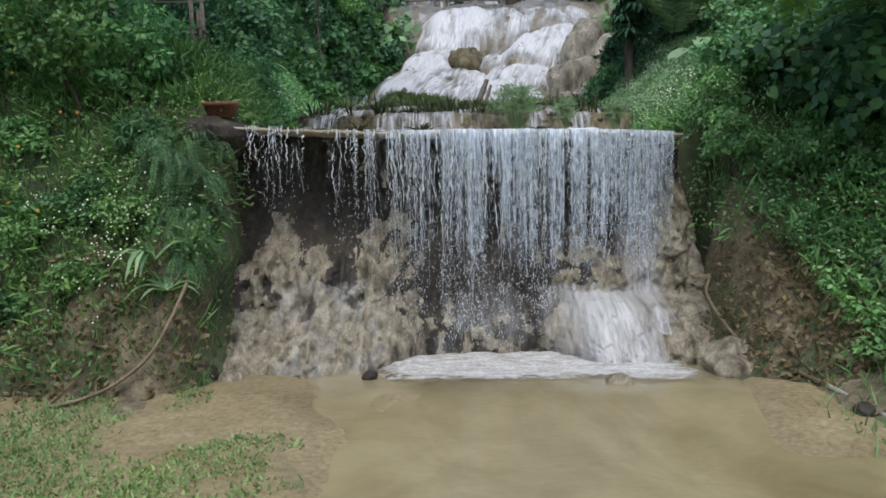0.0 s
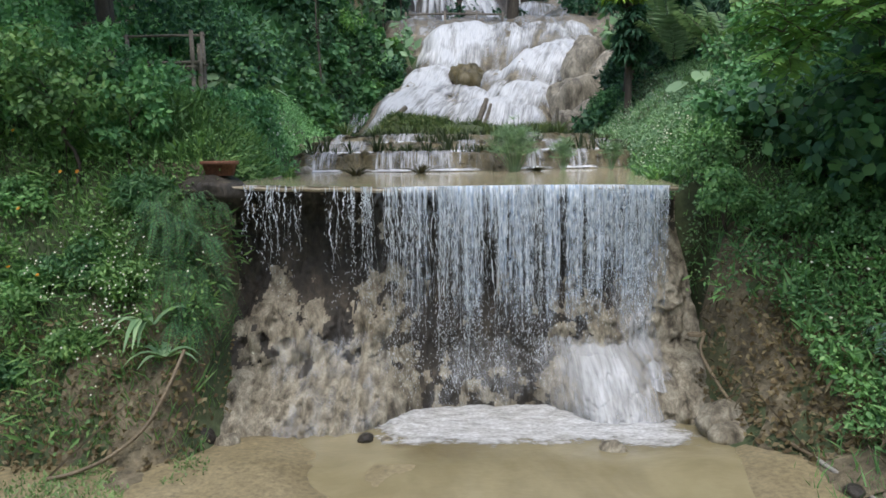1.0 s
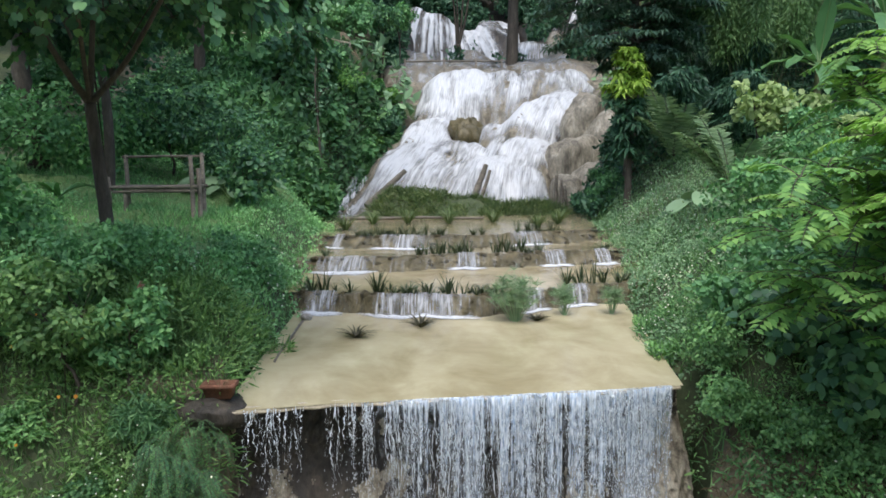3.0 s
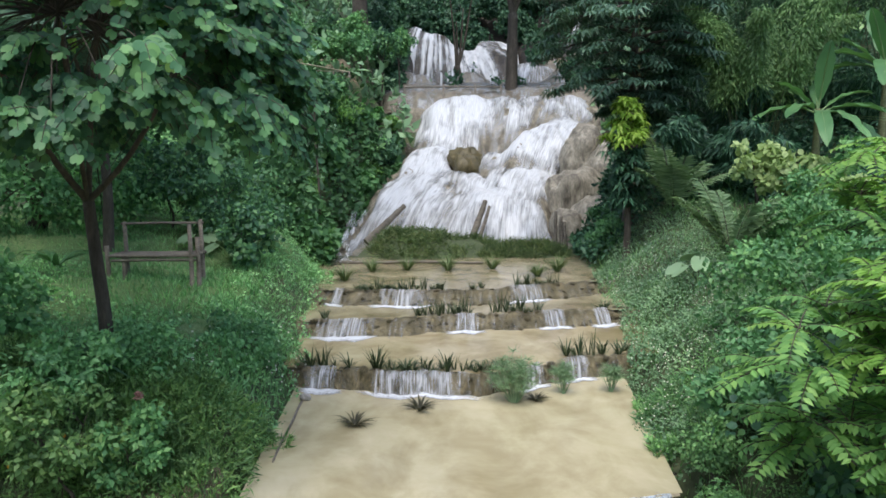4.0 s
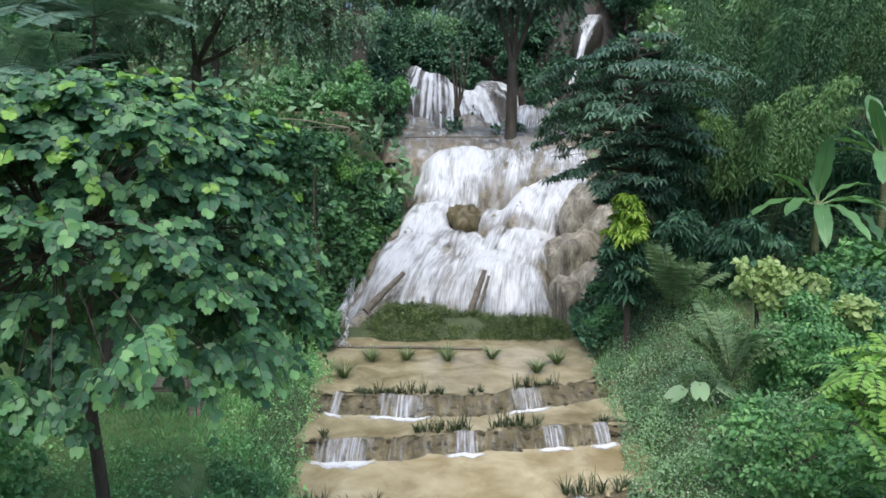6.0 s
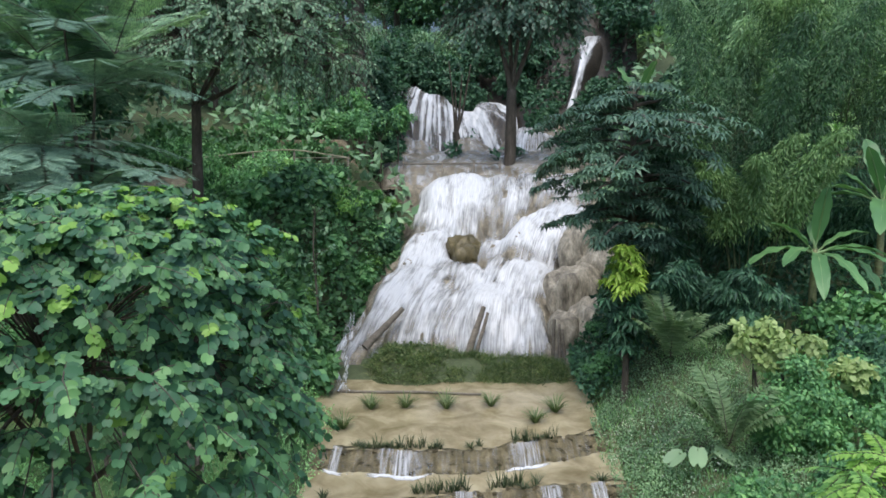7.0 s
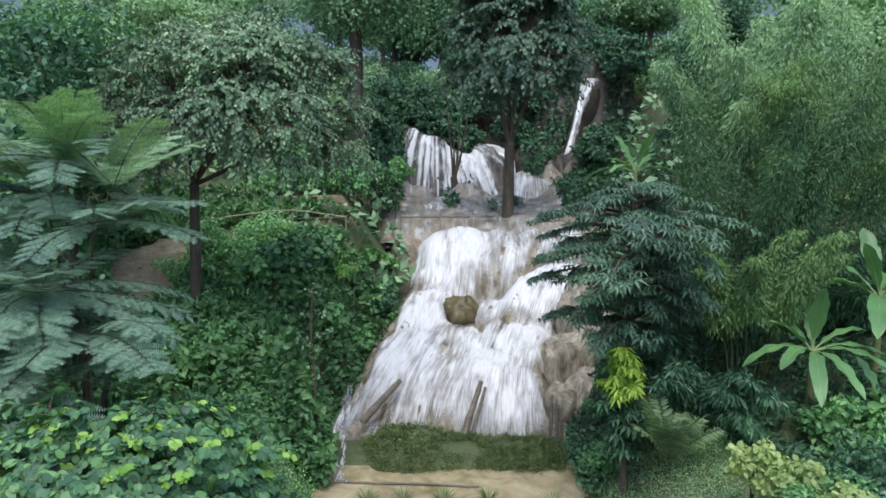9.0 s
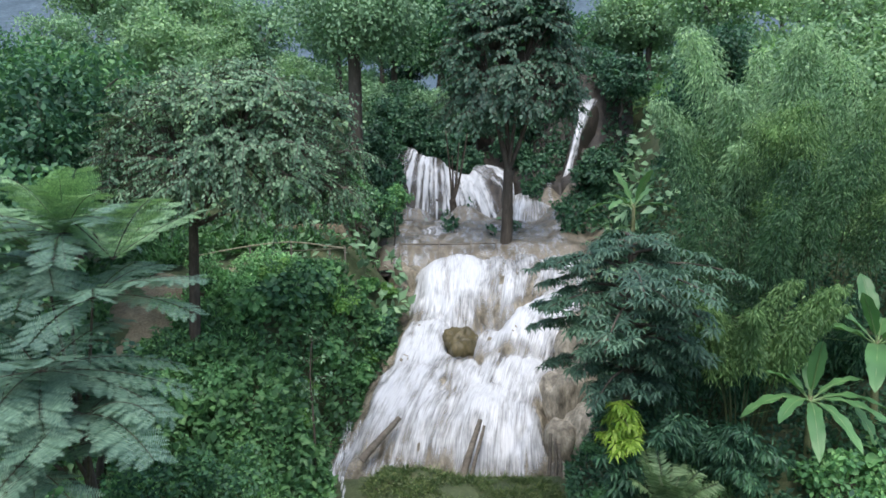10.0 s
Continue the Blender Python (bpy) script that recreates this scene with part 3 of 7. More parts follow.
bend = 1.5 * np.sin(wy * 0.22 + 0.4) * smooth(-wy / 4)
bank = np.minimum(wx - bend + 4.2, 7.5 + bend - wx) / 1.4 + 1.6 * (fbm(wx * 0.6, wy * 0.6, 0, 3, 78) - 0.5)
thing("stream_water", Geo().grid(wx, wy, wz - 0.2 * (1 - smooth(bank)) * (wy < 4.0)), LOWPOOL, "shallow muddy brown water below the fall", "water", kind="structure")

# ---- rock face under the lip ----


def face_y(x, z):
    """Depth of the rock face: hollow under the lip, bulging lower down at both ends."""
    lip = interp(x, LIP)
    hollow = 0.5 * smooth((z - 0.5) / 0.9)
    left = smooth((-0.35 - x) / 0.7) * smooth((1.6 - z + 0.5 * (vnoise(x * 2, 0, 0, 3) - 0.5)) / 0.8)
    left = left * (0.75 + 0.5 * smooth((0.8 - z) / 0.8))
    right = smooth((x - 0.95) / 0.8) * smooth((1.35 + 0.5 * smooth((x - 2.0) / 0.6) - z) / 0.7)
    step = smooth((x - 1.3) / 0.3) * smooth((0.44 - z) / 0.1) * 0.3
    flank = smooth((x - 2.2) / 0.5) * smooth((1.9 - z) / 0.8) * 0.5
    rough = (fbm(x * 2.2, z * 2.0, 0, 4, 8) - 0.5) * 0.16 + (fbm(x * 7, z * 2.2, 0, 4, 17) - 0.5) * 0.16 + (fbm(x * 9, z * 7, 0, 5, 18) - 0.5) * 0.17 + 0.05 * smooth((fbm(x * 11, z * 9, 0, 3, 38) - 0.58) / 0.08) - 0.06 * smooth((fbm(x * 4, z * 3, 0, 3, 28) - 0.55) / 0.1)
    toe = 0.72 * smooth((0.5 - z) / 0.65) * (0.35 + 0.65 * np.maximum(smooth((-0.3 - x) / 0.6), smooth((x - 0.9) / 0.6)))
    return lip + 0.2 + hollow - toe - 0.34 * left - 0.36 * right - step - flank * 0.5 + rough * (0.35 + 0.65 * np.maximum(left, right))


fx, fz = np.meshgrid(np.linspace(-2.75, 2.95, 330), np.linspace(-0.5, 2.36, 180))
wall = thing("rock_face", Geo().grid(fx, face_y(fx, fz), np.minimum(fz, interp(fx, LIP_Z) - 0.07)), TRAVERTINE, "rough cream travertine rock face, wet and painted darker for shade in the hollow behind the fall", "rock face", kind="structure")
# the darker rock in the hollow paints both wetness and shade under the lip
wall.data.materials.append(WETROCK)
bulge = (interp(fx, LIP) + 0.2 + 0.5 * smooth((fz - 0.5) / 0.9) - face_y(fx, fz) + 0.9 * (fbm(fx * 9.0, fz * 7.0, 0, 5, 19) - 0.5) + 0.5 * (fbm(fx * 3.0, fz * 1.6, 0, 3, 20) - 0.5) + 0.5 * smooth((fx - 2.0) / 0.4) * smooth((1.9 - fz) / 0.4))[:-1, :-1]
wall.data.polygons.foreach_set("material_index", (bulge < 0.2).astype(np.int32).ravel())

# bare earth beside the rock face
for x0, x1, lab in ((2.45, 4.6, "bare brown earth of the bank beside the fall"), (-3.6, -2.2, "bare brown earth of the bank beside the fall")):
    ex, ey = np.meshgrid(np.linspace(x0, x1, 90), np.linspace(5.2, 8.7, 110))
    rug = 0.16 * (fbm(ex * 2.5, ey * 2.5, 0, 4, 66) - 0.5) + 0.05 * (fbm(ex * 9, ey * 9, 0, 3, 67) - 0.5)
    ez = land(ex, ey)
    thing("earth_face", Geo().grid(ex, ey - rug, ez + rug * 0.7 + 0.02 - 0.12 * smooth((0.05 - ez) / 0.1)), EARTH, lab, "earth bank", kind="structure")

# the lip: a thin stone ledge that juts out
lx = np.linspace(-2.4, 2.76, 140)
ly = interp(lx, LIP)
rows_ = []
for dy, dz in ((0.9, -0.07), (0.35, -0.055), (0.07, -0.045), (-0.015, -0.025), (-0.01, 0.0), (0.1, 0.012), (0.5, -0.05)):
    rows_.append(np.stack([lx, ly + dy + 0.06 * (fbm(lx * 4, dz * 10, 0, 3, 6) - 0.5), interp(lx, LIP_Z) - 0.008 + dz + 0.02 * (fbm(lx * 6, dz * 9 + 3, 0, 2, 7) - 0.5)], -1))
rows_ = np.array(rows_)
thing("fall_lip", Geo().grid(rows_[..., 0], rows_[..., 1], rows_[..., 2]), LIPSTONE, "thin cream mineral ledge over which the water spills", "ledge", kind="structure")

# ---- upper pool and terraces ----
DAM1 = [(-3.2, 12.75), (-2.4, 12.62), (-1.5, 12.42), (-1.0, 12.3), (0.45, 12.22), (1.2, 12.5), (2.1, 13.0), (3.6, 13.4)]
DAM2 = [(-3.6, 15.2), (-1.15, 15.32), (0.2, 15.75), (1.2, 15.8), (2.3, 15.95), (4.2, 16.2)]
DAM3 = [(-3.8, 17.75), (-2.06, 17.6), (-1.0, 17.45), (0.8, 17.6), (2.6, 18.2), (4.2, 18.8)]
BACK3 = [(-4, 23.2), (4.5, 23.2)]


def pool(name, front, back, z0, z1, label, material=POOL):
    u, v = np.meshgrid(np.linspace(0, 1, 70), np.linspace(0, 1, 40))
    xa = -2.45 - 0.3 * v - 1.5 * (z1 > 2.5) + (5.25 + 0.6 * v + 2.6 * (z1 > 2.5)) * u
    yy = interp(xa, front) * (1 - v) + interp(xa, back) * v
    z0 = interp(xa, z0) if isinstance(z0, list) else z0
    return thing(name, Geo().grid(xa, yy, z0 * (1 - v) + z1 * v + 0.004 * (fbm(xa * 4, yy * 4, 0, 2, 4) - 0.5)), material, label, "water", kind="structure")


pool("upper_pool_water", LIP, [(a_, b_ + 0.15) for a_, b_ in DAM1], [(a_, b_ + 0.006) for a_, b_ in LIP_Z], 2.455, "still cream-brown silty water of the pool above the fall")
pool("terrace_water_1", DAM1, [(a_, b_ + 0.15) for a_, b_ in DAM2], 2.742, 2.75, "silty tan water on a planted terrace", MIDPOOL)
pool("terrace_water_2", DAM2, [(a_, b_ + 0.15) for a_, b_ in DAM3], 2.962, 2.97, "silty tan water on a narrow planted terrace", WETPOOL)
pool("terrace_water_3", DAM3, BACK3, 3.162, 3.18, "thin tan water over the top terrace", WETPOOL)


def dam(name, line, z0, z1, lean):
    x = np.linspace(line[0][0], line[-1][0], 240)
    y = interp(x, line)
    prof = [(-0.05, z0 - 0.25), (-0.03, z0), (0.0, z0 + (z1 - z0) * 0.35), (0.02, z0 + (z1 - z0) * 0.7), (-0.02, z1 - 0.02), (0.03, z1 + 0.01), (0.16, z1 + 0.012), (0.3, z1 - 0.06), (0.35, z1 - 0.4)]
    r = np.array([np.stack([x, y + dy - lean * np.clip((z1 - zz) / (z1 - z0), 0, 1) + 0.34 * (fbm(x * 2.0, 1.0, 0, 4, 11) - 0.5) + 0.16 * (fbm(x * 6, zz * 9, 0, 3, 13) - 0.5), np.full_like(x, zz) + (0.13 * (fbm(x * 3.0, dy * 5, 0, 4, 12) - 0.6) if zz > z1 - 0.1 else 0)], -1) for dy, zz in prof])
    return thing(name, Geo().grid(r[..., 0], r[..., 1], r[..., 2]), DAM, "low brown stone dam of a stepped terrace, wet and stained", "terrace wall", "terrace walls", "structure")


dam("terrace_wall_1", DAM1, 2.4, 2.75, 0.2)
dam("terrace_wall_2", DAM2, 2.73, 2.97, 0.55)
dam("terrace_wall_3", DAM3, 2.95, 3.17, 0.85)

# ---- the big cascade ----
C_LEFT = [(26.2, -4.7), (28, -4.2), (29.5, -3.5), (31, -2.8), (33, -2.3), (36, -1.9), (38, -1.7), (40.4, -1.7)]
C_RIGHT = [(26.2, 3.5), (28, 3.7), (29.5, 4.0), (31, 4.5), (33, 5.4), (35, 6.4), (37, 7.2), (40.4, 7.6)]


def drape(x, y, lobes, ramp, seed, crisp=8.0, tilt=0.0):
    """A slope built of rounded lobes that fan out downhill. A lobe: top and foot, each middle x, width, y, z; share of water.
    Gives the height, the share of water, the nearness of a foot and a measure across the flow."""
    xw = x + 1.1 * (fbm(x * 0.8, y * 0.6, 0, 3, seed) - 0.5)
    yw = y + 1.5 * (fbm(x * 1.0, y * 0.35, 0, 4, seed + 1) - 0.5)
    hs, fs, us = [], [], []
    for (c0, w0, y0, z0), (c1, w1, y1, z1), _ in lobes:
        v = (y0 - yw) / (y0 - y1)
        vc = np.clip(v, 0, 1)
        u = (xw - c0 - (c1 - c0) * vc) / ((w0 + (w1 - w0) * vc**0.8) / 2)
        z = z0 - (z0 - z1) * (0.9 * (1 - np.cos(vc * math.pi / 2)) + 0.1 * vc) - 0.4 * np.clip(np.abs(u), 0, 1) ** 3 - 1.8 * np.clip(np.abs(u) - 1, 0, 9)
        z = z - 2.6 * np.clip(v - 1, 0, 9) * (y0 - y1) - 0.25 * np.clip(-v, 0, 9) * (y0 - y1)
        hs.append(z)
        fs.append(smooth((v - 0.6) / 0.4) + 0.2 * smooth((0.2 - v) / 0.2))
        us.append(u * (w0 + w1) / 4 + c0 * 1.7)
    hs.append(interp(yw, ramp) - tilt * np.clip(x + 1.6, 0, 4.2) - tilt * 2 * np.clip(-2.6 - x, 0, 4) + 0.3 * (fbm(x, y, 0, 3, seed + 2) - 0.5))
    fs.append(np.full_like(x, 0.5))
    us.append(x)
    hs, fs, us = np.array(hs), np.array(fs), np.array(us)
    soft = np.exp(np.clip((hs - hs.max(0)) * crisp, -30, 0))
    z = hs.max(0) + np.log(soft.sum(0)) / crisp
    soft /= soft.sum(0)
    wet = np.array([l[2] for l in lobes] + [0.3])[:, None, None]
    z = z + 0.3 * (fbm(x * 1.6, y * 1.3, 0, 4, seed + 5) - 0.5)
    return z, (soft * wet).sum(0), (soft * fs).sum(0), np.take_along_axis(us, hs.argmax(0)[None], 0)[0]


LOBES = (((0.65, 3.0, 38.9, 9.4), (0.3, 4.4, 35.2, 6.4), 1.0), ((2.7, 1.5, 38.9, 9.4), (2.6, 2.1, 35.0, 6.8), 0.8), ((4.3, 1.5, 39.0, 9.4), (4.0, 1.9, 35.6, 7.3), 0.7),
         ((6.1, 2.2, 39.0, 9.4), (5.6, 2.8, 35.8, 7.7), 0.75), ((5.5, 1.8, 36.2, 8.0), (3.1, 3.4, 32.2, 5.5), 0.95), ((-1.0, 1.7, 35.2, 6.7), (-1.6, 3.0, 31.6, 5.0), 1.0),
         ((1.9, 1.9, 34.2, 6.4), (1.6, 2.6, 32.2, 5.2), 0.6), ((0.3, 2.0, 32.4, 5.6), (0.0, 2.6, 29.8, 4.3), 0.9), ((2.8, 2.6, 32.4, 5.7), (2.6, 3.2, 29.6, 4.2), 0.95), ((-1.4, 2.4, 32.0, 5.4), (-2.9, 3.8, 27.0, 2.5), 0.92),
         ((-0.6, 2.2, 30.2, 4.7), (-1.0, 3.0, 26.6, 2.2), 0.85), ((1.5, 2.4, 30.4, 4.9), (1.4, 3.2, 26.3, 2.1), 0.95), ((3.0, 1.4, 29.8, 4.5), (3.0, 1.8, 26.4, 2.1), 0.85))


cx, cy = np.meshgrid(np.linspace(-5.6, 9.2, 220), np.linspace(26.0, 40.6, 250))
flow_z, share, hem, across = drape(cx, cy, LOBES, [(24, 0.8), (26.4, 1.6), (30.0, 3.9), (33.2, 5.2), (35.4, 6.0), (37.2, 7.6), (38.8, 8.9), (41, 9.4), (44, 9.6)], 121)
le, re = interp(cy, C_LEFT), interp(cy, C_RIGHT)
away = np.maximum(le - cx, cx - re)
spread = (cx - (le + re) / 2) / ((re - le) / 2)
grit = 0.3 * (fbm(cx * 2.6, cy * 2.2, 0, 4, 24) - 0.5) + 0.75 * np.clip(fbm(cx * 1.0, cy * 0.9, 0, 3, 26) - 0.56, 0, 1)
side_rock = (cx > re) * (0.9 * smooth(away / 0.8) * (fbm(cx * 0.9, cy * 0.9, 0, 3, 27) - 0.3) - 4.0 * smooth((away - 1.4) / 1.0))
thing("cascade_rock", Geo().grid(cx, cy, flow_z + grit - 0.06 + side_rock - (cx < le) * 2.2 * smooth((away - 0.9) / 1.4)), CASCADE, "stepped tan limestone rock of the big cascade, wet", "rock", kind="structure")
cascade = tagged(new("cascade_water"), "white rushing water fanning over the stepped cascade", "waterfall")
run = np.vstack([np.zeros((1, cy.shape[1])), np.cumsum(np.hypot(np.diff(flow_z, axis=0), np.diff(cy, axis=0)), 0)])
share = share * smooth(0.5 - away / 0.45 + 1.4 * (fbm(cx * 1.1, cy * 0.8, 0, 3, 34) - 0.5)) - 0.7 * hem * (0.05 + 1.4 * fbm(cx * 0.8, cy * 0.6, 0, 2, 36)) + 0.6 * (fbm(cx * 0.9, cy * 0.5, 0, 3, 38) - 0.48) - 0.22 * smooth((0.42 - fbm(spread * 9.0, cy * 0.35, 0, 3, 39)) / 0.1)
sheet(Geo().grid(cx, cy, flow_z + 0.03 + 0.05 * (fbm(cx * 4, run * 0.3, 0, 3, 29) - 0.5) + 0.1 * smooth(share) - 1.2 * smooth((away - 0.5) / 0.4)), "water_sheet", CASCADE_FLOW, cascade, np.stack([3.0 * spread + 0.15 * across, -run], -1), np.stack([share, hem], -1))


def apron(rock_parent, water_parent, top, low, seed, material=THIN, stone_mat=SHELF, nu=46, nv=40):
    """One rounded lobe of rock with its sheet of water. top, low: middle x, width, y, z."""
    u, v = np.meshgrid(np.linspace(-1, 1, nu), np.linspace(0, 1, nv))
    c0, w0, y0, z0 = top
    c1, w1, y1, z1 = low
    ease = np.sin(v * math.pi / 2)
    half = (w0 + (w1 - w0) * v**0.8) / 2 * (1 + 0.3 * (fbm(v * 3 + seed, np.sign(u) * 4.0, 0, 3, seed + 2) - 0.5) * smooth(np.abs(u) * 1.5))
    x = c0 + (c1 - c0) * v + u * half
    bulge = 0.7 * (fbm(x * 1.0 + seed, v * 1.5, 0, 3, seed) - 0.5) + 0.22 * (fbm(x * 3.5, v * 2.5 + seed, 0, 3, seed + 3) - 0.5)
    y = y0 - (y0 - y1) * (0.75 * ease + 0.25 * v) + 0.55 * np.abs(u) ** 3 * v - bulge * smooth(v * 4)
    z = z1 + (z0 - z1) * (1 - 0.7 * (1 - np.cos(v * math.pi / 2)) - 0.3 * v) + 0.22 * (fbm(x * 0.9, v * 2 + seed, 0, 2, seed + 5) - 0.5) - 0.3 * np.abs(u) ** 4
    grit = 0.2 * np.clip(fbm(x * 2.2 + seed, v * 5, 0, 4, seed + 7) - 0.52, 0, 1) * 2 + 0.05 * (fbm(x * 6, v * 12, 0, 3, seed + 9) - 0.5)
    wide = 1.0 + 0.12 * smooth((np.abs(u) - 0.7) / 0.3)
    part("lobe", Geo().grid(c0 + (c1 - c0) * v + u * half * wide, y + 0.09 - grit, z - 0.05 + 0.3 * grit), stone_mat, rock_parent)
    drop = math.hypot(y0 - y1, z0 - z1)
    sheet(Geo().grid(x, y, z), "water_sheet", material, water_parent, np.stack([u * (w0 + w1) / 4 + seed * 3.1, v * drop], -1), np.stack([u, v], -1))


side_path = np.array([(-3.7, 28.3, 4.2), (-4.0, 27.2, 3.5), (-4.05, 25.8, 3.25), (-3.75, 24.0, 3.2), (-3.5, 22.6, 3.17), (-3.3, 21.8, 3.15)])
k = np.linspace(0, 5, 50)
sp = np.stack([np.interp(k, np.arange(6), side_path[:, i]) for i in range(3)], -1)
u = np.linspace(-1, 1, 7)[None]
stream = tagged(new("side_stream"), "small white stream that runs in two strands round the earth bank", "stream")
for off, wd in ((-0.12, 0.1), (0.17, 0.07)):
    part("strand", Geo().grid(sp[:, :1] + off + 0.08 * np.sin(k * 2.3 + off * 9)[:, None] + wd * u * (0.5 + 1.2 * vnoise(k * 3, off, 0, 62)[:, None]), sp[:, 1:2] + 0 * u, sp[:, 2:] + 0.1 - 0.1 * u**2 + 0.06 * fbm(k[:, None] * 3, u * 2, 0, 2, 63)), RUNNEL, stream)

# upper falls, behind the ledge
ux, uy = np.meshgrid(np.linspace(-6.5, 13, 170), np.linspace(39.0, 62, 180))
uw = uy + 1.6 * (fbm(ux * 0.4, uy * 0.25, 0, 3, 31) - 0.5) + 0.9 * np.abs(np.sin(ux * 0.8 + 0.5)) - 0.5
uz = interp(uw, BED) + 0.3
uq = uz / 1.6 + 0.9 * fbm(ux * 0.5, uy * 0.2, 0, 2, 32)
uf = uq - np.floor(uq)
uz = uz + 1.0 * (smooth((uf - 0.55) / 0.35) - uf) * np.clip((uy - 46) / 3, 0.15, 1) + 0.6 * (fbm(ux, uy, 0, 4, 33) - 0.5)
uz = uz + 1.2 * smooth((ux - 5.0) / 2.5) * smooth((uy - 41) / 4) - 1.5 * smooth((-3.6 - ux) / 1.5)
uz = uz - 1.6 * smooth((4.2 - np.abs(ux - 0.8)) / 1.5) * smooth((uy - 46.8) / 1.0) * smooth((56 - uy) / 2.0)
rise = 4.4 * smooth((ux - 5.2) / 2.4) * smooth((uy - 51.2) / 2.4)
uz = uz + rise
thing("upper_rock", Geo().grid(ux, uy, uz - 1.2 * (1 - smooth((uy - 39) / 1.6))), WETROCK, "dark wet rock ledges above the big cascade", "rock", kind="structure")
sx, sy = ux[:70], uy[:70]
thing("ledge_rock", Geo().grid(sx, sy, uz[:70] + 0.03 - 0.9 * (1 - smooth((sy - 39) / 1.2)) - 0.3 * smooth((-3.3 - sx) / 0.8) - 0.2 * smooth((sy - 47.2) / 0.5)), SHELF, "pale tan mineral shelf between the two falls", "rock", kind="structure")
thing("ledge_water", Geo().grid(sx, sy, uz[:70] + 0.07 - 0.9 * (1 - smooth((sy - 39) / 1.2)) - 0.4 * smooth((-2.9 - sx) / 0.5) - 0.4 * smooth((sx - 6.5) / 0.8)), SHALLOW, "thin water spreading over the shelf between the falls", "water", kind="structure")
upper = tagged(new("upper_fall"), "white veils of water falling over dark ledges", "waterfall")
ledges = tagged(new("upper_ledges"), "dark wet rock lobes behind the upper fall", "rock", kind="structure")
for k, (top, low, m) in enumerate((
        ((5.4, 2.6, 48.6, 12.4), (5.0, 4.0, 45.2, 10.5), THIN), ((0.6, 5.0, 44.5, 10.6), (0.6, 6.0, 41.5, 9.7), THIN),)):
    apron(ledges, upper, top, low, 600 + 13 * k, m, SHELF)
# the narrow fall slides down a groove
rib = spline([(11.3, 55.2, 21.2), (10.6, 54.0, 20.2), (10.0, 52.8, 19.0), (9.3, 51.5, 17.7), (8.8, 50.4, 16.5), (8.3, 49.3, 15.1), (7.7, 48.3, 13.5), (7.1, 47.4, 12.2), (6.6, 46.2, 11.4)], 70)
rw = np.interp(np.linspace(0, 8, 70), np.arange(9), [0.3, 0.8, 1.0, 0.6, 0.3, 0.32, 0.42, 0.8, 1.5])[:, None]
ru = np.linspace(-1.5, 1.5, 25)[None] + np.zeros((70, 1))
down = np.concatenate([[0], np.cumsum(np.linalg.norm(np.diff(rib, axis=0), axis=1))])[:, None]
sag = 0.3 * np.abs(ru) ** 2.2 + 0.16 * (fbm(ru * 2.2, down * 0.7, 0, 3, 96) - 0.5)
part("lobe", Geo().grid(rib[:, :1] + ru * rw * 1.15, rib[:, 1:2] + 0.12 + 0.5 * sag, rib[:, 2:] - 0.16 - sag - 0.5 * (np.abs(ru) > 1.3)), WETROCK, ledges)
slip = 0.85 - 0.8 * np.abs(ru) ** 2.0 + 1.1 * (fbm(ru * 3, down * 0.4, 0, 3, 97) - 0.5) - 0.25 * smooth((down - 9.5) / 2) - 0.5 * smooth((0.8 - down) / 0.8)
sheet(Geo().grid(rib[:, :1] + ru * rw, rib[:, 1:2] + 0.4 * sag, rib[:, 2:] - sag), "water_sheet", CASCADE_FLOW, upper, np.stack([0.7 * ru * rw + 3.0, down + 0 * ru], -1), np.stack([slip, ru], -1))
fx2, fy2 = np.meshgrid(np.linspace(-5.2, 4.4, 150), np.linspace(46.4, 53.6, 130))
FAN = (((-3.0, 2.0, 53.2, 15.6), (-3.6, 2.8, 48.4, 10.7), 0.55), ((-1.6, 2.2, 52.4, 14.9), (-1.8, 3.0, 48.2, 10.7), 0.42), ((0.1, 2.4, 51.8, 13.8), (0.2, 3.2, 48.1, 10.6), 0.52), ((1.4, 2.2, 51.0, 13.0), (1.7, 2.8, 47.6, 10.6), 0.46),
       ((2.8, 2.4, 52.0, 14.3), (3.0, 3.0, 47.2, 10.5), 1.0))
fz2, veil, fan_foot, _ = drape(fx2, fy2, FAN, [(44, 9.0), (47.2, 9.8), (50, 12.6), (52.6, 14.4), (54, 15.0)], 131, 4.0, 0.42)
fz2 = fz2 + 0.2 * (fbm(fx2 * 2.2, fy2 * 0.8, 0, 3, 93) - 0.5)
part("lobe", Geo().grid(fx2, fy2, fz2 - 0.04 + 0.25 * (fbm(fx2 * 2, fy2 * 2, 0, 3, 95) - 0.5)), WETROCK, ledges)
fan_run = np.vstack([np.zeros((1, fy2.shape[1])), np.cumsum(np.hypot(np.diff(fz2, axis=0), np.diff(fy2, axis=0)), 0)])
ray = np.arctan2(fx2 + 1.0, 58.0 - fy2) * 9.0
veil = np.where(veil > 0.8, 0.08, 0.0) + 0.4 + 0.75 * smooth((fbm(ray * 4.6, fy2 * 0.2, 0, 4, 94) - 0.4) / 0.26) - 0.35 * smooth((0.46 - fbm(ray * 1.3, fy2 * 0.25, 0, 2, 98)) / 0.1) - 0.15 * fan_foot
sheet(Geo().grid(fx2, fy2, fz2 + 0.04), "water_sheet", CASCADE_FLOW, upper, np.stack([ray * 0.8, -fan_run], -1), np.stack([veil, fan_foot], -1))
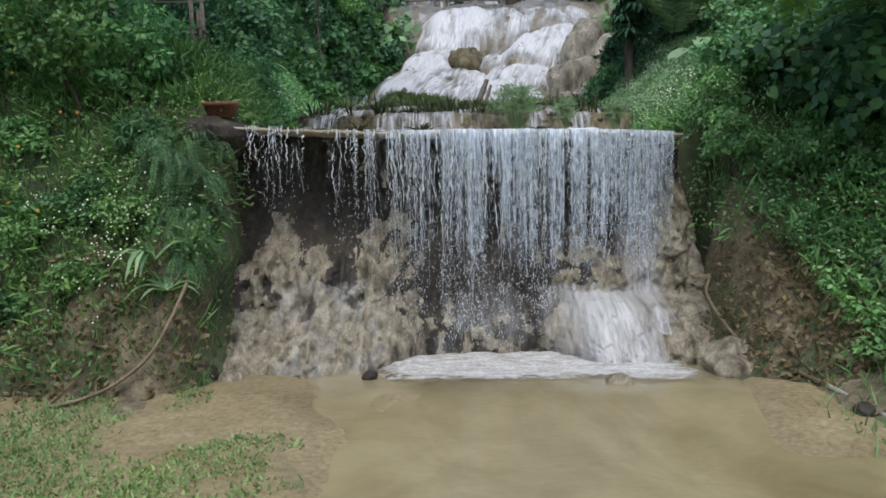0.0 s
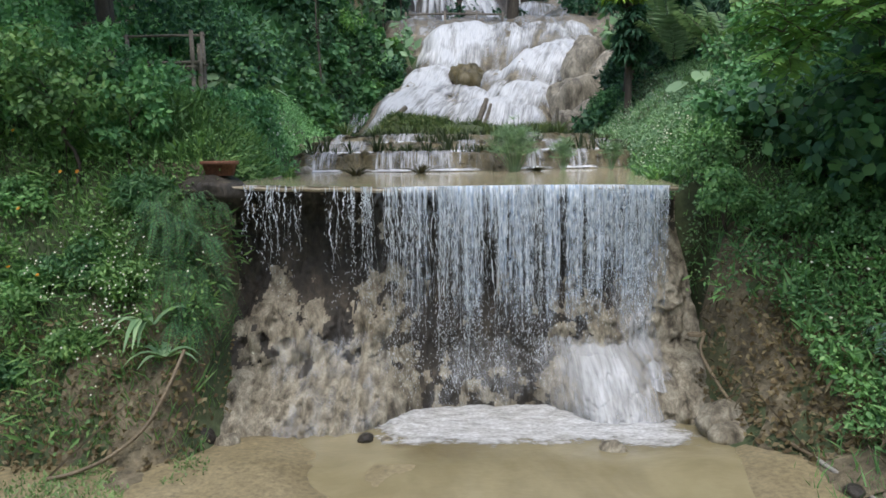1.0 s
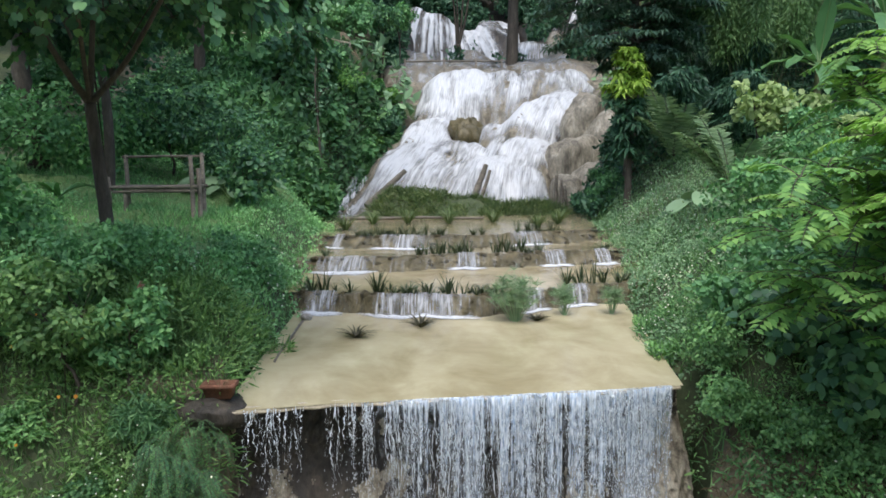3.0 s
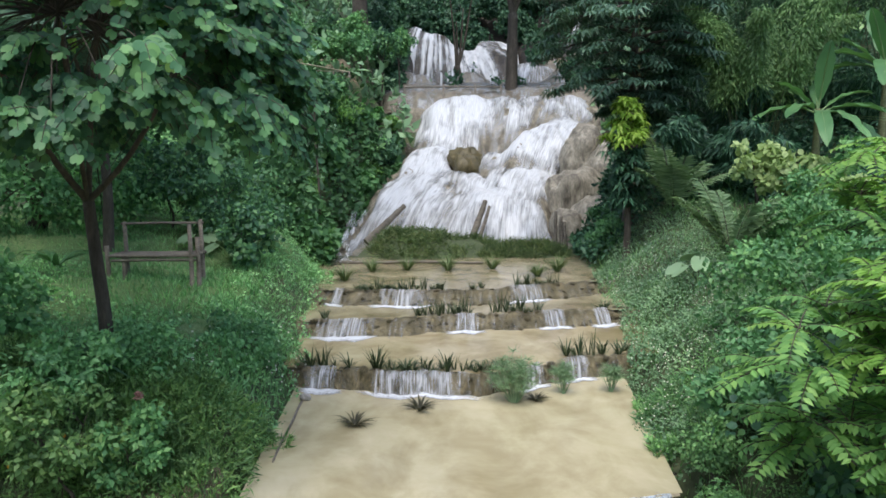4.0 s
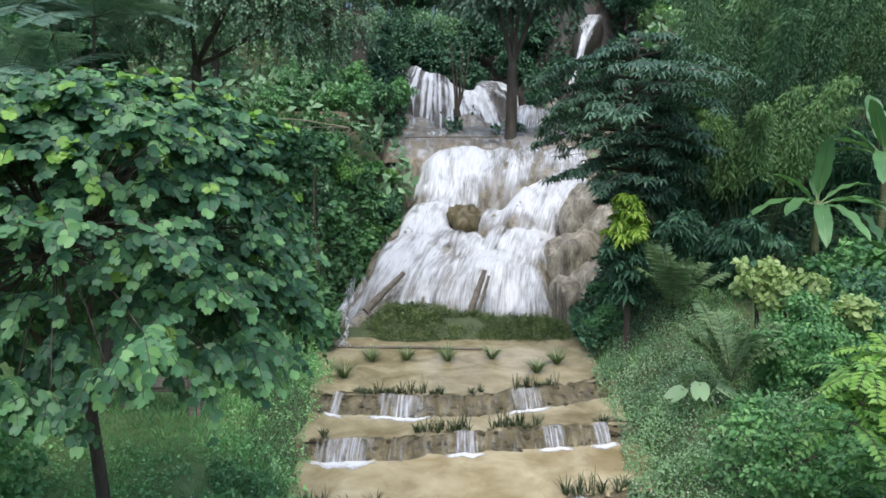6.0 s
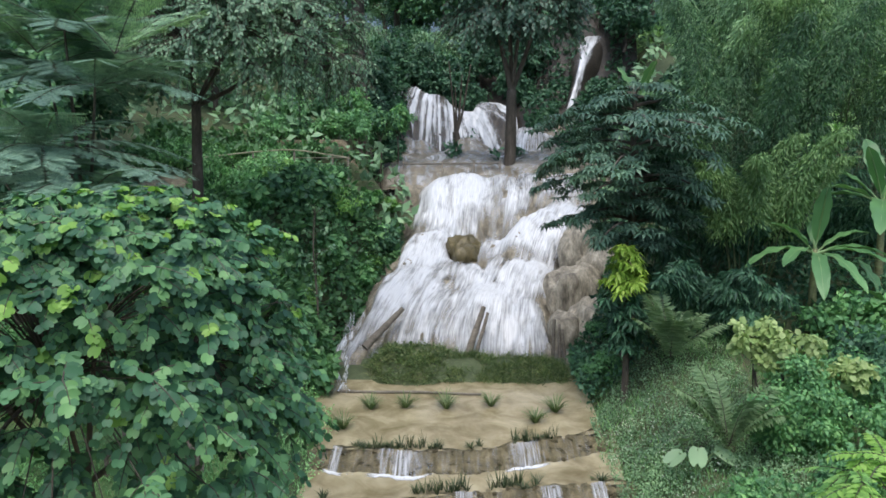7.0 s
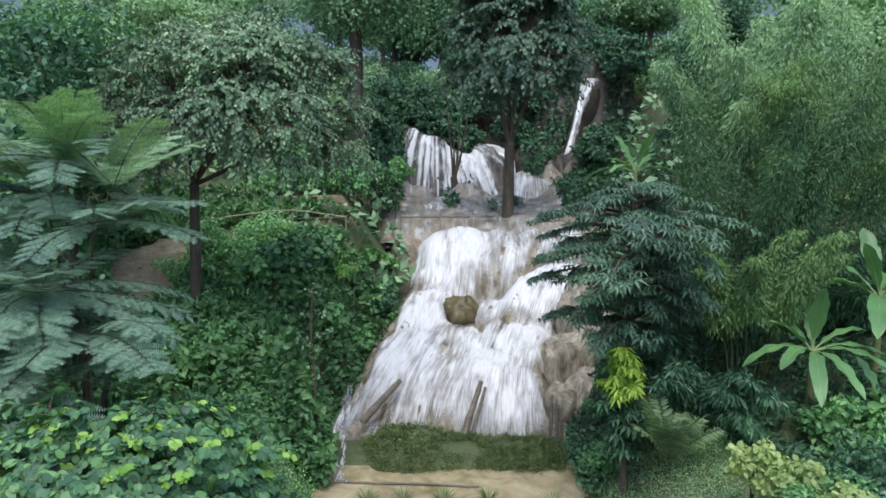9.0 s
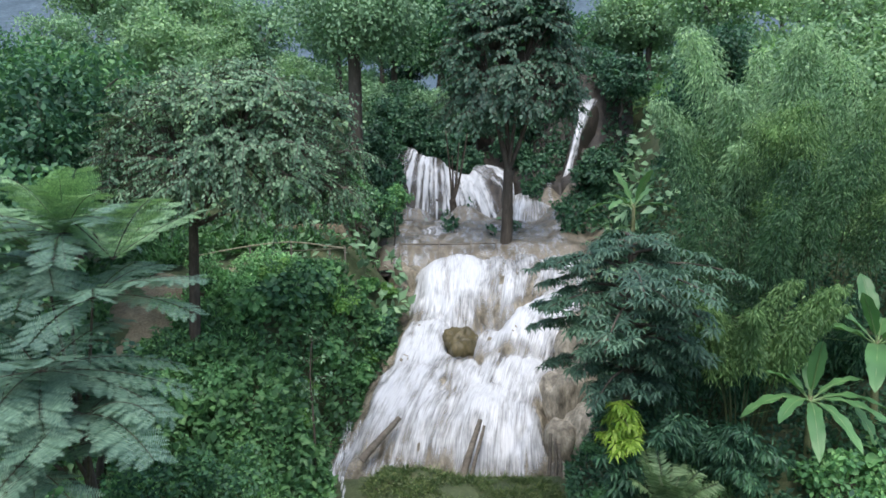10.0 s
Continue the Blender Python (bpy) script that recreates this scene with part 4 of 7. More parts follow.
tall = smooth((0.95 - np.abs(ux - 7.75 - 0.6 * (uy - 48.4))) / 0.35) * smooth((uy - 45.5) / 0.5)

# ---- water of the lower fall ----


def columns(n):
    """Where the threads leave the lip: crowded over the middle and the near end, few elsewhere."""
    heads = np.interp(np.sort(RNG.random(n // 2)), [0, 0.11, 0.18, 0.27, 0.46, 1], [-2.28, -1.2, -0.75, -0.35, 0.3, 2.62])
    heads = heads + 0.025 * np.sin(heads * 9.3 + 1.3)
    return np.clip(heads[RNG.integers(0, len(heads), n)] + RNG.normal(0, 0.03, n), -2.3, 2.66)


def curtain(cols, low):
    """Threads of water that leave the lip, tear and break into beads and drops."""
    g = Geo()
    drops = []
    for k, (x0, z_low) in enumerate(zip(cols, low)):
        top = float(interp(x0, LIP_Z)) + 0.014
        whole = (top - z_low) * RNG.uniform(0.15, 0.75) * (1.3 if RNG.random() < 0.25 else 1.0)
        m = 34
        t = np.linspace(0, 1, m)
        z = top - whole * t
        fall = top - z
        y_off = RNG.uniform(-0.07, 0.05)
        y = interp(x0, LIP) - 0.06 - 0.09 * np.sqrt(fall) + y_off
        x = x0 + 0.011 * np.cumsum(RNG.normal(0, 0.6, m)) * smooth(t * 3) + 0.004 * RNG.normal(0, 1, m) * smooth(t * 2)
        r = RNG.uniform(0.0012, 0.0055) * (1.0 + 0.9 * np.exp(-fall * 5)) * (0.15 + 1.8 * RNG.random(m) ** 2)
        r *= 1 - 0.8 * smooth((t - 0.6) / 0.4)
        r[(vnoise(z * 14 + k * 3.7, k * 1.3, 0, 3) < 0.38) & (t > 0.1)] *= 0.05
        g.tube(np.stack([x, y, z], -1), r, 3)
        n = int(RNG.uniform(3, 20) * (top - z_low))
        dz = top - (top - z_low) * RNG.uniform(0.1, 1.0, n)
        f = top - dz
        drops.append(np.stack([x[-1] + RNG.normal(0, 1, n) * (0.006 + 0.014 * f), interp(x0, LIP) - 0.06 - 0.09 * np.sqrt(f) + y_off + RNG.normal(0, 0.02, n), dz], -1))
    return g, np.concatenate(drops)


fall = tagged(new("curtain_fall"), "curtain of thin white water threads falling from the pool lip", "waterfall")
col_x = columns(360)
col_low = interp(col_x, [(-2.4, 1.3), (-1.1, 0.9), (-0.6, -0.2), (0.9, -0.2), (1.3, 0.45), (2.3, 0.6), (2.75, 1.2)]) + RNG.uniform(0, 0.6, 360)
threads, dp = curtain(col_x, col_low)
part("water_threads", threads, STRAND, fall)
n = len(dp)
part("drop_spray", Geo().scatter(DROP, dp, unit(np.array([0, 0, 1.0]) + RNG.normal(0, 0.25, (n, 3))), np.tile([0.0, 1.0, 0.2], (n, 1)), RNG.uniform(0.006, 0.022, n), RNG.uniform(0.003, 0.008, n)), STRAND, fall)

# water that runs over the rock at both ends, and foam at the foot


def film(x0, x1, z0, z1, off):
    x, z = np.meshgrid(np.linspace(x0, x1, 110), np.linspace(z0, z1, 90))
    edge = np.minimum(np.minimum(x - x0, x1 - x) / 0.25, (z1 - z) / 0.3)
    rag = smooth(edge + 0.7 * (fbm(x * 3, z * 2, 0, 3, 41) - 0.5))
    lay = 0.5 * face_y(x, z) + 0.25 * face_y(x + 0.08, z + 0.05) + 0.25 * face_y(x - 0.08, z - 0.05)
    g = Geo().grid(x, lay - off * rag + 0.1 * (1 - rag), z)
    return g, np.stack([x, -z], -1), np.stack([(x - (x0 + x1) / 2) / ((x1 - x0) / 2), z], -1)


def film_sheet(name, box, material):
    g, uv, edge = film(*box)
    return sheet(g, name, material, fall, uv, edge)


vx, vz = np.meshgrid(np.linspace(-2.28, 2.64, 420), np.linspace(0, 1, 150))
vz = -0.15 + (interp(vx, LIP_Z) + 0.016 + 0.15) * vz
for k in range(2):
    drop_ = interp(vx, LIP_Z) + 0.016 - vz
    body = interp(vx, [(-2.4, 0.0), (-0.9, 0.05), (-0.5, 0.4), (-0.1, 0.62), (0.4, 0.9), (1.4, 0.85), (2.2, 0.9), (2.45, 0.8), (2.7, 0.35)])
    gaps = smooth((fbm(vx * 10.0 + 9 * k, vz * 0.3, 0, 3, 71 + k) - 0.42) / 0.12)
    amount = body * (0.22 + 0.6 * gaps - 0.27 * drop_) + 0.5 * np.exp(-drop_ / 0.1) * (0.35 + 0.65 * smooth((vx + 0.9) / 0.5)) - 0.25 * smooth((drop_ - 1.2) / 0.8) - 0.3 * (vx < -1.0)
    slack = 0.05 * (fbm(vx * 6, vz * 0.5, k * 3.0, 3, 48) - 0.5)
    sheet(Geo().grid(vx, interp(vx, LIP) - 0.045 - 0.085 * np.sqrt(drop_ + 0.002) + 0.05 * k + slack, vz), "water_veil", CURTAIN_FLOW, fall, np.stack([vx + 5.3 * k, vz], -1), np.stack([amount, vz], -1))
film_sheet("left_veil", (-2.35, -0.35, -0.15, 0.95, 0.02), SPLASH_THIN)
film_sheet("middle_mist", (-0.5, 1.2, -0.2, 0.7, 0.04), SPLASH_THIN)
film_sheet("right_veil", (0.75, 2.4, -0.25, 0.72, 0.06), SPLASH)
film_sheet("right_spray", (1.2, 2.4, -0.25, 0.6, 0.1), SPLASH_FULL)
film_sheet("side_spill", (1.8, 2.6, 0.2, 1.85, 0.07), SPLASH)
film_sheet("side_mist", (2.1, 2.5, 0.1, 1.7, 0.1), SPLASH_FULL)
ox, oy = np.meshgrid(np.linspace(-1.05, 2.6, 170), np.linspace(5.75, 8.25, 110))
reach = np.minimum(np.minimum(ox + 1.0, 2.55 - ox) / 0.35, (oy - interp(ox, [(-1.1, 6.6), (-0.4, 6.25), (0.6, 6.1), (1.4, 6.25), (2.0, 6.02), (2.6, 6.3)])) / 0.6)
rag = smooth(reach + 1.1 * (fbm(ox * 4, oy * 4, 0, 4, 43) - 0.5))
oz = np.where(oy < 6, 0.045, 0.045 - 0.15 * (oy - 6)) + 0.014 + rag * (0.006 + 0.05 * fbm(ox * 6, oy * 6, 0, 4, 44) * smooth((oy - 6.8) / 0.6))
foam = sheet(Geo().grid(ox, oy, oz), "foam", FOAM_FLOW, fall, np.stack([ox, oy], -1), np.stack([0.8 * smooth((oy - 6.15) / 0.6) - 0.05 - 1.2 * (1 - smooth(0.8 * reach + 0.7 * (fbm(ox * 3, oy * 3, 0, 4, 43) - 0.5) + 0.6 * (fbm(ox * 13, oy * 13, 0, 3, 49) - 0.5))), oy], -1))
foam["label"] = "white churned foam where the fall lands"

# dirt path on the left slope


def ribbon(pts, width, lift, n=90):
    p = np.array(pts, float)
    s = np.linspace(0, len(p) - 1, n)
    c = np.stack([np.interp(s, np.arange(len(p)), p[:, i]) for i in (0, 1)], -1)
    d = unit(np.gradient(c, axis=0))
    side_ = np.stack([d[:, 1], -d[:, 0]], -1)
    u = np.linspace(-1, 1, 9)[None, :, None]
    q = c[:, None] + side_[:, None] * u * width * (1 + 0.25 * (vnoise(s * 3, 0, 0, 59)[:, None, None] - 0.5))
    z = land(q[..., 0], q[..., 1]).mean(1, keepdims=True) * np.ones((1, 9)) + lift - 0.15 * np.abs(u[..., 0]) ** 3
    return Geo().grid(q[..., 0], q[..., 1], z)


DIRT = rough_mat("dirt", [(0.3, (0.17, 0.15, 0.1)), (0.55, (0.28, 0.25, 0.175)), (0.8, (0.37, 0.335, 0.25))], 1.5, 14, 0.95, 0.5, 0.03)
thing("dirt_path", ribbon([(-12.8, 24.5), (-11.6, 27.0), (-11.8, 30.5), (-10.0, 33.2), (-7.6, 34.7), (-6.2, 35.1), (-5.0, 35.3)], 0.7, 0.12), DIRT, "pale dirt footpath worn into the slope", "path", kind="structure")

# bare slope and cut bank beside the path
bx, by = np.meshgrid(np.linspace(-14.6, -9.2, 60), np.linspace(27.4, 32.4, 50))
thing("bare_slope", Geo().grid(bx, by, land(bx, by) + 0.06 + 0.25 * (fbm(bx * 1.5, by * 1.5, 0, 4, 83) - 0.45) - 0.5 * smooth((np.hypot((bx + 11.9) / 2.6, (by - 29.9) / 2.4) - 0.8) / 0.25)), DIRT, "bare pale earth slope beside the footpath", "earth bank", kind="structure")
ex, ev = np.meshgrid(np.linspace(-10.2, -4.4, 90), np.linspace(0, 1, 26))
crumb = 0.5 * (fbm(ex * 0.9, ev * 2.0, 0, 4, 84) - 0.5) + 0.16 * (fbm(ex * 4, ev * 6, 0, 3, 85) - 0.5)
end = smooth((ex + 10.2) / 1.5) * smooth((-4.4 - ex) / 1.2)
thing("earth_cut", Geo().grid(ex, 36.7 + 0.12 * (ex + 6) + 0.5 * ev + 1.4 * smooth((ev - 0.85) / 0.15) + crumb, 9.2 + (2.1 * np.clip(ev / 0.85, 0, 1) + 0.1 * crumb) * (0.2 + 0.8 * end)), EARTH, "bare brown earth cut behind the footpath", "earth bank", kind="structure")

# growth on the upper ledges
n = 36000
i_, j_ = RNG.integers(20, 179, n), RNG.integers(0, 169, n)
ok = ((ux[i_, j_] > 4.9 + 1.6 * smooth((48 - uy[i_, j_]) / 3)) | (ux[i_, j_] < -3.0) | (vnoise(ux[i_, j_] * 0.8, uy[i_, j_] * 0.8, 0, 64) > 0.78)) & (tall[i_, j_] < 0.02) & (uy[i_, j_] > 42)
i_, j_ = i_[ok], j_[ok]
p = np.stack([ux[i_, j_], uy[i_, j_], uz[i_, j_]], -1) + RNG.uniform(-0.1, 0.1, (len(i_), 3)) + np.array([0, -0.3, 0.5]) * RNG.random((len(i_), 1)) * (0.3 + 1.6 * fbm(ux[i_, j_] * 0.5, uy[i_, j_] * 0.5, 0, 2, 65))[:, None]
al = unit(RNG.normal(size=p.shape) + np.array([0, -0.6, -0.2]))
thing("ledge_scrub", Geo().scatter(OVATE, p, al, unit(RNG.normal(size=p.shape) + np.array([0, -0.8, 1.0])), RNG.uniform(0.22, 0.44, len(p))), LEAF_DARK, "dark leafy scrub hanging over the upper ledges", "plants", kind="stuff")

# runnels over the terrace walls
for line, z0, z1, lean, spans in ((DAM1, 2.44, 2.762, 0.2, ((-1.65, 0.5), (1.15, 1.65), (1.9, 2.5), (-2.6, -1.95))),
                            (DAM2, 2.745, 2.985, 0.55, ((-2.95, -1.55), (-0.1, 0.65), (1.85, 2.5), (3.0, 3.5))),
                            (DAM3, 2.965, 3.182, 0.85, ((-1.95, -0.5), (1.3, 2.3), (-2.95, -2.6)))):
    spill = tagged(new("terrace_spill"), "white runnels spilling over a low terrace wall", "waterfall", "terrace spills")
    face = lambda x: interp(x, line) + 0.34 * (fbm(x * 2.0, 1.0, 0, 4, 11) - 0.5)
    x, v = np.meshgrid(np.linspace(line[0][0] + 0.4, line[-1][0] - 0.5, 160), np.linspace(0, 1, 12))
    sheet(Geo().grid(x, face(x) - lean * v + 0.01 - 0.12 * smooth(v * 2.5) + 0.06 * (fbm(x * 6, v, 0, 2, 55) - 0.5), z1 + 0.02 - (z1 - z0 + 0.01) * v), "drip", SPILL_THIN, spill, np.stack([x, v * (z1 - z0)], -1), np.stack([0.0 * x, v], -1))
    for a_, b_ in spans:
        x, v = np.meshgrid(np.linspace(a_, b_, 60), np.linspace(0, 1, 14))
        y = face(x) - lean * v + 0.02 - 0.14 * smooth(v * 3.5) - 0.03 * v + 0.05 * (fbm(x * 8, v * 0.6, 0, 2, 45) - 0.5) + 0.1 * np.clip(0.1 - v, 0, 1)
        sheet(Geo().grid(x, y, z1 + 0.03 - (z1 - z0 + 0.03) * v**1.1), "runnel", SPILL, spill, np.stack([x, v * (z1 - z0)], -1), np.stack([(x - (a_ + b_) / 2) / ((b_ - a_) / 2), v], -1))
        x, v = np.meshgrid(np.linspace(a_ - 0.12, b_ + 0.12, 60), np.linspace(0, 1, 10))
        sheet(Geo().grid(x, face(x) - lean - 0.1 - (0.08 + 0.5 * fbm(x * 2.2, 0, 0, 3, 46) ** 2 * np.sin(np.clip((x - a_) / (b_ - a_), 0.03, 0.97) * math.pi)) * v, z0 + 0.035 - 0.025 * v + 0.03 * fbm(x * 9, v * 3, 0, 2, 47) * (1 - v)), "froth", FOAM_RIM, spill, np.stack([x, v], -1), np.stack([np.maximum(np.abs(x - (a_ + b_) / 2) / ((b_ - a_) / 2 + 0.12), v), v], -1))

# ---- plants ----
EDGE_GAP = 0.06


def bank_points(n, xa, xb, ya, yb, gap=EDGE_GAP):
    """Random places on the banks, off the stream."""
    x, y = RNG.uniform(xa, xb, n * 2), RNG.uniform(ya, yb, n * 2)
    wob = 0.35 * (vnoise(y * 1.5, x * 0.0, 0, 51) - 0.35)
    ok = (x < interp(y, LEFT_EDGE) - gap + wob) | (x > interp(y, RIGHT_EDGE) + gap - wob)
    x, y = x[ok][:n], y[ok][:n]
    return x, y


PATHWAY = [(-12.8, 24.5), (-11.6, 27.0), (-11.8, 30.5), (-10.0, 33.2), (-7.3, 34.7), (-5.2, 35.3), (-3.2, 35.6)]


def off_path(x, y, gap=1.35):
    d = np.full(len(x), 99.0)
    for (x0, y0), (x1, y1) in zip(PATHWAY[:-1], PATHWAY[1:]):
        f = np.clip(((x - x0) * (x1 - x0) + (y - y0) * (y1 - y0)) / ((x1 - x0) ** 2 + (y1 - y0) ** 2), 0, 1)
        d = np.minimum(d, np.hypot(x - x0 - f * (x1 - x0), y - y0 - f * (y1 - y0)))
    bare = np.hypot((x + 11.9) / 2.0, (y - 29.6) / 1.6) < 0.9 + 0.4 * (vnoise(x * 1.2, y * 1.2, 0, 82) - 0.5)
    return (d > gap + 0.4 * (vnoise(x, y, 0, 58) - 0.5)) & ~bare


def cover(name, n, box, proto, size, tall, material, label, category="plants", clump=1.0, lean=0.5, keep=None):
    """Low growth of single leaves over a stretch of bank."""
    x, y = bank_points(n, *box)
    if keep is not None:
        ok = keep(x, y)
        x, y = x[ok], y[ok]
    m = len(x)
    nrm = slope_normal(x, y)
    hump = tall * (0.25 + 1.5 * np.clip(fbm(x * clump, y * clump, 0, 3, 52) - 0.3, 0, 1))
    at = np.stack([x, y, land(x, y)], -1) + nrm * (hump * RNG.random(m) ** 0.6)[:, None]
    rnd = unit(RNG.normal(size=(m, 3)))
    along = unit(rnd * 0.9 + nrm * lean - np.array([0, 0.35, 0.1]))
    up = unit(nrm + np.array([0, -0.3, 0.6]) + 0.6 * RNG.normal(size=(m, 3)))
    sz = RNG.uniform(size[0], size[1], m) * (0.75 + 0.5 * vnoise(x * 1.1, y * 1.1, 0, 53))
    return thing(name, Geo().scatter(proto, at, along, up, sz), material, label, category, kind="stuff")


def grass(name, n, box, size, material, label, keep=None, width=1.0):
    x, y = bank_points(n, *box)
    if keep is not None:
        ok = keep(x, y)
        x, y = x[ok], y[ok]
    m = len(x)
    along = unit(np.stack([RNG.normal(0, 0.45, m), RNG.normal(-0.1, 0.45, m), np.ones(m)], -1))
    up = unit(RNG.normal(size=(m, 3)) + np.array([0, 0.1, 0.2]))
    sz = RNG.uniform(size[0], size[1], m) * (0.5 + vnoise(x * 0.9, y * 0.9, 0, 54))
    at = np.stack([x, y, land(x, y) - 0.02], -1)
    return thing(name, Geo().scatter(BLADE, at, along, up, sz, sz * width), material, label, "grass", kind="stuff")


def near_left(x, y):
    return x < 0


def near_right(x, y):
    return x > 0


def left_bank(x, y):
    z = land(x, y)
    return (x < -2.5 - 0.35 * np.clip(1.6 - z, 0, 2) + 0.5 * (vnoise(x * 3, y * 3, 0, 60) - 0.5)) & (RNG.random(len(x)) < (0.1 + 0.9 * smooth((z - 0.55) / 0.7)) * (0.25 + 1.5 * smooth((fbm(x * 1.6, y * 1.6, 0, 3, 71) - 0.38) / 0.25)))


def right_bank(x, y):
    z = land(x, y)
    line = 2.9 + 0.36 * np.clip(1.9 - z, 0, 2) + 0.6 * (vnoise(x * 2.4, y * 2.4, 0, 60) - 0.5)
    return (x > line) & (z > 0.1 + 0.3 * vnoise(x * 2, y * 2, 0, 61)) & (RNG.random(len(x)) < 0.35 + 1.2 * smooth((fbm(x * 1.5, y * 1.5, 0, 3, 72) - 0.36) / 0.2))


cover("bank_weeds", 46000, (-7.4, -2.3, 5.95, 10.2), OVATE, (0.025, 0.065), 0.6, LEAF_BANK, "dense green weeds on the steep bank beside the fall", clump=2.2, keep=left_bank)
cover("bank_weeds", 20000, (-7.4, -2.3, 5.95, 10.2), LANCE, (0.1, 0.2), 0.55, LEAF_BANK, "narrow-leaved herbs on the steep bank beside the fall", clump=2.2, lean=1.3, keep=left_bank)
cover("bank_weeds", 40000, (2.7, 7.5, 5.0, 12.0), OVATE, (0.025, 0.065), 0.6, LEAF_SHADE, "dense dark green weeds on the bank beside the fall", clump=2.2, keep=right_bank)
cover("bank_weeds", 16000, (2.7, 7.5, 5.0, 12.0), LANCE, (0.1, 0.2), 0.5, LEAF_SHADE, "narrow-leaved herbs on the bank beside the fall", clump=2.2, lean=1.3, keep=right_bank)
cover("bank_weeds", 11000, (2.95, 5.2, 5.2, 8.6), OVATE, (0.03, 0.07), 0.55, LEAF_SHADE, "ragged weeds on the bare earth beside the fall", clump=2.6, keep=lambda x, y: (x > 3.2 + 0.5 * vnoise(x * 3, y * 3, 0, 74)) & (land(x, y) > 0.15))
cover("dry_litter", 1500, (2.9, 4.8, 5.2, 8.4), LANCE, (0.06, 0.15), 0.5, LEAF_STALK, "dry hanging stalks on the earth bank", clump=2.2, keep=lambda x, y: land(x, y) > 0.2)
cover("dry_litter", 15000, (-8, 6, 5.8, 8.0), OVATE, (0.03, 0.08), 0.2, LEAF_DRY, "dry brown leaves and stalks low on the bank", keep=lambda x, y: (land(x, y) < 1.15) & (land(x, y) > 0.05))
cover("pool_weeds", 46000, (2.6, 7.4, 9.2, 20.5), OVATE, (0.03, 0.07), 0.5, LEAF_PALE, "dense pale green weeds sloping down to the terraces", keep=near_right)
cover("garden_weeds", 24000, (-10, -2.3, 9.5, 22), OVATE, (0.05, 0.1), 0.4, LEAF_GRASS, "low green weeds and herbs of the garden bank", keep=lambda x, y: (x < 0) & ((x > interp(y, LEFT_EDGE) - 1.3 - 0.8 * vnoise(x, y, 0, 86)) | (y < 11.2) | (vnoise(x * 0.5, y * 0.5, 0, 87) > 0.72)))
grass("lawn_grass", 60000, (-11, -2.4, 9.6, 24), (0.1, 0.24), LEAF_GRASS, "soft uncut grass on the garden bank", keep=near_left, width=1.5)
grass("bank_grass", 14000, (-7, -2.3, 6.0, 10), (0.1, 0.24), LEAF_BANK, "fine grass among weeds on the bank", keep=near_left)
grass("bank_grass", 16000, (2.7, 9, 4.6, 22), (0.12, 0.32), LEAF_SHADE, "fine grass among weeds on the bank", keep=lambda x, y: (x > 2.8 + 0.5 * np.clip(1.6 - land(x, y), 0, 2) * (y > 5.9)) & (land(x, y) > 0.02))
cover("slope_shrubs", 30000, (-15, -1.6, 21.5, 37), OVATE, (0.2, 0.42), 1.3, LEAF_SLOPE, "broad-leaved green scrub on the steep slope beside the cascade", clump=0.5, keep=lambda x, y: (x < 0) & off_path(x, y))
cover("slope_shrubs", 26000, (-15, -1.6, 21.5, 37), OVATE, (0.1, 0.2), 1.1, LEAF_WEED, "small-leaved scrub on the steep slope beside the cascade", clump=0.8, keep=lambda x, y: (x < 0) & off_path(x, y) & (vnoise(x * 0.45, y * 0.45, 0, 96) > 0.42))
cover("slope_grass", 15000, (-13, -1.6, 21.5, 36), LANCE, (0.25, 0.5), 0.9, LEAF_GRASS, "long grass and fern leaves on the slope", clump=0.7, lean=1.4, keep=lambda x, y: (x < 0) & off_path(x, y) & (vnoise(x * 0.6, y * 0.6, 0, 76) > 0.4))
cover("slope_shrubs", 34000, (4.0, 18, 20.5, 42), OVATE, (0.13, 0.26), 0.8, LEAF_DARK, "dark leafy scrub on the slope beside the cascade", clump=0.5, keep=near_right)
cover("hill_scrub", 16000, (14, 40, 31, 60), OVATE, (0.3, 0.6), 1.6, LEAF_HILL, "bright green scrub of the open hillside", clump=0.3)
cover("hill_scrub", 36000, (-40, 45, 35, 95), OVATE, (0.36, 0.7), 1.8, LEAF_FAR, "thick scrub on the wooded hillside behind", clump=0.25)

mx2, my2 = RNG.uniform(-7, -0.6, 42000), RNG.uniform(3.0, 6.3, 42000)
ok = fbm(mx2 * 1.3, my2 * 1.3, 0, 3, 57) + 0.3 * np.clip(-1.15 - 0.6 * (my2 - 4.0) - mx2, -1, 1) > 0.5 + 0.14 * RNG.random(42000)
mx2, my2 = mx2[ok], my2[ok]
gp = np.stack([mx2, my2, np.where(my2 < 6, 0.075, 0.075 - 0.15 * (my2 - 6))], -1)
al = unit(np.stack([RNG.normal(0, 0.6, len(gp)), RNG.normal(0, 0.6, len(gp)), np.ones(len(gp))], -1))
thing("short_grass", Geo().scatter(BLADE, gp, al, unit(RNG.normal(size=gp.shape)), RNG.uniform(0.03, 0.07, len(gp)), RNG.uniform(0.2, 0.42, len(gp))), LEAF_TURF, "patches of short grass on the wet mud", "grass", kind="stuff")

n = 9000
vx_, vy_ = RNG.uniform(-16, 18, n), RNG.uniform(-16, 5.4, n)
ok = ((vx_ < -6.2) | (vx_ > 5.6)) & (vnoise(vx_ * 0.7, vy_ * 0.7, 0, 79) > 0.3)
vp = np.stack([vx_[ok], vy_[ok], land(vx_[ok], vy_[ok])], -1)
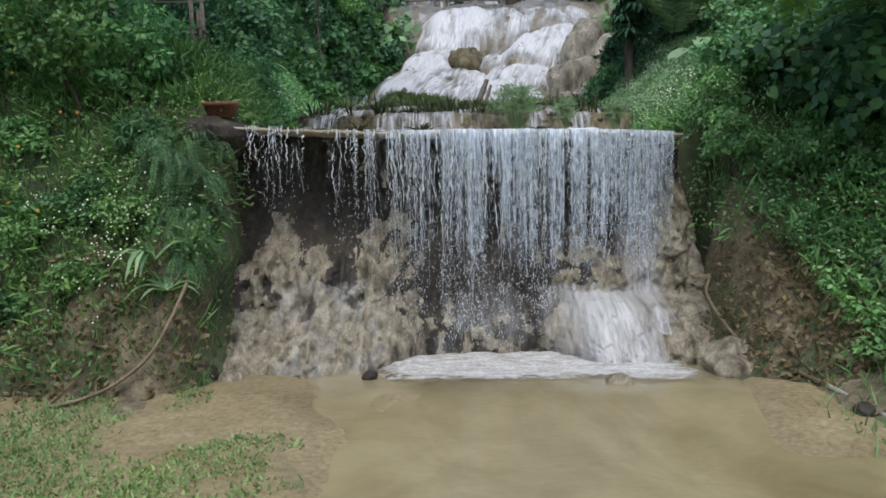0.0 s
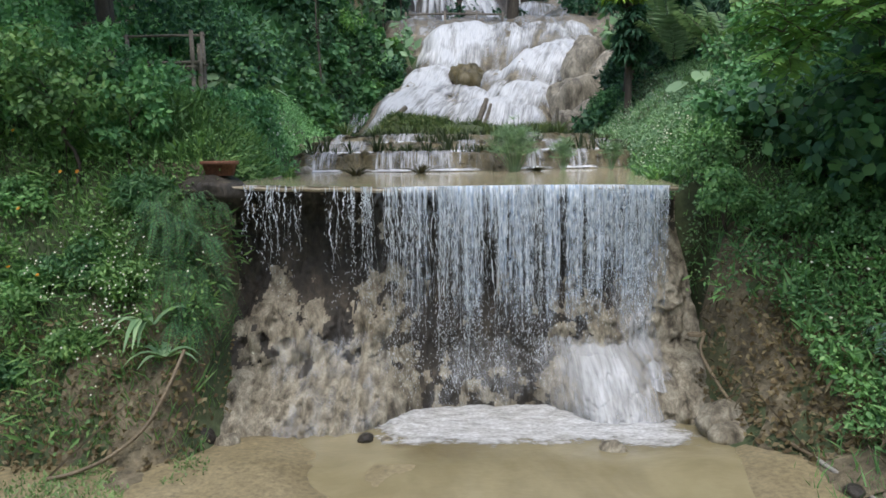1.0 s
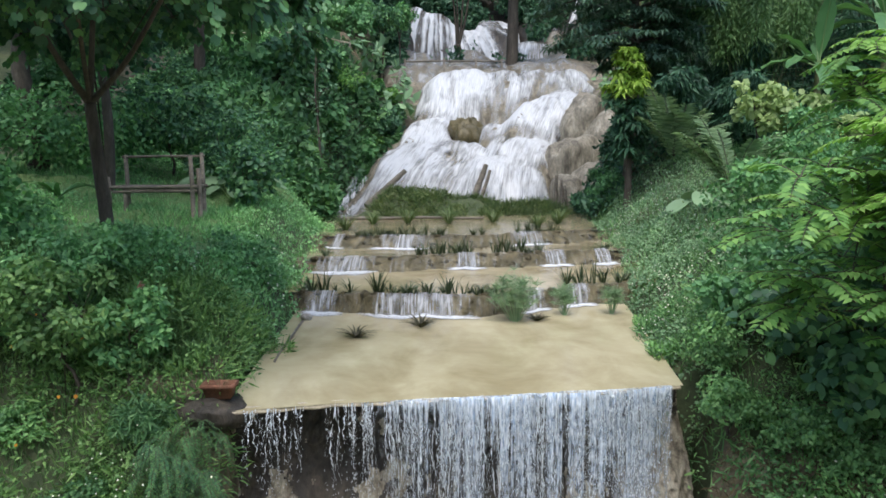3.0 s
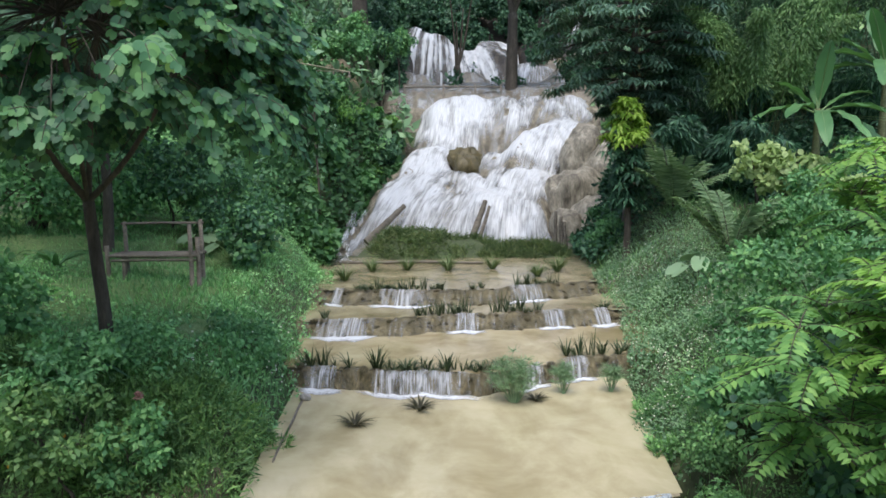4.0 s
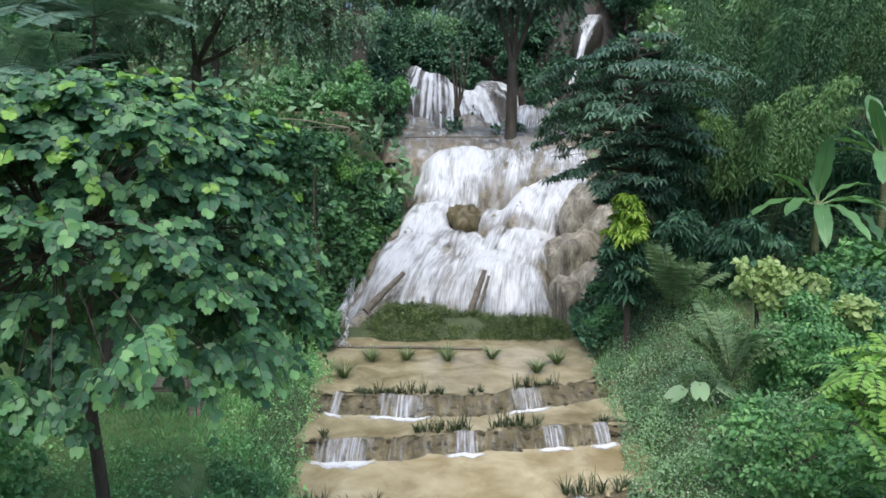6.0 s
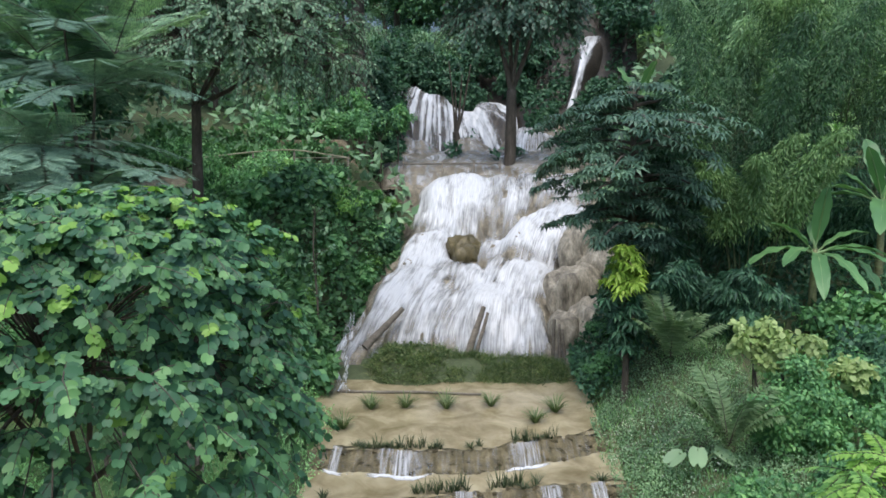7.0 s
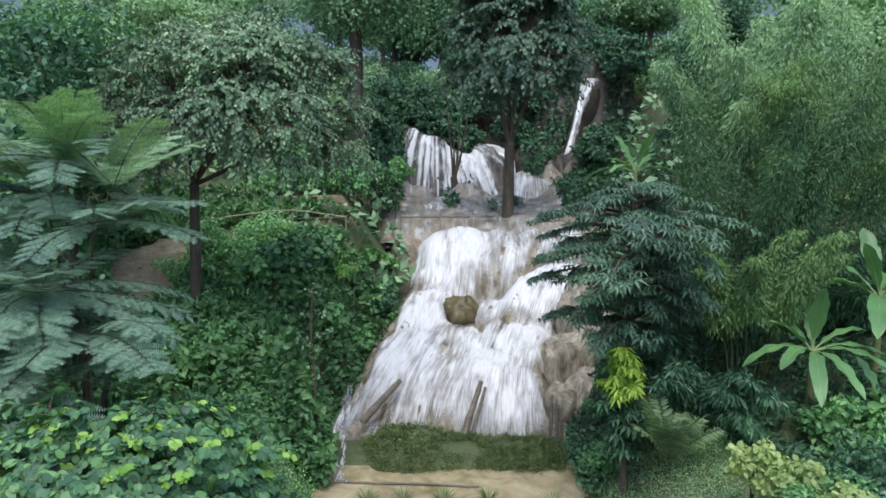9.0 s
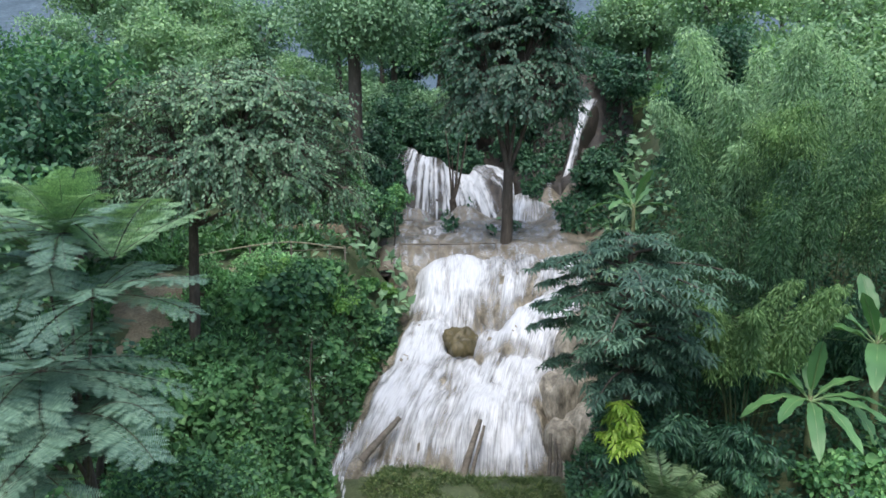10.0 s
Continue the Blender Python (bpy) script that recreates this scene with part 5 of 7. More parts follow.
thing("meadow_grass", Geo().scatter(BLADE, vp, unit(RNG.normal(0, 0.45, vp.shape) + np.array([0, 0, 1.0])), unit(RNG.normal(size=vp.shape)), RNG.uniform(0.15, 0.45, len(vp)), RNG.uniform(0.3, 0.7, len(vp))), LEAF_BANK, "rough grass beside the lower stream", "grass", kind="stuff")

# close turf under the lawn
tx, ty = np.meshgrid(np.linspace(-11.5, -2.6, 120), np.linspace(10.6, 20.5, 120))
tedge = np.minimum(np.minimum(interp(ty, LEFT_EDGE) - 0.9 - tx, tx + 11.5), np.minimum(ty - 10.6, 20.5 - ty)) + 0.8 * (fbm(tx * 0.8, ty * 0.8, 0, 3, 97) - 0.5)
thing("lawn", Geo().grid(tx, ty, land(tx, ty) + 0.07 + 0.05 * (fbm(tx * 4, ty * 4, 0, 3, 98) - 0.5) - 0.3 * (1 - smooth(tedge / 0.4))), TURF, "close green lawn of the garden bank", "lawn", kind="structure")

# flowers in the weeds


def blooms(name, n, box, petals, size, material, label, tall, spots=6):
    c = np.stack([RNG.uniform(box[0], box[1], spots), RNG.uniform(box[2], box[3], spots)], -1)
    p = c[RNG.integers(0, spots, n)] + RNG.normal(0, 0.24, (n, 2))
    x, y = p[:, 0], p[:, 1]
    ok = (x < interp(y, LEFT_EDGE) - 0.15) | (x > interp(y, RIGHT_EDGE) + 0.15)
    x, y = x[ok], y[ok]
    nrm = slope_normal(x, y)
    at = np.stack([x, y, land(x, y)], -1) + nrm * (tall * RNG.uniform(0.7, 1.25, len(x)))[:, None]
    g = Geo()
    face = unit(nrm + np.array([0, -0.8, 0.5]) + 0.3 * RNG.normal(size=at.shape))
    side = unit(np.cross(face, np.array([0.3, 0.2, 1.0])))
    other = np.cross(face, side)
    sz = RNG.uniform(0.75, 1.25, len(x)) * size
    for k in range(petals):
        a_ = 2 * math.pi * k / petals
        g.scatter(OVATE, at, side * math.cos(a_) + other * math.sin(a_), face, sz, sz * 1.5)
    return thing(name, g, material, label, "flowers", kind="stuff")


blooms("white_flowers", 150, (-3.75, -2.95, 6.75, 7.05), 5, 0.0105, PETAL_WHITE, "small white wildflowers in the bank weeds", 0.46, 5)
blooms("white_flowers", 40, (3.5, 5.0, 7.0, 8.6), 5, 0.016, PETAL_WHITE, "small white wildflowers in the bank weeds", 0.34)
blooms("white_flowers", 520, (3.3, 5.6, 10.0, 18.5), 5, 0.013, PETAL_WHITE, "small white wildflowers beside the terraces", 0.42, 36)
blooms("white_flowers", 40, (-3.8, -2.9, 10, 13), 5, 0.018, PETAL_WHITE, "small white wildflowers beside the pool", 0.35)
blooms("orange_flowers", 14, (-5.0, -3.6, 7.2, 8.4), 6, 0.022, PETAL_ORANGE, "small orange marigolds on the bank", 0.32, 6)


def limbs(g, base, tips, radius, rng, fork=0.72, wob=0.25, boughs=3):
    """A trunk that rises, forks into a few boughs and splits towards the tips."""
    tips = np.asarray(tips, float)
    top = tips.mean(0)
    t = np.linspace(0, 1, 9)[:, None]
    b = np.asarray(base, float)
    heart = b * (1 - fork) + top * fork
    trunk = b * (1 - t) + heart * t + wob * np.sin(t * 5 + rng.random(3) * 6) * t * (1.0 - t) * 1.6
    g.tube(trunk, np.linspace(radius * 1.25, radius * 0.85, 9), 9)
    ang = np.arctan2(tips[:, 1] - top[1], tips[:, 0] - top[0])
    order = np.argsort(ang)
    for group in np.array_split(order, boughs):
        if not len(group):
            continue
        goal = 0.25 * top + 0.75 * tips[group].mean(0)
        s = np.linspace(0, 1, 9)[:, None]
        mid = (heart + goal) / 2 + np.array([0, 0, 0.1 * np.linalg.norm(goal - heart)]) + rng.normal(0, 0.06, 3)
        bough = (1 - s) ** 2 * trunk[-1] + 2 * s * (1 - s) * mid + s**2 * goal
        g.tube(bough, np.linspace(radius * 0.72, radius * 0.3, 9), 7)
        for p in tips[group]:
            start = bough[rng.integers(4, 9)]
            bend = (start + p) / 2 + np.array([0, 0, 0.08 * np.linalg.norm(p - start)]) + rng.normal(0, 0.05, 3)
            s6 = np.linspace(0, 1, 6)[:, None]
            g.tube((1 - s6) ** 2 * start + 2 * s6 * (1 - s6) * bend + s6**2 * p, np.linspace(radius * 0.28, radius * 0.07, 6), 5)
    return g


def crown_points(rng, centre, radii, blobs, leaves, blob_size=0.38, shell=0.4):
    """Leaf places on many uneven clumps that fill an oval, and the way out from each clump."""
    d = unit(rng.normal(size=(blobs, 3)))
    c = d * (shell + (0.95 - shell) * rng.random((blobs, 1)))
    c[:, 2] *= np.where(c[:, 2] < 0, 0.75, 1.0)
    c = np.asarray(centre) + c * np.asarray(radii)
    r = np.mean(radii) * blob_size * rng.uniform(0.6, 1.25, blobs)
    k = rng.integers(0, blobs, leaves)
    o = unit(rng.normal(size=(leaves, 3)) + np.array([0, -0.25, 0.25]))
    at = c[k] + o * (r[k] * rng.uniform(0.55, 1.08, leaves))[:, None] * np.array([1, 1, 0.75])
    return c, at, o


def tree(name, base, centre, radii, blobs, leaves, proto, size, material, radius, label, category="tree", seed=1, droop=0.35, young=None, blob_size=0.38, group="", fork=0.72, boughs=3):
    rng = np.random.default_rng(seed)
    ob = holder(name, base, label, category, group)
    rel = np.asarray(centre, float) - np.asarray(base, float)
    c, at, o = crown_points(rng, rel, radii, blobs, leaves, blob_size)
    part("trunk", limbs(Geo(), (0, 0, -0.1), c[: min(blobs, 10)], radius, rng, fork, boughs=boughs), BARK, ob)
    along = unit(o * 0.5 + 0.7 * rng.normal(size=o.shape) - np.array([0, 0, droop]))
    up = unit(o + np.array([0, -0.2, 0.5]) + 0.4 * rng.normal(size=o.shape))
    part("crown", Geo().scatter(proto, at, along, up, rng.uniform(size * 0.65, size * 1.25, leaves)), material, ob)
    if young:
        k, mat_y = young
        out = at[np.argsort(-(at - rel) @ np.array([0, -0.6, 1.0]) + rng.normal(0, radii[2] * 0.7, leaves))[: k // 14 + 1]]
        out = np.repeat(out, 14, 0)[:k] + rng.normal(0, size * 0.8, (k, 3))
        o2 = unit(rng.normal(size=(k, 3)) + np.array([0, -0.7, 0.5]))
        part("young_leaves", Geo().scatter(proto, out + o2 * 0.05, unit(o2 + np.array([0, 0, -0.7])), unit(o2 + np.array([0, -0.8, 0.3])), rng.uniform(size * 0.8, size * 1.35, k)), mat_y, ob, "pale yellow-green young leaves")
    return ob


def on_land(x, y, dz=0.0):
    return (x, y, float(land(np.array([float(x)]), np.array([float(y)]))[0]) + dz)


def fronds(geo, stems, origin, count, length, droop, pairs, leaflet, rng, lift=(0.1, 0.9), around=(0, 360), taper=0.6, width=None, stem_r=0.012, shape=None):
    """Feathered leaves that radiate from a point."""
    for k in range(count):
        a_ = radians(rng.uniform(*around))
        e = rng.uniform(*lift)
        d = unit(np.array([math.cos(a_), math.sin(a_), e * 1.3]))
        ln = length * rng.uniform(0.75, 1.15)
        t = np.linspace(0, 1, pairs + 2)[:, None]
        p = np.asarray(origin) + d * ln * t - np.array([0, 0, 1.0]) * droop * ln * rng.uniform(0.7, 1.3) * t**2
        tan = unit(np.gradient(p, axis=0))
        sidev = unit(np.cross(tan, np.array([0, 0, 1.0])))
        nrm = np.cross(sidev, tan)
        stems.tube(p[::2] if pairs > 12 else p, np.linspace(stem_r, stem_r * 0.3, len(p[::2] if pairs > 12 else p)), 3)
        prof = np.sin(np.linspace(0.35, math.pi * (0.5 + 0.5 * taper), pairs)) * 0.75 + 0.25
        for sgn in (-1, 1):
            q, tq, sq, nq = p[1:-1], tan[1:-1], sidev[1:-1], nrm[1:-1]
            al = unit(sq * sgn + tq * 0.45 - np.array([0, 0, 0.18]) + 0.08 * rng.normal(size=q.shape))
            sz = leaflet * prof * rng.uniform(0.85, 1.1, pairs)
            geo.scatter(shape or (LANCE if width is None else OVATE), q, al, nq, sz, sz * (1.0 if width is None else width))


# the orchid tree on the garden bank


def spray_tree(name, base, fork, centre, radii, sprays, twigs, per, leaf, material, young, radius, label, seed, proto=LOBED, scale=1.0):
    """A forked trunk, boughs to a dome of leafy sprays; leaves hang along drooping twigs."""
    rng = np.random.default_rng(seed)
    ob = holder(name, base, label, "tree")
    b = np.asarray(base, float)
    c0, fk = np.asarray(centre, float) - b, np.asarray(fork, float) - b
    d = unit(rng.normal(size=(sprays, 3)) + np.array([0, -0.3, 0.2]))
    d[:, 2] = np.where(d[:, 2] < -0.5, -d[:, 2], d[:, 2])
    tip = c0 + d * np.asarray(radii) * rng.uniform(0.3, 1.0, (sprays, 1)) ** 0.45 * (1 + 0.22 * (vnoise(d[:, :1] * 2.2 + 7, d[:, 1:2] * 2.2 + 7, d[:, 2:] * 2.2 + 7, 91) - 0.5))
    tip[:, 2] -= 0.5 * smooth((np.hypot(d[:, 0], d[:, 1]) - 0.75) / 0.25)
    wood = Geo().tube(spline([(0, 0, -0.3), fk * 0.35 + [0.05, 0, 0], fk * 0.7 + [0.02, 0, 0], fk], 10), np.linspace(radius * 1.35, radius, 10), 9)
    hubs = c0 + np.array([[-0.7, -0.4, -0.3], [-0.2, 0.5, 0.0], [0.75, 0.2, -0.3], [0.15, -0.85, -0.1]]) * np.asarray(radii) * 0.5
    for k, h in enumerate(hubs):
        wood.tube(spline([fk - [0, 0, 0.05], fk * 0.55 + h * 0.45 + [0, 0, (-0.18, 0.1, -0.22, -0.1)[k]], h], 9), np.linspace(radius * (0.72, 0.6, 0.62, 0.45)[k], radius * 0.3, 9), 7)
    near = np.argmin(np.linalg.norm(tip[:, None] - hubs[None], axis=2), 1)
    twig, leaves, fresh = Geo(), [], []
    for k in range(sprays):
        h = hubs[near[k]]
        wood.tube(spline([h, (h + tip[k]) / 2 + [0, 0, 0.18], tip[k]], 7), np.linspace(radius * 0.17, radius * 0.07, 7), 5)
        light = tip[k, 2] - c0[2] + 0.5 * rng.normal() > 0.35 * radii[2]
        out = unit(tip[k] - c0 + np.array([0, 0, 0.2]))
        for _ in range(twigs):
            way = unit(out * 0.55 + rng.normal(0, 0.65, 3) * np.array([1, 1, 0.6]))
            ln = rng.uniform(0.28, 0.6) * scale
            t = np.linspace(0, 1, 6)[:, None]
            p = tip[k] + way * ln * t - np.array([0, 0, 0.45 * ln]) * t**2
            twig.tube(p, np.linspace(0.008, 0.003, 6) * scale, 3)
            at = np.linspace(0.12, 1.0, per)
            q = np.stack([np.interp(at, t[:, 0], p[:, i]) for i in range(3)], -1)
            side = unit(np.cross(way, [0, 0, 1.0])) * np.where(np.arange(per) % 2, 1, -1)[:, None]
            al = unit(side * 0.55 + way * 0.4 - np.array([0, 0, 0.75]) + rng.normal(0, 0.25, (per, 3)))
            nm = unit(np.array([0, -0.25, 0.45]) + out * 0.95 + rng.normal(0, 0.3, (per, 3)))
            sz = leaf * rng.uniform(0.7, 1.15, per) * np.linspace(1.1, 0.75, per)
            row = np.concatenate([q, al, nm, sz[:, None]], 1)
            n_new = 4 if light and rng.random() < 0.3 else 0
            leaves.append(row[: per - n_new])
            fresh.append(row[per - n_new :])
    part("trunk", wood, BARK, ob)
    tagged(part("twig", twig, BARK, ob), kind="stuff")
    for nm_, rows, m, lab in (("crown", leaves, material, ""), ("young_leaves", fresh, young, "pale yellow-green young leaves")):
        r = np.concatenate(rows)
        part(nm_, Geo().scatter(proto, r[:, :3], r[:, 3:6], r[:, 6:9], r[:, 9]), m, ob, lab)
    return ob


spray_tree("orchid_tree", on_land(-4.75, 10.05, -0.1), (-4.87, 10.1, 5.9), (-4.2, 9.2, 8.0), (2.75, 2.6, 1.9), 280, 8, 12, 0.128, LEAF_BAU, LEAF_YOUNG, 0.075, "orchid tree with two-lobed green leaves and a slim forked trunk", 3)
# trees on the near bank by the fall
tree("bank_tree", on_land(5.4, 8.6, -0.1), (5.2, 8.4, 3.3), (1.8, 1.4, 1.5), 40, 4600, BROAD, 0.14, LEAF_BAU, 0.07, "broad-leaved green tree that leans over the bank beside the fall", seed=4, droop=0.7, blob_size=0.34)


def pinnate_tree(name, base, centre, radii, tips, per, length, pairs, leaflet, material, young, radius, label, seed, droop=0.5, width=0.8, young_share=0.2):
    rng = np.random.default_rng(seed)
    ob = holder(name, base, label, "tree")
    rel = np.asarray(centre, float) - np.asarray(base, float)
    d = unit(rng.normal(size=(tips, 3)) + np.array([0, -0.2, 0.3]))
    c = rel + d * np.asarray(radii) * rng.uniform(0.5, 1.0, (tips, 1))
    part("trunk", limbs(Geo(), (0, 0, -0.1), c[:14], radius, rng), BARK, ob)
    ga, gy_, st = Geo(), Geo(), Geo()
    for p in c:
        high = (p[2] - rel[2]) / radii[2]
        fronds(gy_ if high > 1.0 - 2 * young_share + rng.normal(0, 0.25) else ga, st, p, per, length, droop, pairs, leaflet, rng, (0.0, 0.7), width=width, stem_r=0.008)
    part("leafstalk", st, BARK, ob)
    if ga.n:
        part("crown", ga, material, ob)
    if gy_.n:
        part("young_leaves", gy_, young, ob, "yellow-green feathered young leaves")
    return ob


pinnate_tree("feather_leaved_tree", on_land(4.9, 6.6, -0.1), (4.6, 6.9, 4.4), (1.75, 1.3, 1.45), 115, 5, 0.66, 10, 0.15, LEAF_LIME, LEAF_YOUNG, 0.06, "tree with feathered leaves, yellow-green at the tips", 5, young_share=0.33)
pinnate_tree("feather_leaved_tree", on_land(6.2, 9.2, -0.1), (5.75, 8.9, 5.55), (1.1, 1.2, 1.35), 70, 5, 0.7, 10, 0.16, LEAF_LIME, LEAF_YOUNG, 0.06, "taller tree with feathered leaves, yellow-green at the tips", 55, young_share=0.35)


def whorl_tree(name, base, top, low, reach, branches, whorls, size, material, radius, label, seed, lean=(0.0, 0.0), fresh=None, wide=1.0):
    """A straight trunk with tiers of level branches, each hung with whorls of drooping leaflets."""
    rng = np.random.default_rng(seed)
    ob = holder(name, base, label, "tree")
    h = top - base[2]
    t = np.linspace(0, 1, 12)[:, None]
    axis = np.array([lean[0], lean[1], h]) * t + 0.03 * h * np.sin(t * 5) * np.array([0.3, 0.2, 0])
    part("trunk", Geo().tube(axis, np.linspace(radius, radius * 0.3, 12), 9), BARK, ob)
    wood, geo, geo2 = Geo(), Geo(), Geo()
    for k in range(branches):
        f = (k + rng.uniform(0, 1)) / branches
        z0 = (low - base[2]) + (h - low + base[2]) * f
        a_ = k * 2.4 + rng.normal(0, 0.3)
        ln = float(interp(f, reach)) * rng.uniform(0.45, 1.2)
        d = np.array([math.cos(a_), math.sin(a_), 0.0])
        s_ = np.linspace(0, 1, 8)[:, None]
        p0 = np.array([np.interp(z0, axis[:, 2], axis[:, 0]), np.interp(z0, axis[:, 2], axis[:, 1]), z0])
        p = p0 + d * ln * s_ + np.array([0, 0, 1.0]) * ln * (0.32 * s_ - 0.42 * s_**2)
        wood.tube(p, np.linspace(radius * 0.3, radius * 0.06, 8), 5)
        u = rng.uniform(0.12, 1.0, whorls) ** 0.65
        q = np.stack([np.interp(u, s_[:, 0], p[:, i]) for i in range(3)], -1)
        side = np.array([-d[1], d[0], 0.0])
        q = q + side * rng.normal(0, 0.3, (whorls, 1)) * ln * (1.15 - u)[:, None] + np.array([0, 0, 1.0]) * rng.normal(0, 0.1, (whorls, 1)) * size
        up = unit(np.array([0, 0, 1.0]) + d * 0.35 + rng.normal(0, 0.16, (whorls, 3)))
        al = unit(rng.normal(size=(whorls, 3)) * np.array([1, 1, 0.1]))
        sz = size * rng.uniform(0.65, 1.15, whorls)
        (geo2 if fresh and f > fresh[1] else geo).scatter(WHORL, q, al, up, sz * wide)
    tagged(part("limb", wood, BARK, ob), kind="stuff")
    part("crown", geo, material, ob)
    if fresh:
        part("young_leaves", geo2, fresh[0], ob, "bright yellow-green leaves at the top")
    return ob


whorl_tree("dark_layered_tree", on_land(5.15, 21.6, -0.1), 12.2, 7.6, [(0, 1.9), (0.2, 2.8), (0.6, 3.3), (0.85, 2.9), (1, 1.7)], 54, 40, 0.34, LEAF_TREE, 0.2, "broad dark tree with level tiers of drooping leaflets", 6, (0.2, 0.1))
# small tree with a yellow top
whorl_tree("yellow_topped_tree", on_land(4.72, 19.9, -0.1), 7.85, 5.0, [(0, 0.5), (0.4, 0.7), (0.75, 0.6), (1, 0.4)], 34, 8, 0.36, LEAF_DARK, 0.11, "slim tree with dark leaves below a bright yellow-green top", 8, fresh=(LEAF_TOP, 0.6), wide=1.0)
for k, (x, y, z, sz) in enumerate(((6.75, 16.4, 6.2, 0.62), (7.75, 16.3, 5.85, 0.55), (7.2, 16.1, 5.8, 0.5), (8.5, 16.0, 5.5, 0.5))):
    tree("yellow_shrub", on_land(x, y, -0.1), (x, y, z), (sz, sz, sz * 0.85), 18, 620, BROAD, 0.15, LEAF_YSHRUB, 0.035, "tall loose shrub with pale yellow-green leaves", "shrub", 320 + k, droop=0.7, blob_size=0.34, group="yellow shrubs")
for k, (x, y, z, sz) in enumerate(((8.9, 14.4, 4.7, 1.0), (9.7, 15.8, 5.2, 1.1), (8.5, 12.8, 4.6, 0.9), (7.4, 13.3, 4.2, 0.8), (10.4, 14.2, 5.2, 1.1), (8.9, 16.6, 5.2, 0.9))):
    tree("vine_shrub", on_land(x, y, -0.1), (x, y, z), (sz, sz, sz * 0.85), 24, 1900, OVATE, 0.13, (LEAF_VINE, LEAF_WEED)[k % 2], 0.03, "rounded green shrub overgrown with vines", "shrub", 310 + k, droop=0.7, group="vine shrubs")
tree("vine_shrub", on_land(7.45, 15.7, -0.1), (7.45, 15.6, 4.75), (1.35, 1.0, 1.15), 40, 9000, OVATE, 0.11, LEAF_VINE, 0.05, "rounded shrub overgrown with small-leaved green vines", "shrub", 10, droop=0.8)
tree("bank_shrub", on_land(4.1, 9.8, -0.1), (4.1, 9.7, 3.4), (0.95, 0.9, 0.7), 24, 3200, OVATE, 0.11, LEAF_WEED, 0.03, "leafy green shrub hanging over the pool edge", "shrub", 12)
tree("bank_shrub", on_land(5.2, 11.6, -0.1), (5.2, 11.6, 4.2), (1.3, 1.1, 0.95), 26, 4600, OVATE, 0.11, LEAF_VINE, 0.03, "leafy green shrub on the bank above the pool", "shrub", 13)
for k, (x, y, z, sz) in enumerate(((3.25, 8.5, 2.25, 0.42), (3.75, 8.2, 2.1, 0.5), (4.4, 7.9, 2.0, 0.5), (3.3, 9.3, 2.75, 0.45))):
    tree("bank_shrub", on_land(x, y, -0.1), (x, y, z), (sz, sz, sz * 0.8), 22, 1900, OVATE, 0.06, LEAF_SHADE, 0.02, "fine-leaved dark green shrub hanging over the bank beside the fall", "shrub", 280 + k, blob_size=0.4, droop=0.8, group="bank shrubs")
# trees further up
spray_tree("ledge_tree", (3.15, 40.6, 9.4), (3.3, 40.5, 14.0), (3.5, 40.0, 19.2), (3.7, 2.6, 4.9), 190, 8, 10, 0.36, LEAF_TREE, LEAF_BAU, 0.26, "tall dark tree rising from the ledge of the cascade", 14, OVATE, 2.6)
spray_tree("slope_tree", on_land(-9.2, 26.4, -0.2), (-8.9, 26.2, 12.2), (-7.0, 25.4, 14.6), (4.5, 3.0, 2.9), 260, 8, 14, 0.19, LEAF_GREY, LEAF_HAZY, 0.16, "spreading tree with layered grey-green leaves on the slope", 15, OVATE, 2.1)
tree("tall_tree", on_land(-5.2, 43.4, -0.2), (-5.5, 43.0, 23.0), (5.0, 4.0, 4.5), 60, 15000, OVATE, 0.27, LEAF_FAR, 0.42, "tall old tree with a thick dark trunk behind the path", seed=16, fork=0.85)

for k, (x, y, z, sz) in enumerate(((9.6, 46.8, 14.2, 1.2), (5.4, 52.4, 17.5, 1.5), (11.8, 51.0, 20.0, 2.0), (-4.6, 46.5, 13.0, 1.6), (-5.2, 50.5, 15.5, 1.8), (6.2, 55.5, 20.0, 2.0), (9.2, 45.5, 13.6, 1.3), (-1.9, 55.4, 17.2, 1.6), (0.8, 55.2, 17.0, 1.5), (3.5, 54.8, 17.4, 1.6), (-4.4, 55.5, 18.0, 1.7), (-2.6, 54.2, 16.6, 1.1), (-1.2, 53.6, 15.9, 1.2), (0.3, 53.0, 15.2, 1.2), (1.6, 52.6, 14.6, 1.2), (4.6, 51.6, 15.4, 1.3), (8.4, 54.0, 19.8, 1.3), (11.4, 53.6, 20.4, 1.4), (9.9, 55.0, 21.2, 1.6), (6.6, 53.4, 18.0, 1.0), (10.9, 55.8, 21.9, 1.3), (9.7, 54.6, 20.9, 0.9), (11.9, 54.8, 21.0, 1.1))):
    tree("ledge_shrub", (x, y, z - sz * 1.2), (x, y, z), (sz, sz, sz), 30, 2400, OVATE, 0.3, LEAF_DARK, 0.08, "dark leafy shrub clinging beside the upper fall", "shrub", 210 + k, blob_size=0.34, droop=0.7, group="ledge shrubs")
tree("garden_tree", on_land(-9.75, 17.0, -0.1), (-10.1, 17.4, 9.4), (2.0, 1.7, 1.6), 30, 2600, BROAD, 0.2, LEAF_DARK, 0.2, "slim dark tree behind the garden", seed=17)
tree("garden_tree", on_land(-9.3, 19.6, -0.1), (-9.2, 19.4, 8.3), (1.9, 1.6, 1.5), 30, 2600, BROAD, 0.18, LEAF_DARK, 0.09, "slim dark tree behind the garden", seed=18)
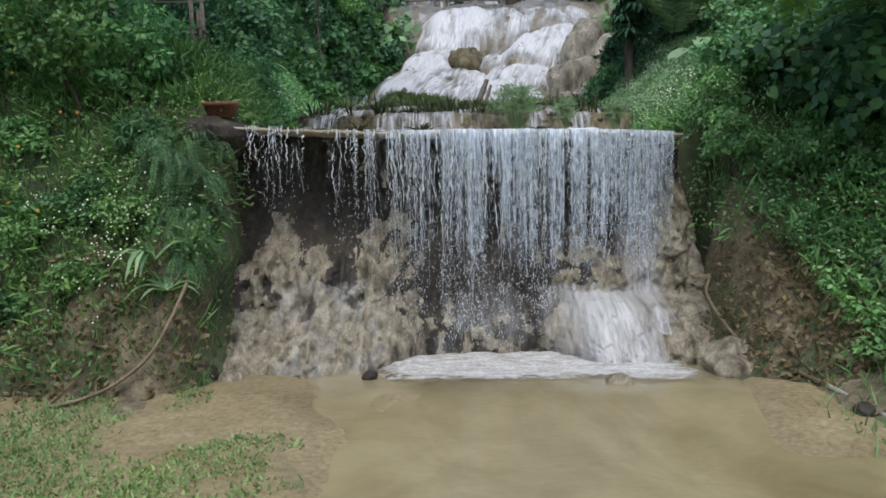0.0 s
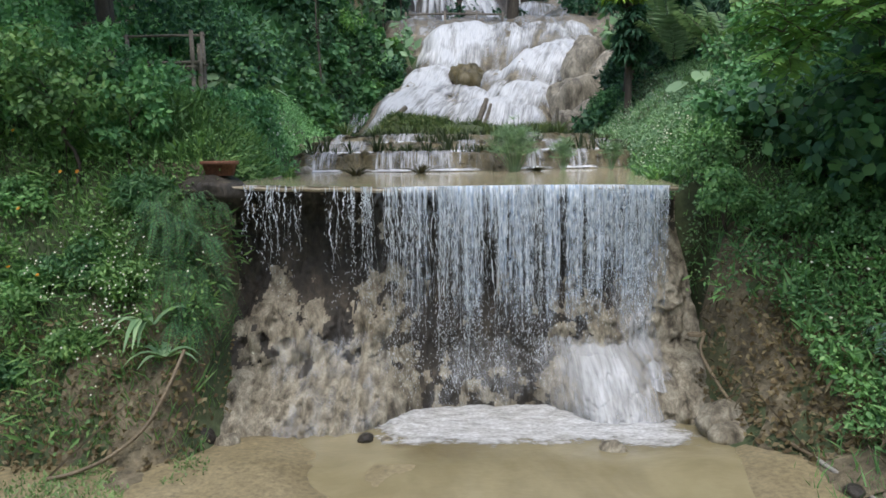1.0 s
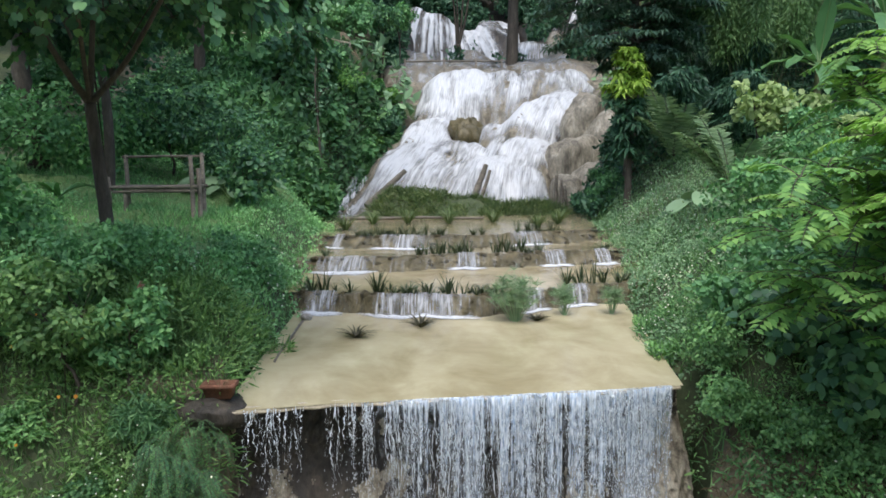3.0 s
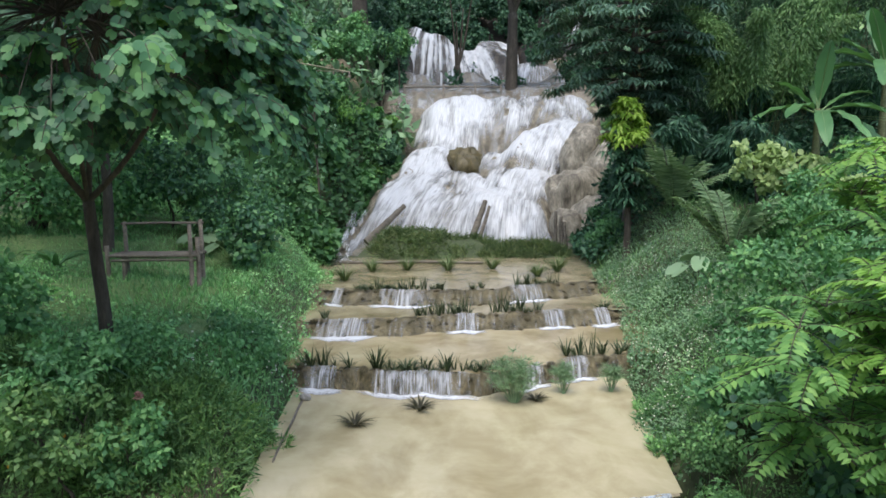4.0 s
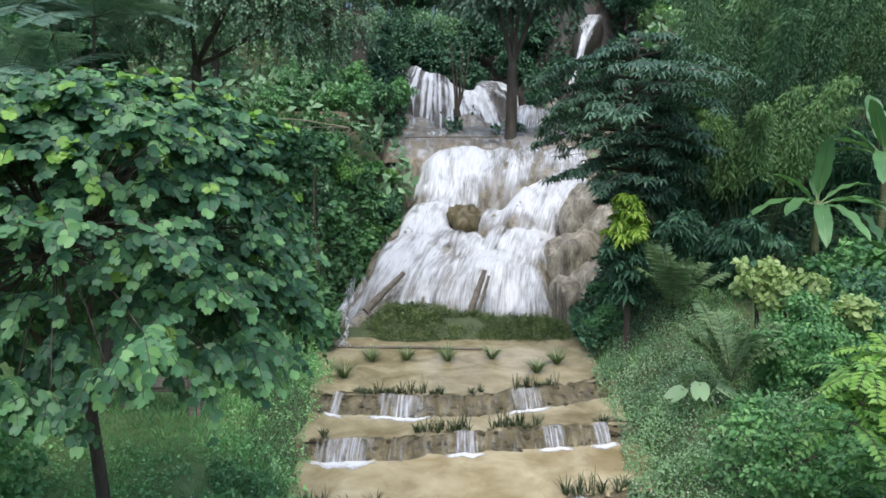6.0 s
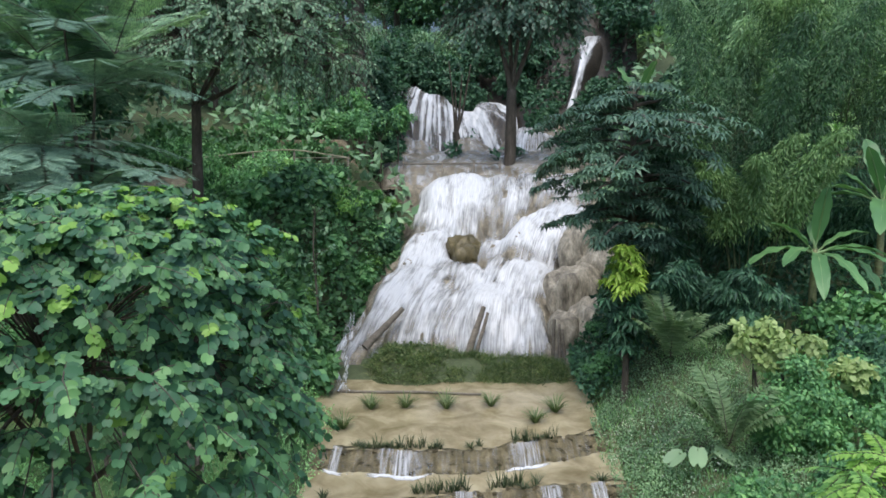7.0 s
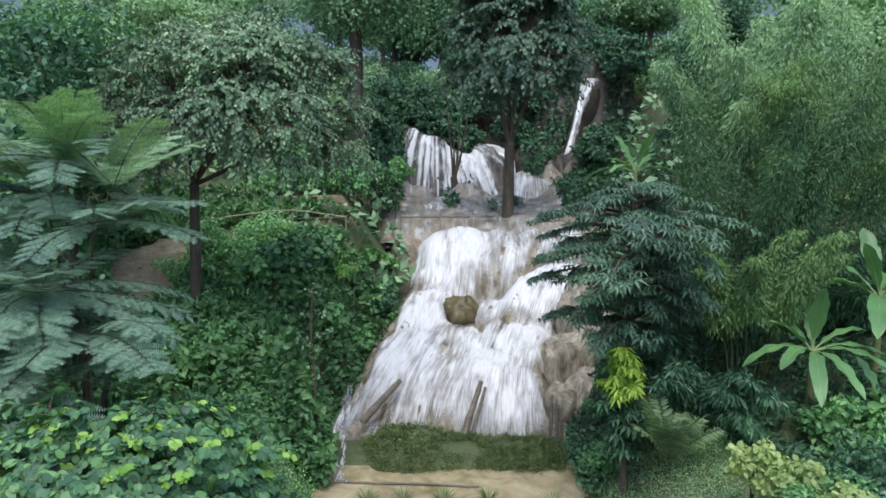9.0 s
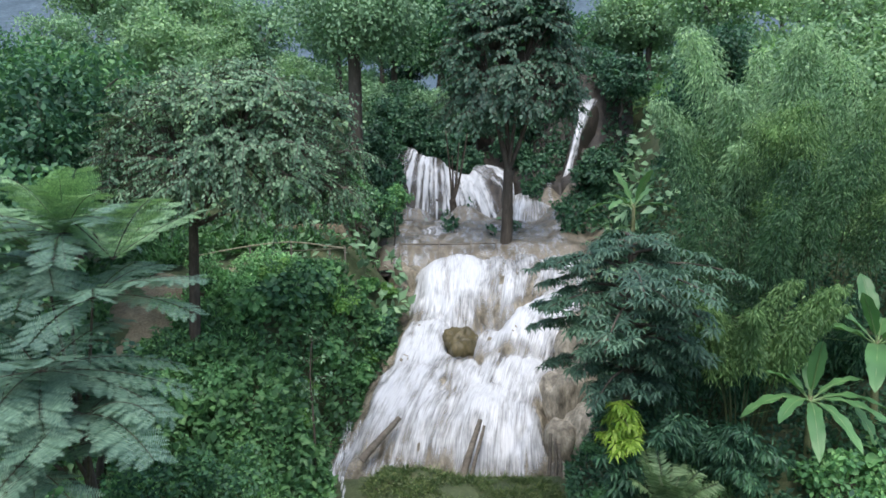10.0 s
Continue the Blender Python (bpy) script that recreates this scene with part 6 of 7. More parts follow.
for k, (x, y, z, sz) in enumerate(((-8.6, 17.4, 5.6, 1.4), (-7.2, 18.6, 6.0, 1.3), (-10.2, 16.2, 5.8, 1.5), (-6.0, 19.6, 6.0, 1.2))):
    tree("garden_shrub", on_land(x, y, -0.1), (x, y, z), (sz, sz, sz * 0.9), 28, 2200, OVATE, 0.15, (LEAF_VINE, LEAF_BAU, LEAF_WEED, LEAF_BAU)[k], 0.03, "leafy green shrub behind the bench", "shrub", 290 + k)
tree("garden_shrub", on_land(-6.9, 10.8, -0.1), (-6.9, 10.8, 4.3), (1.0, 0.9, 0.8), 22, 2400, BROAD, 0.1, LEAF_GRASS, 0.03, "bushy green garden shrub with rounded leaves", "shrub", 19)
tree("garden_shrub", on_land(-4.4, 10.2, -0.1), (-4.4, 10.2, 3.75), (0.8, 0.7, 0.6), 22, 2200, OVATE, 0.09, LEAF_GRASS, 0.03, "bushy green garden shrub", "shrub", 20)
tree("garden_shrub", on_land(-3.5, 11.7, -0.1), (-3.5, 11.7, 3.35), (0.75, 0.9, 0.6), 22, 2400, OVATE, 0.09, LEAF_WEED, 0.03, "bushy green shrub at the pool's edge", "shrub", 21)
tree("garden_shrub", on_land(-4.4, 15.9, -0.1), (-4.4, 15.9, 4.7), (0.6, 0.6, 0.8), 16, 1300, BROAD, 0.12, LEAF_BAU, 0.03, "small upright green shrub beside the bench", "shrub", 22)
tree("garden_shrub", on_land(-5.6, 17.6, -0.1), (-5.4, 17.8, 5.2), (1.4, 1.0, 0.9), 26, 2600, OVATE, 0.13, LEAF_BAU, 0.03, "leafy green shrub behind the bench", "shrub", 23)

for k, (x, y, z, sz) in enumerate(((-5.9, 8.3, 3.55, 0.75), (-5.0, 7.9, 3.6, 0.7), (-4.2, 7.75, 3.55, 0.6), (-3.55, 8.0, 3.2, 0.5), (-4.5, 8.8, 3.9, 0.6), (-6.6, 7.6, 3.2, 0.8))):
    tree("rose_bush", on_land(x, y, -0.1), (x, y, z), (sz, sz, sz * 1.1), 20, 1500, OVATE, 0.085, (LEAF_VINE, LEAF_GRASS, LEAF_BANK)[k % 3], 0.02, "loose green rose bush on the garden bank", "shrub", 120 + k, blob_size=0.34, group="rose bushes")

for k, (x, y, z, sz) in enumerate(((9.2, 19.4, 4.6, 1.2), (10.9, 19.6, 5.7, 1.3), (12.6, 19.2, 5.4, 1.4), (8.6, 17.6, 4.7, 1.1), (10.2, 17.4, 5.0, 1.3))):
    tree("slope_shrub", on_land(x, y, -0.1), (x, y, z), (sz, sz, sz * 0.8), 26, 2000, OVATE, 0.19, (LEAF_DARK, LEAF_VINE)[k % 2], 0.03, "leafy wild shrub on the steep slope", "shrub", 260 + k, blob_size=0.36, group="slope shrubs")

rng = np.random.default_rng(150)
for k in range(34):
    if k < 22:
        y = rng.uniform(22.5, 36)
        x = float(interp(y, LEFT_EDGE)) - rng.uniform(0.6, 6.5)
        m = (LEAF_WEED, LEAF_BAU, LEAF_DARK, LEAF_GRASS)[rng.integers(0, 4)]
    else:
        y = rng.uniform(17, 30)
        x = float(interp(y, RIGHT_EDGE)) + rng.uniform(0.8, 5)
        m = (LEAF_WEED, LEAF_DARK, LEAF_DARK, LEAF_BAU)[rng.integers(0, 4)]
    if not off_path(np.array([x]), np.array([y]), 1.0)[0] or math.hypot(x - 5.6, y - 19.2) < 2.2 or math.hypot(x - 5.75, y - 15) < 1.5:
        continue
    sz = rng.uniform(0.6, 1.15)
    b_ = on_land(x, y, -0.1)
    tree("slope_shrub", b_, (b_[0], b_[1], b_[2] + sz * 0.75), (sz, sz, sz * rng.uniform(0.55, 0.95)), 22, 1300, OVATE, rng.uniform(0.11, 0.2), m, 0.03, "leafy wild shrub on the steep slope", "shrub", 160 + k, blob_size=0.36, group="slope shrubs")

for k, (x, y, z, sz) in enumerate(((-9.2, 38.0, 12.0, 1.2), (-7.6, 38.1, 11.9, 1.1), (-6.2, 38.3, 12.1, 1.2), (-4.9, 38.4, 12.0, 1.1), (-3.7, 38.9, 12.2, 1.2), (-3.0, 40.3, 12.4, 1.1), (-8.4, 39.4, 13.0, 1.2), (-6.8, 39.8, 13.2, 1.2), (-5.3, 40.2, 13.3, 1.2))):
    tree("slope_shrub", on_land(x, y, -0.1), (x, y, z), (sz, sz * 0.8, sz * 0.75), 24, 1500, OVATE, 0.2, (LEAF_WEED, LEAF_BAU, LEAF_VINE)[k % 3], 0.04, "leafy wild shrub hanging over the earth cut", "shrub", 340 + k, blob_size=0.36, droop=0.8, group="slope shrubs")

for k, (x, y, sz) in enumerate(((-3.3, 34.2, 0.5), (-3.0, 35.4, 0.6), (-3.2, 36.5, 0.6), (-4.0, 35.8, 0.5), (-4.4, 33.2, 0.7), (-3.7, 32.6, 0.8), (-5.6, 33.0, 0.6), (-6.6, 32.4, 0.7), (-5.0, 32.0, 1.1), (-4.2, 31.2, 0.9), (-6.0, 31.2, 1.1), (-7.4, 31.8, 1.0), (-5.2, 30.2, 1.0), (-6.8, 29.8, 1.1), (-5.9, 28.4, 1.0), (-7.8, 28.6, 1.0), (-6.4, 26.8, 1.0), (-5.6, 25.4, 0.9))):
    b_ = on_land(x, y, -0.1)
    tree("slope_shrub", b_, (x, y, b_[2] + 0.6 * sz + 0.2), (sz, sz, sz * 0.7), 24, 1100, (BROAD, OVATE)[k % 3 == 2], (0.24, 0.3, 0.16)[k % 3], (LEAF_VINE, LEAF_BAU, LEAF_LIME)[k % 3], 0.03, "leafy bright green shrub on the steep slope below the path", "shrub", 370 + k, blob_size=0.34, droop=0.8, group="slope shrubs")

wild = [o for o in scene.collection.objects if o.name.startswith("slope_shrub") and o.parent is None and o.type == "EMPTY"][:3]
for k, (x, y) in enumerate(((-8.2, 2.0), (-9.6, -2.6), (-11.5, 4.2), (-8.8, -8.0), (7.4, 1.5), (9.2, -3.0), (8.2, -8.6), (10.8, 3.2), (-13.0, -5.0), (12.5, -6.5))):
    c = copy_thing(wild[k % 3], pose(*on_land(x, y, -0.1), 0, 0, 50 * k))
    c.scale = (1.1 + 0.1 * (k % 4),) * 3

# feathery tree at the edge of the garden
base = on_land(-7.6, 16.0, -0.1)
ob = holder("feathery_tree", base, "tree with long blue-green feathery drooping leaves", "tree")
rng = np.random.default_rng(24)
ga, gb, st, tk = Geo(), Geo(), Geo(), Geo()
hubs = [(-0.2, -0.2, 8.6), (-0.9, 0.3, 7.9), (0.7, -0.9, 7.4), (0.1, -1.8, 6.2), (1.0, -1.9, 5.4), (-0.8, -1.6, 5.6), (0.2, -2.4, 4.6)]
for hub in hubs:
    h = np.array(hub)
    low = np.array([-0.1, -0.1, 0.55 * h[2]])
    bend = (low + h) / 2 + np.array([0, 0, -0.1 * abs(h[1]) - 0.2])
    t = np.linspace(0, 1, 8)[:, None]
    tk.tube((1 - t) ** 2 * low + 2 * t * (1 - t) * bend + t**2 * h, np.linspace(0.05, 0.022, 8), 6)
    fronds(ga, st, np.array(hub), 12, 2.5, 0.36, 18, 0.58, rng, (0.0, 0.55), stem_r=0.012, shape=PINNA)
for hub in ((-0.1, -0.3, 8.6), (-0.9, 0.0, 8.2), (0.9, -0.4, 8.1)):
    fronds(gb, st, np.array(hub), 6, 2.7, 0.25, 22, 0.55, rng, (0.35, 1.3), stem_r=0.012, shape=PINNA)
t = np.linspace(0, 1, 10)[:, None]
tk.tube(np.array([0, 0, 0]) * (1 - t) + np.array([-0.1, -0.1, 5.0]) * t + 0.12 * np.sin(t * 4) * np.array([1.0, 0.5, 0]), np.linspace(0.13, 0.06, 10), 8)
part("trunk", tk, BARK, ob)
part("crown", ga, LEAF_BLUE, ob)
part("young_leaves", gb, LEAF_HAZY, ob, "upright pale green young feathered leaves")
part("leafstalk", st, BARK, ob)

# bamboo on the right slope


def bamboo(name, x, y, plumes, z_lo, z_hi, spread, material, label, seed, leaf=0.15, per=2300, tips=None, tip_from=0.87):
    rng = np.random.default_rng(seed)
    base = on_land(x, y, -0.1)
    ob = holder(name, base, label, "bamboo", "bamboo clumps")
    lf, lt = Geo(), Geo()
    for k in range(plumes):
        a_ = rng.uniform(0, 2 * math.pi)
        top = np.array([math.cos(a_) * spread * rng.uniform(0.2, 1), math.sin(a_) * spread * 0.6 * rng.uniform(0.2, 1) - 0.4, rng.uniform(z_lo, z_hi) - base[2]])
        root = np.array([top[0] * 0.35, top[1] * 0.3 + 0.4, 0])
        t = np.linspace(0, 1, 14)[:, None]
        bow = unit(np.array([top[0], top[1], 0.0]) + 1e-3)
        p = root * (1 - t) + top * t + bow * (1.1 * t**3) - np.array([0, 0, 1.0]) * 0.9 * t**5
        part("culm", Geo().tube(p, np.linspace(0.024, 0.006, 14), 5), BAMBOO_CULM, ob)
        s = rng.uniform(0.42, 1.0, per) ** 0.8
        q = np.stack([np.interp(s, t[:, 0], p[:, i]) for i in range(3)], -1)
        side_ = rng.normal(0, 1, (per, 3)) * np.array([1, 1, 0.55])
        q = q + unit(side_) * (0.15 + 0.85 * rng.random((per, 1)) ** 0.7 * np.sin(np.clip(s, 0, 0.97) * math.pi)[:, None] ** 0.5) * spread * 0.33
        al = unit(side_ * 0.5 + np.array([0, 0, -0.9]) + 0.3 * rng.normal(size=(per, 3)))
        nm, sz, wd = unit(rng.normal(size=(per, 3)) + np.array([0, -0.7, 0.4])), rng.uniform(leaf * 0.7, leaf * 1.3, per), rng.uniform(leaf, leaf * 1.7, per)
        # leaves near the top get the paler material, painting light on the plumes
        high = s + rng.normal(0, 0.1, per) > tip_from
        lf.scatter(LANCE, q[~high], al[~high], nm[~high], sz[~high], wd[~high])
        lt.scatter(LANCE, q[high], al[high], nm[high], sz[high], wd[high])
    part("crown", lf, material, ob)
    part("young_leaves", lt, tips or material, ob, "feathery tips, coloured lighter as if lit from above")
    return ob


BAMBOO_CULM = rough_mat("bamboo_culm", [(0.3, (0.05, 0.07, 0.03)), (0.6, (0.09, 0.12, 0.05)), (0.8, (0.14, 0.15, 0.08))], 4, 30, 0.5, 0.2, 0.004)
bamboo("bamboo_clump", 9.8, 23.9, 10, 12.5, 16.4, 2.1, LEAF_BAMBOO, "tall clump of green bamboo with drooping feathery crowns", 25)
bamboo("bamboo_clump", 13.0, 25.6, 12, 13.5, 18.2, 2.5, LEAF_BAMBOO, "tall clump of green bamboo with drooping feathery crowns", 26, tips=LEAF_CANE, tip_from=0.78)
bamboo("bamboo_clump", 16.0, 26.5, 11, 13.5, 18.8, 2.8, LEAF_CULMS, "tall clump of green bamboo with drooping feathery crowns", 27, tips=LEAF_HAZY, tip_from=0.58)
bamboo("bamboo_clump", 11.8, 29.0, 14, 14.5, 20.5, 3.0, LEAF_CULMS, "tall clump of green bamboo with drooping feathery crowns", 28, 0.2, tips=LEAF_HAZY, tip_from=0.58)
bamboo("bamboo_clump", 8.9, 22.0, 12, 10.2, 11.8, 1.5, LEAF_CANE, "small light green bamboo tuft on the slope", 29, 0.17, 1700)
# dark leaves here paint the shade at the foot of the tall clumps
bamboo("bamboo_clump", 7.2, 20.8, 7, 6.5, 8.2, 1.2, LEAF_DARK, "low bamboo below the taller clumps, coloured dark for the shade there", 30, 0.26, 800)
bamboo("bamboo_clump", 12.2, 25.2, 7, 8.0, 11.0, 2.2, LEAF_DARK, "low bamboo below the taller clumps, coloured dark for the shade there", 31, 0.28, 900)
bamboo("bamboo_clump", 8.2, 23.4, 7, 8.0, 11.5, 2.0, LEAF_DARK, "low bamboo below the taller clumps, coloured dark for the shade there", 32, 0.28, 900)


# banana plants
def banana(x, y, crown_z, leaves, length, seed, label, fan=None):
    rng = np.random.default_rng(seed)
    base = on_land(x, y, -0.1)
    ob = holder("banana_plant", base, label, "banana plant", "banana plants")
    h = crown_z - base[2]
    t = np.linspace(0, 1, 8)[:, None]
    part("stem", Geo().tube(np.array([0, 0, 0]) * (1 - t) + np.array([0, 0, h]) * t, np.linspace(0.14, 0.07, 8), 9), BANANA_STEM, ob)
    for k in range(leaves):
        a_ = 2 * math.pi * k / leaves + rng.normal(0, 0.12)
        lift = (0.45, 1.0, 0.7, 2.2)[k % 4] * rng.uniform(0.8, 1.2)
        if fan:
            a_, lift = radians(fan[k][0]), fan[k][1]
        d = unit(np.array([math.cos(a_), math.sin(a_), lift]))
        ln = length * rng.uniform(0.8, 1.1)
        n_ = 16
        s = np.linspace(0, 1, n_)[:, None]
        p = np.array([0, 0, h - 0.15]) + d * ln * s - np.array([0, 0, 1.0]) * ln * 0.42 * s**2 / (0.5 + lift * 0.6)
        tan = unit(np.gradient(p, axis=0))
        sd = unit(np.cross(tan, np.array([0, 0, 1.0])))
        up_ = np.cross(sd, tan)
        w = ln * 0.095 * np.clip(np.sin(np.clip((s - 0.14) / 0.86, 0, 1) * math.pi) ** 0.55, 0.03, 1)
        cols = []
        for c_, lift_ in ((-1, 0.18), (-0.5, 0.16), (0, 0), (0.5, 0.16), (1, 0.18)):
            wav = 0.06 * np.sin(s * 23 + c_ * 5 + k) * abs(c_)
            cols.append(p + sd * w * c_ * (1 - 0.12 * (rng.random((n_, 1)) > 0.7) * (abs(c_) == 1)) + up_ * (w * lift_ + wav * w * 3))
        cols = np.array(cols)
        leaf = part("leaf", Geo().grid(cols[..., 0], cols[..., 1], cols[..., 2]), LEAF_BANANA, ob)
        part("midrib", Geo().tube(p[::3], np.linspace(0.03, 0.008, len(p[::3])), 4), MIDRIB, leaf, "pale green midrib")
    return ob


BANANA_STEM = rough_mat("banana_stem", [(0.3, (0.1, 0.12, 0.05)), (0.6, (0.2, 0.22, 0.1)), (0.8, (0.3, 0.26, 0.15))], 4, 20, 0.6, 0.3, 0.01)
banana(10.35, 21.2, 7.6, 11, 2.3, 33, "banana plant with broad pale green leaves on the slope", ((262, 3.2), (185, 1.2), (192, 0.45), (222, 0.5), (250, 0.25), (284, 0.25), (318, 0.45), (5, 0.9), (345, 0.5), (70, 1.3), (125, 1.2)))
banana(12.9, 22.4, 8.9, 12, 2.9, 34, "larger banana plant with broad green leaves")
banana(12.2, 20.6, 6.0, 9, 2.1, 35, "low banana plant with broad green leaves")
banana(7.6, 30.5, 12.6, 9, 2.2, 36, "banana plant high on the slope beside the cascade")


def rosette(name, at, count, length, droop, pairs, leaflet, material, label, category, seed, lift=(0.3, 1.6), width=None, group=""):
    rng = np.random.default_rng(seed)
    ob = holder(name, at, label, category, group)
    ga, st = Geo(), Geo()
    fronds(ga, st, np.array([0, 0, 0.1]), count, length, droop, pairs, leaflet, rng, lift, width=width)
    part("leaves", ga, material, ob)
    part("leafstalk", st, BARK, ob)
    return ob


rosette("small_palm", on_land(5.75, 19.2, 0.5), 14, 2.3, 0.35, 30, 0.4, LEAF_PALM, "small palm with stiff grey-green feathered leaves", "palm", 37, (0.7, 3.2))
rosette("small_palm", on_land(5.75, 15.2, 0.5), 13, 2.2, 0.35, 30, 0.38, LEAF_PALM, "small palm with stiff grey-green feathered leaves", "palm", 38, (0.9, 3.4))
for k, (x, y, z, wd_, ht_) in enumerate(((-2.72, 7.35, 2.25, 0.22, 0.2), (-2.62, 7.15, 1.85, 0.22, 0.25), (-2.78, 7.0, 1.5, 0.22, 0.25), (-2.95, 7.1, 2.1, 0.25, 0.25), (-2.5, 7.1, 1.45, 0.14, 0.2), (-2.62, 6.9, 1.15, 0.16, 0.16))):
    rng = np.random.default_rng(400 + k)
    ob = holder("hanging_fern", (x, y, z), "dense hanging fern with fine drooping fronds beside the fall", "fern", "hanging ferns")
    ga, st = Geo(), Geo()
    for _ in range(26):
        fronds(ga, st, rng.normal(0, 0.5, 3) * np.array([wd_, 0.18, ht_]), 3, 0.3, 1.5, 20, 0.05, rng, (0.0, 0.7), (150, 390), stem_r=0.003)
    part("leaves", ga, (LEAF_SLOPE, LEAF_BAU)[k % 2], ob)
    part("leafstalk", st, LEAF_STALK, ob)
# bushy growth on the bank
for k, (x, y, sz) in enumerate(((-3.25, 7.0, 0.42), (-3.75, 7.15, 0.4), (-4.35, 6.95, 0.36), (-4.95, 7.05, 0.42), (-3.6, 6.6, 0.26), (-5.5, 7.2, 0.45), (-4.6, 7.6, 0.4), (-3.3, 7.7, 0.36), (-5.3, 6.6, 0.3), (-4.2, 6.45, 0.24))):
    b_ = on_land(x, y, -0.05)
    tree("bank_bush", b_, (x, y - 0.05, b_[2] + 0.5 * sz), (sz, sz * 0.8, sz * 0.7), 24, 2300, (OVATE, LANCE)[k % 4 == 3], 0.05 + 0.05 * (k % 4 == 3), (LEAF_BANK, LEAF_SLOPE, LEAF_SHADE, LEAF_SLOPE)[k % 4], 0.012, "bushy green weed mound on the steep bank", "bush", 430 + k, blob_size=0.36, droop=0.6, group="bank bushes")
rosette("fern", on_land(4.3, 6.5, 0.1), 9, 0.75, 0.7, 22, 0.13, LEAF_BLUE, "green fern on the bank", "fern", 41, (0.2, 0.9))


# taro with broad heart leaves


def taro(x, y, leaves, size, seed, label):
    rng = np.random.default_rng(seed)
    ob = holder("taro_plant", on_land(x, y, -0.05), label, "taro plant", "taro plants")
    for k in range(leaves):
        a_ = 2 * math.pi * k / leaves + rng.normal(0, 0.3)
        d = np.array([math.cos(a_), math.sin(a_), 0.0])
        top = d * size * rng.uniform(0.5, 0.9) + np.array([0, 0, size * rng.uniform(0.8, 1.4)])
        part("leafstalk", Geo().tube(spline([(0, 0, 0), top * 0.55 + [0, 0, 0.1], top], 8), np.linspace(0.018, 0.009, 8), 5), MIDRIB, ob)
        part("leaf", Geo().scatter(LOBED, top - d * size * 0.15, unit(d - np.array([0, 0, 0.55])), unit(d * 0.4 + np.array([0, -0.3, 1.0])), size * rng.uniform(0.75, 1.0), size * rng.uniform(0.6, 0.75)), LEAF_SEDGE, ob)
    return ob


taro(5.15, 15.3, 4, 0.55, 501, "taro plant with broad pale green leaves on the bank")
taro(-5.2, 16.9, 5, 0.42, 502, "taro plant with broad pale leaves behind the bench")
taro(-4.6, 17.4, 5, 0.4, 503, "taro plant with broad pale leaves behind the bench")
taro(-5.9, 17.2, 6, 0.45, 504, "taro plant with broad pale leaves behind the bench")
taro(-4.9, 18.6, 5, 0.42, 505, "taro plant with broad pale leaves behind the bench")

# thin trees that stand alone
ob = holder("sapling", on_land(-4.5, 24.2, -0.1), "thin pale sapling with few leaves on the slope", "tree")
h_ = 8.7 - ob.location[2]
part("trunk", Geo().tube(spline([(0, 0, 0), (0.05, 0, h_ * 0.4), (-0.04, 0, h_ * 0.75), (0.06, 0, h_)], 14), np.linspace(0.05, 0.015, 14), 6), BARK, ob)
rng = np.random.default_rng(506)
sp_ = np.array([[rng.normal(0, 0.28), rng.normal(0, 0.2), h_ * rng.uniform(0.35, 1.02)] for _ in range(12)])
for q in sp_:
    part("twig", Geo().tube([(0.02, 0, q[2] - 0.25), q * [0.5, 0.5, 1] - [0, 0, 0.08], q], [0.012, 0.008, 0.005], 4), BARK, ob)
q = np.repeat(sp_, 9, 0) + rng.normal(0, 0.09, (108, 3))
part("crown", Geo().scatter(OVATE, q, unit(rng.normal(size=q.shape) + [0, 0, -0.5]), unit(rng.normal(size=q.shape) + [0, -0.6, 0.8]), rng.uniform(0.12, 0.22, 108)), LEAF_FAR, ob)
ob = holder("bare_tree", on_land(19.2, 30.0, -0.2), "thin pale leafless tree with forked limbs on the hillside", "tree")
h_ = 17.0 - ob.location[2]
part("trunk", Geo().tube(spline([(0, 0, 0), (0.1, 0, h_ * 0.5), (0, 0, h_)], 10), np.linspace(0.13, 0.09, 10), 7), PALE_BARK, ob)
for tip in ((-1.5, 0, 3.6), (1.1, 0.2, 4.2), (-0.5, 0.3, 4.6)):
    part("limb", Geo().tube(spline([(0, 0, h_ - 0.1), (tip[0] * 0.55, tip[1], h_ + tip[2] * 0.35), (tip[0], tip[1], h_ + tip[2])], 10), np.linspace(0.075, 0.02, 10), 6), PALE_BARK, ob)

# strap-leaved plants
def straps(geo, origin, count, length, width, rng, spread=0.6, droop=0.5):
    for k in range(count):
        a_ = rng.uniform(0, 2 * math.pi)
        d = unit(np.array([math.cos(a_) * spread, math.sin(a_) * spread, rng.uniform(0.6, 1.2)]))
        ln = length * rng.uniform(0.6, 1.15)
        s = np.linspace(0, 1, 6)[:, None]
        o_ = np.asarray(origin) + np.array([math.cos(a_), math.sin(a_), 0]) * rng.uniform(0, 0.05)
        p = o_ + d * ln * s + np.array([d[0], d[1], 0]) * ln * 0.35 * s**2 - np.array([0, 0, droop * ln]) * s**3
        tan = unit(np.gradient(p, axis=0))
        sd = unit(np.cross(tan, np.array([0.02, 0.01, 1.0])))
        w = width * np.array([0.7, 1, 1, 0.85, 0.55, 0.08])[:, None]
        cols = np.array([p - sd * w, p + np.cross(sd, tan) * w * -0.4, p + sd * w])
        geo.grid(cols[..., 0], cols[..., 1], cols[..., 2])
    return geo


def clump(name, at, count, length, width, material, label, category, seed, group="", spread=0.6, droop=0.5):
    rng = np.random.default_rng(seed)
    g = Geo()
    straps(g, (0, 0, -0.02), count, length, width, rng, spread, droop)
    ob = thing(name, g, material, label, category, group)
    ob.matrix_basis = pose(*at)
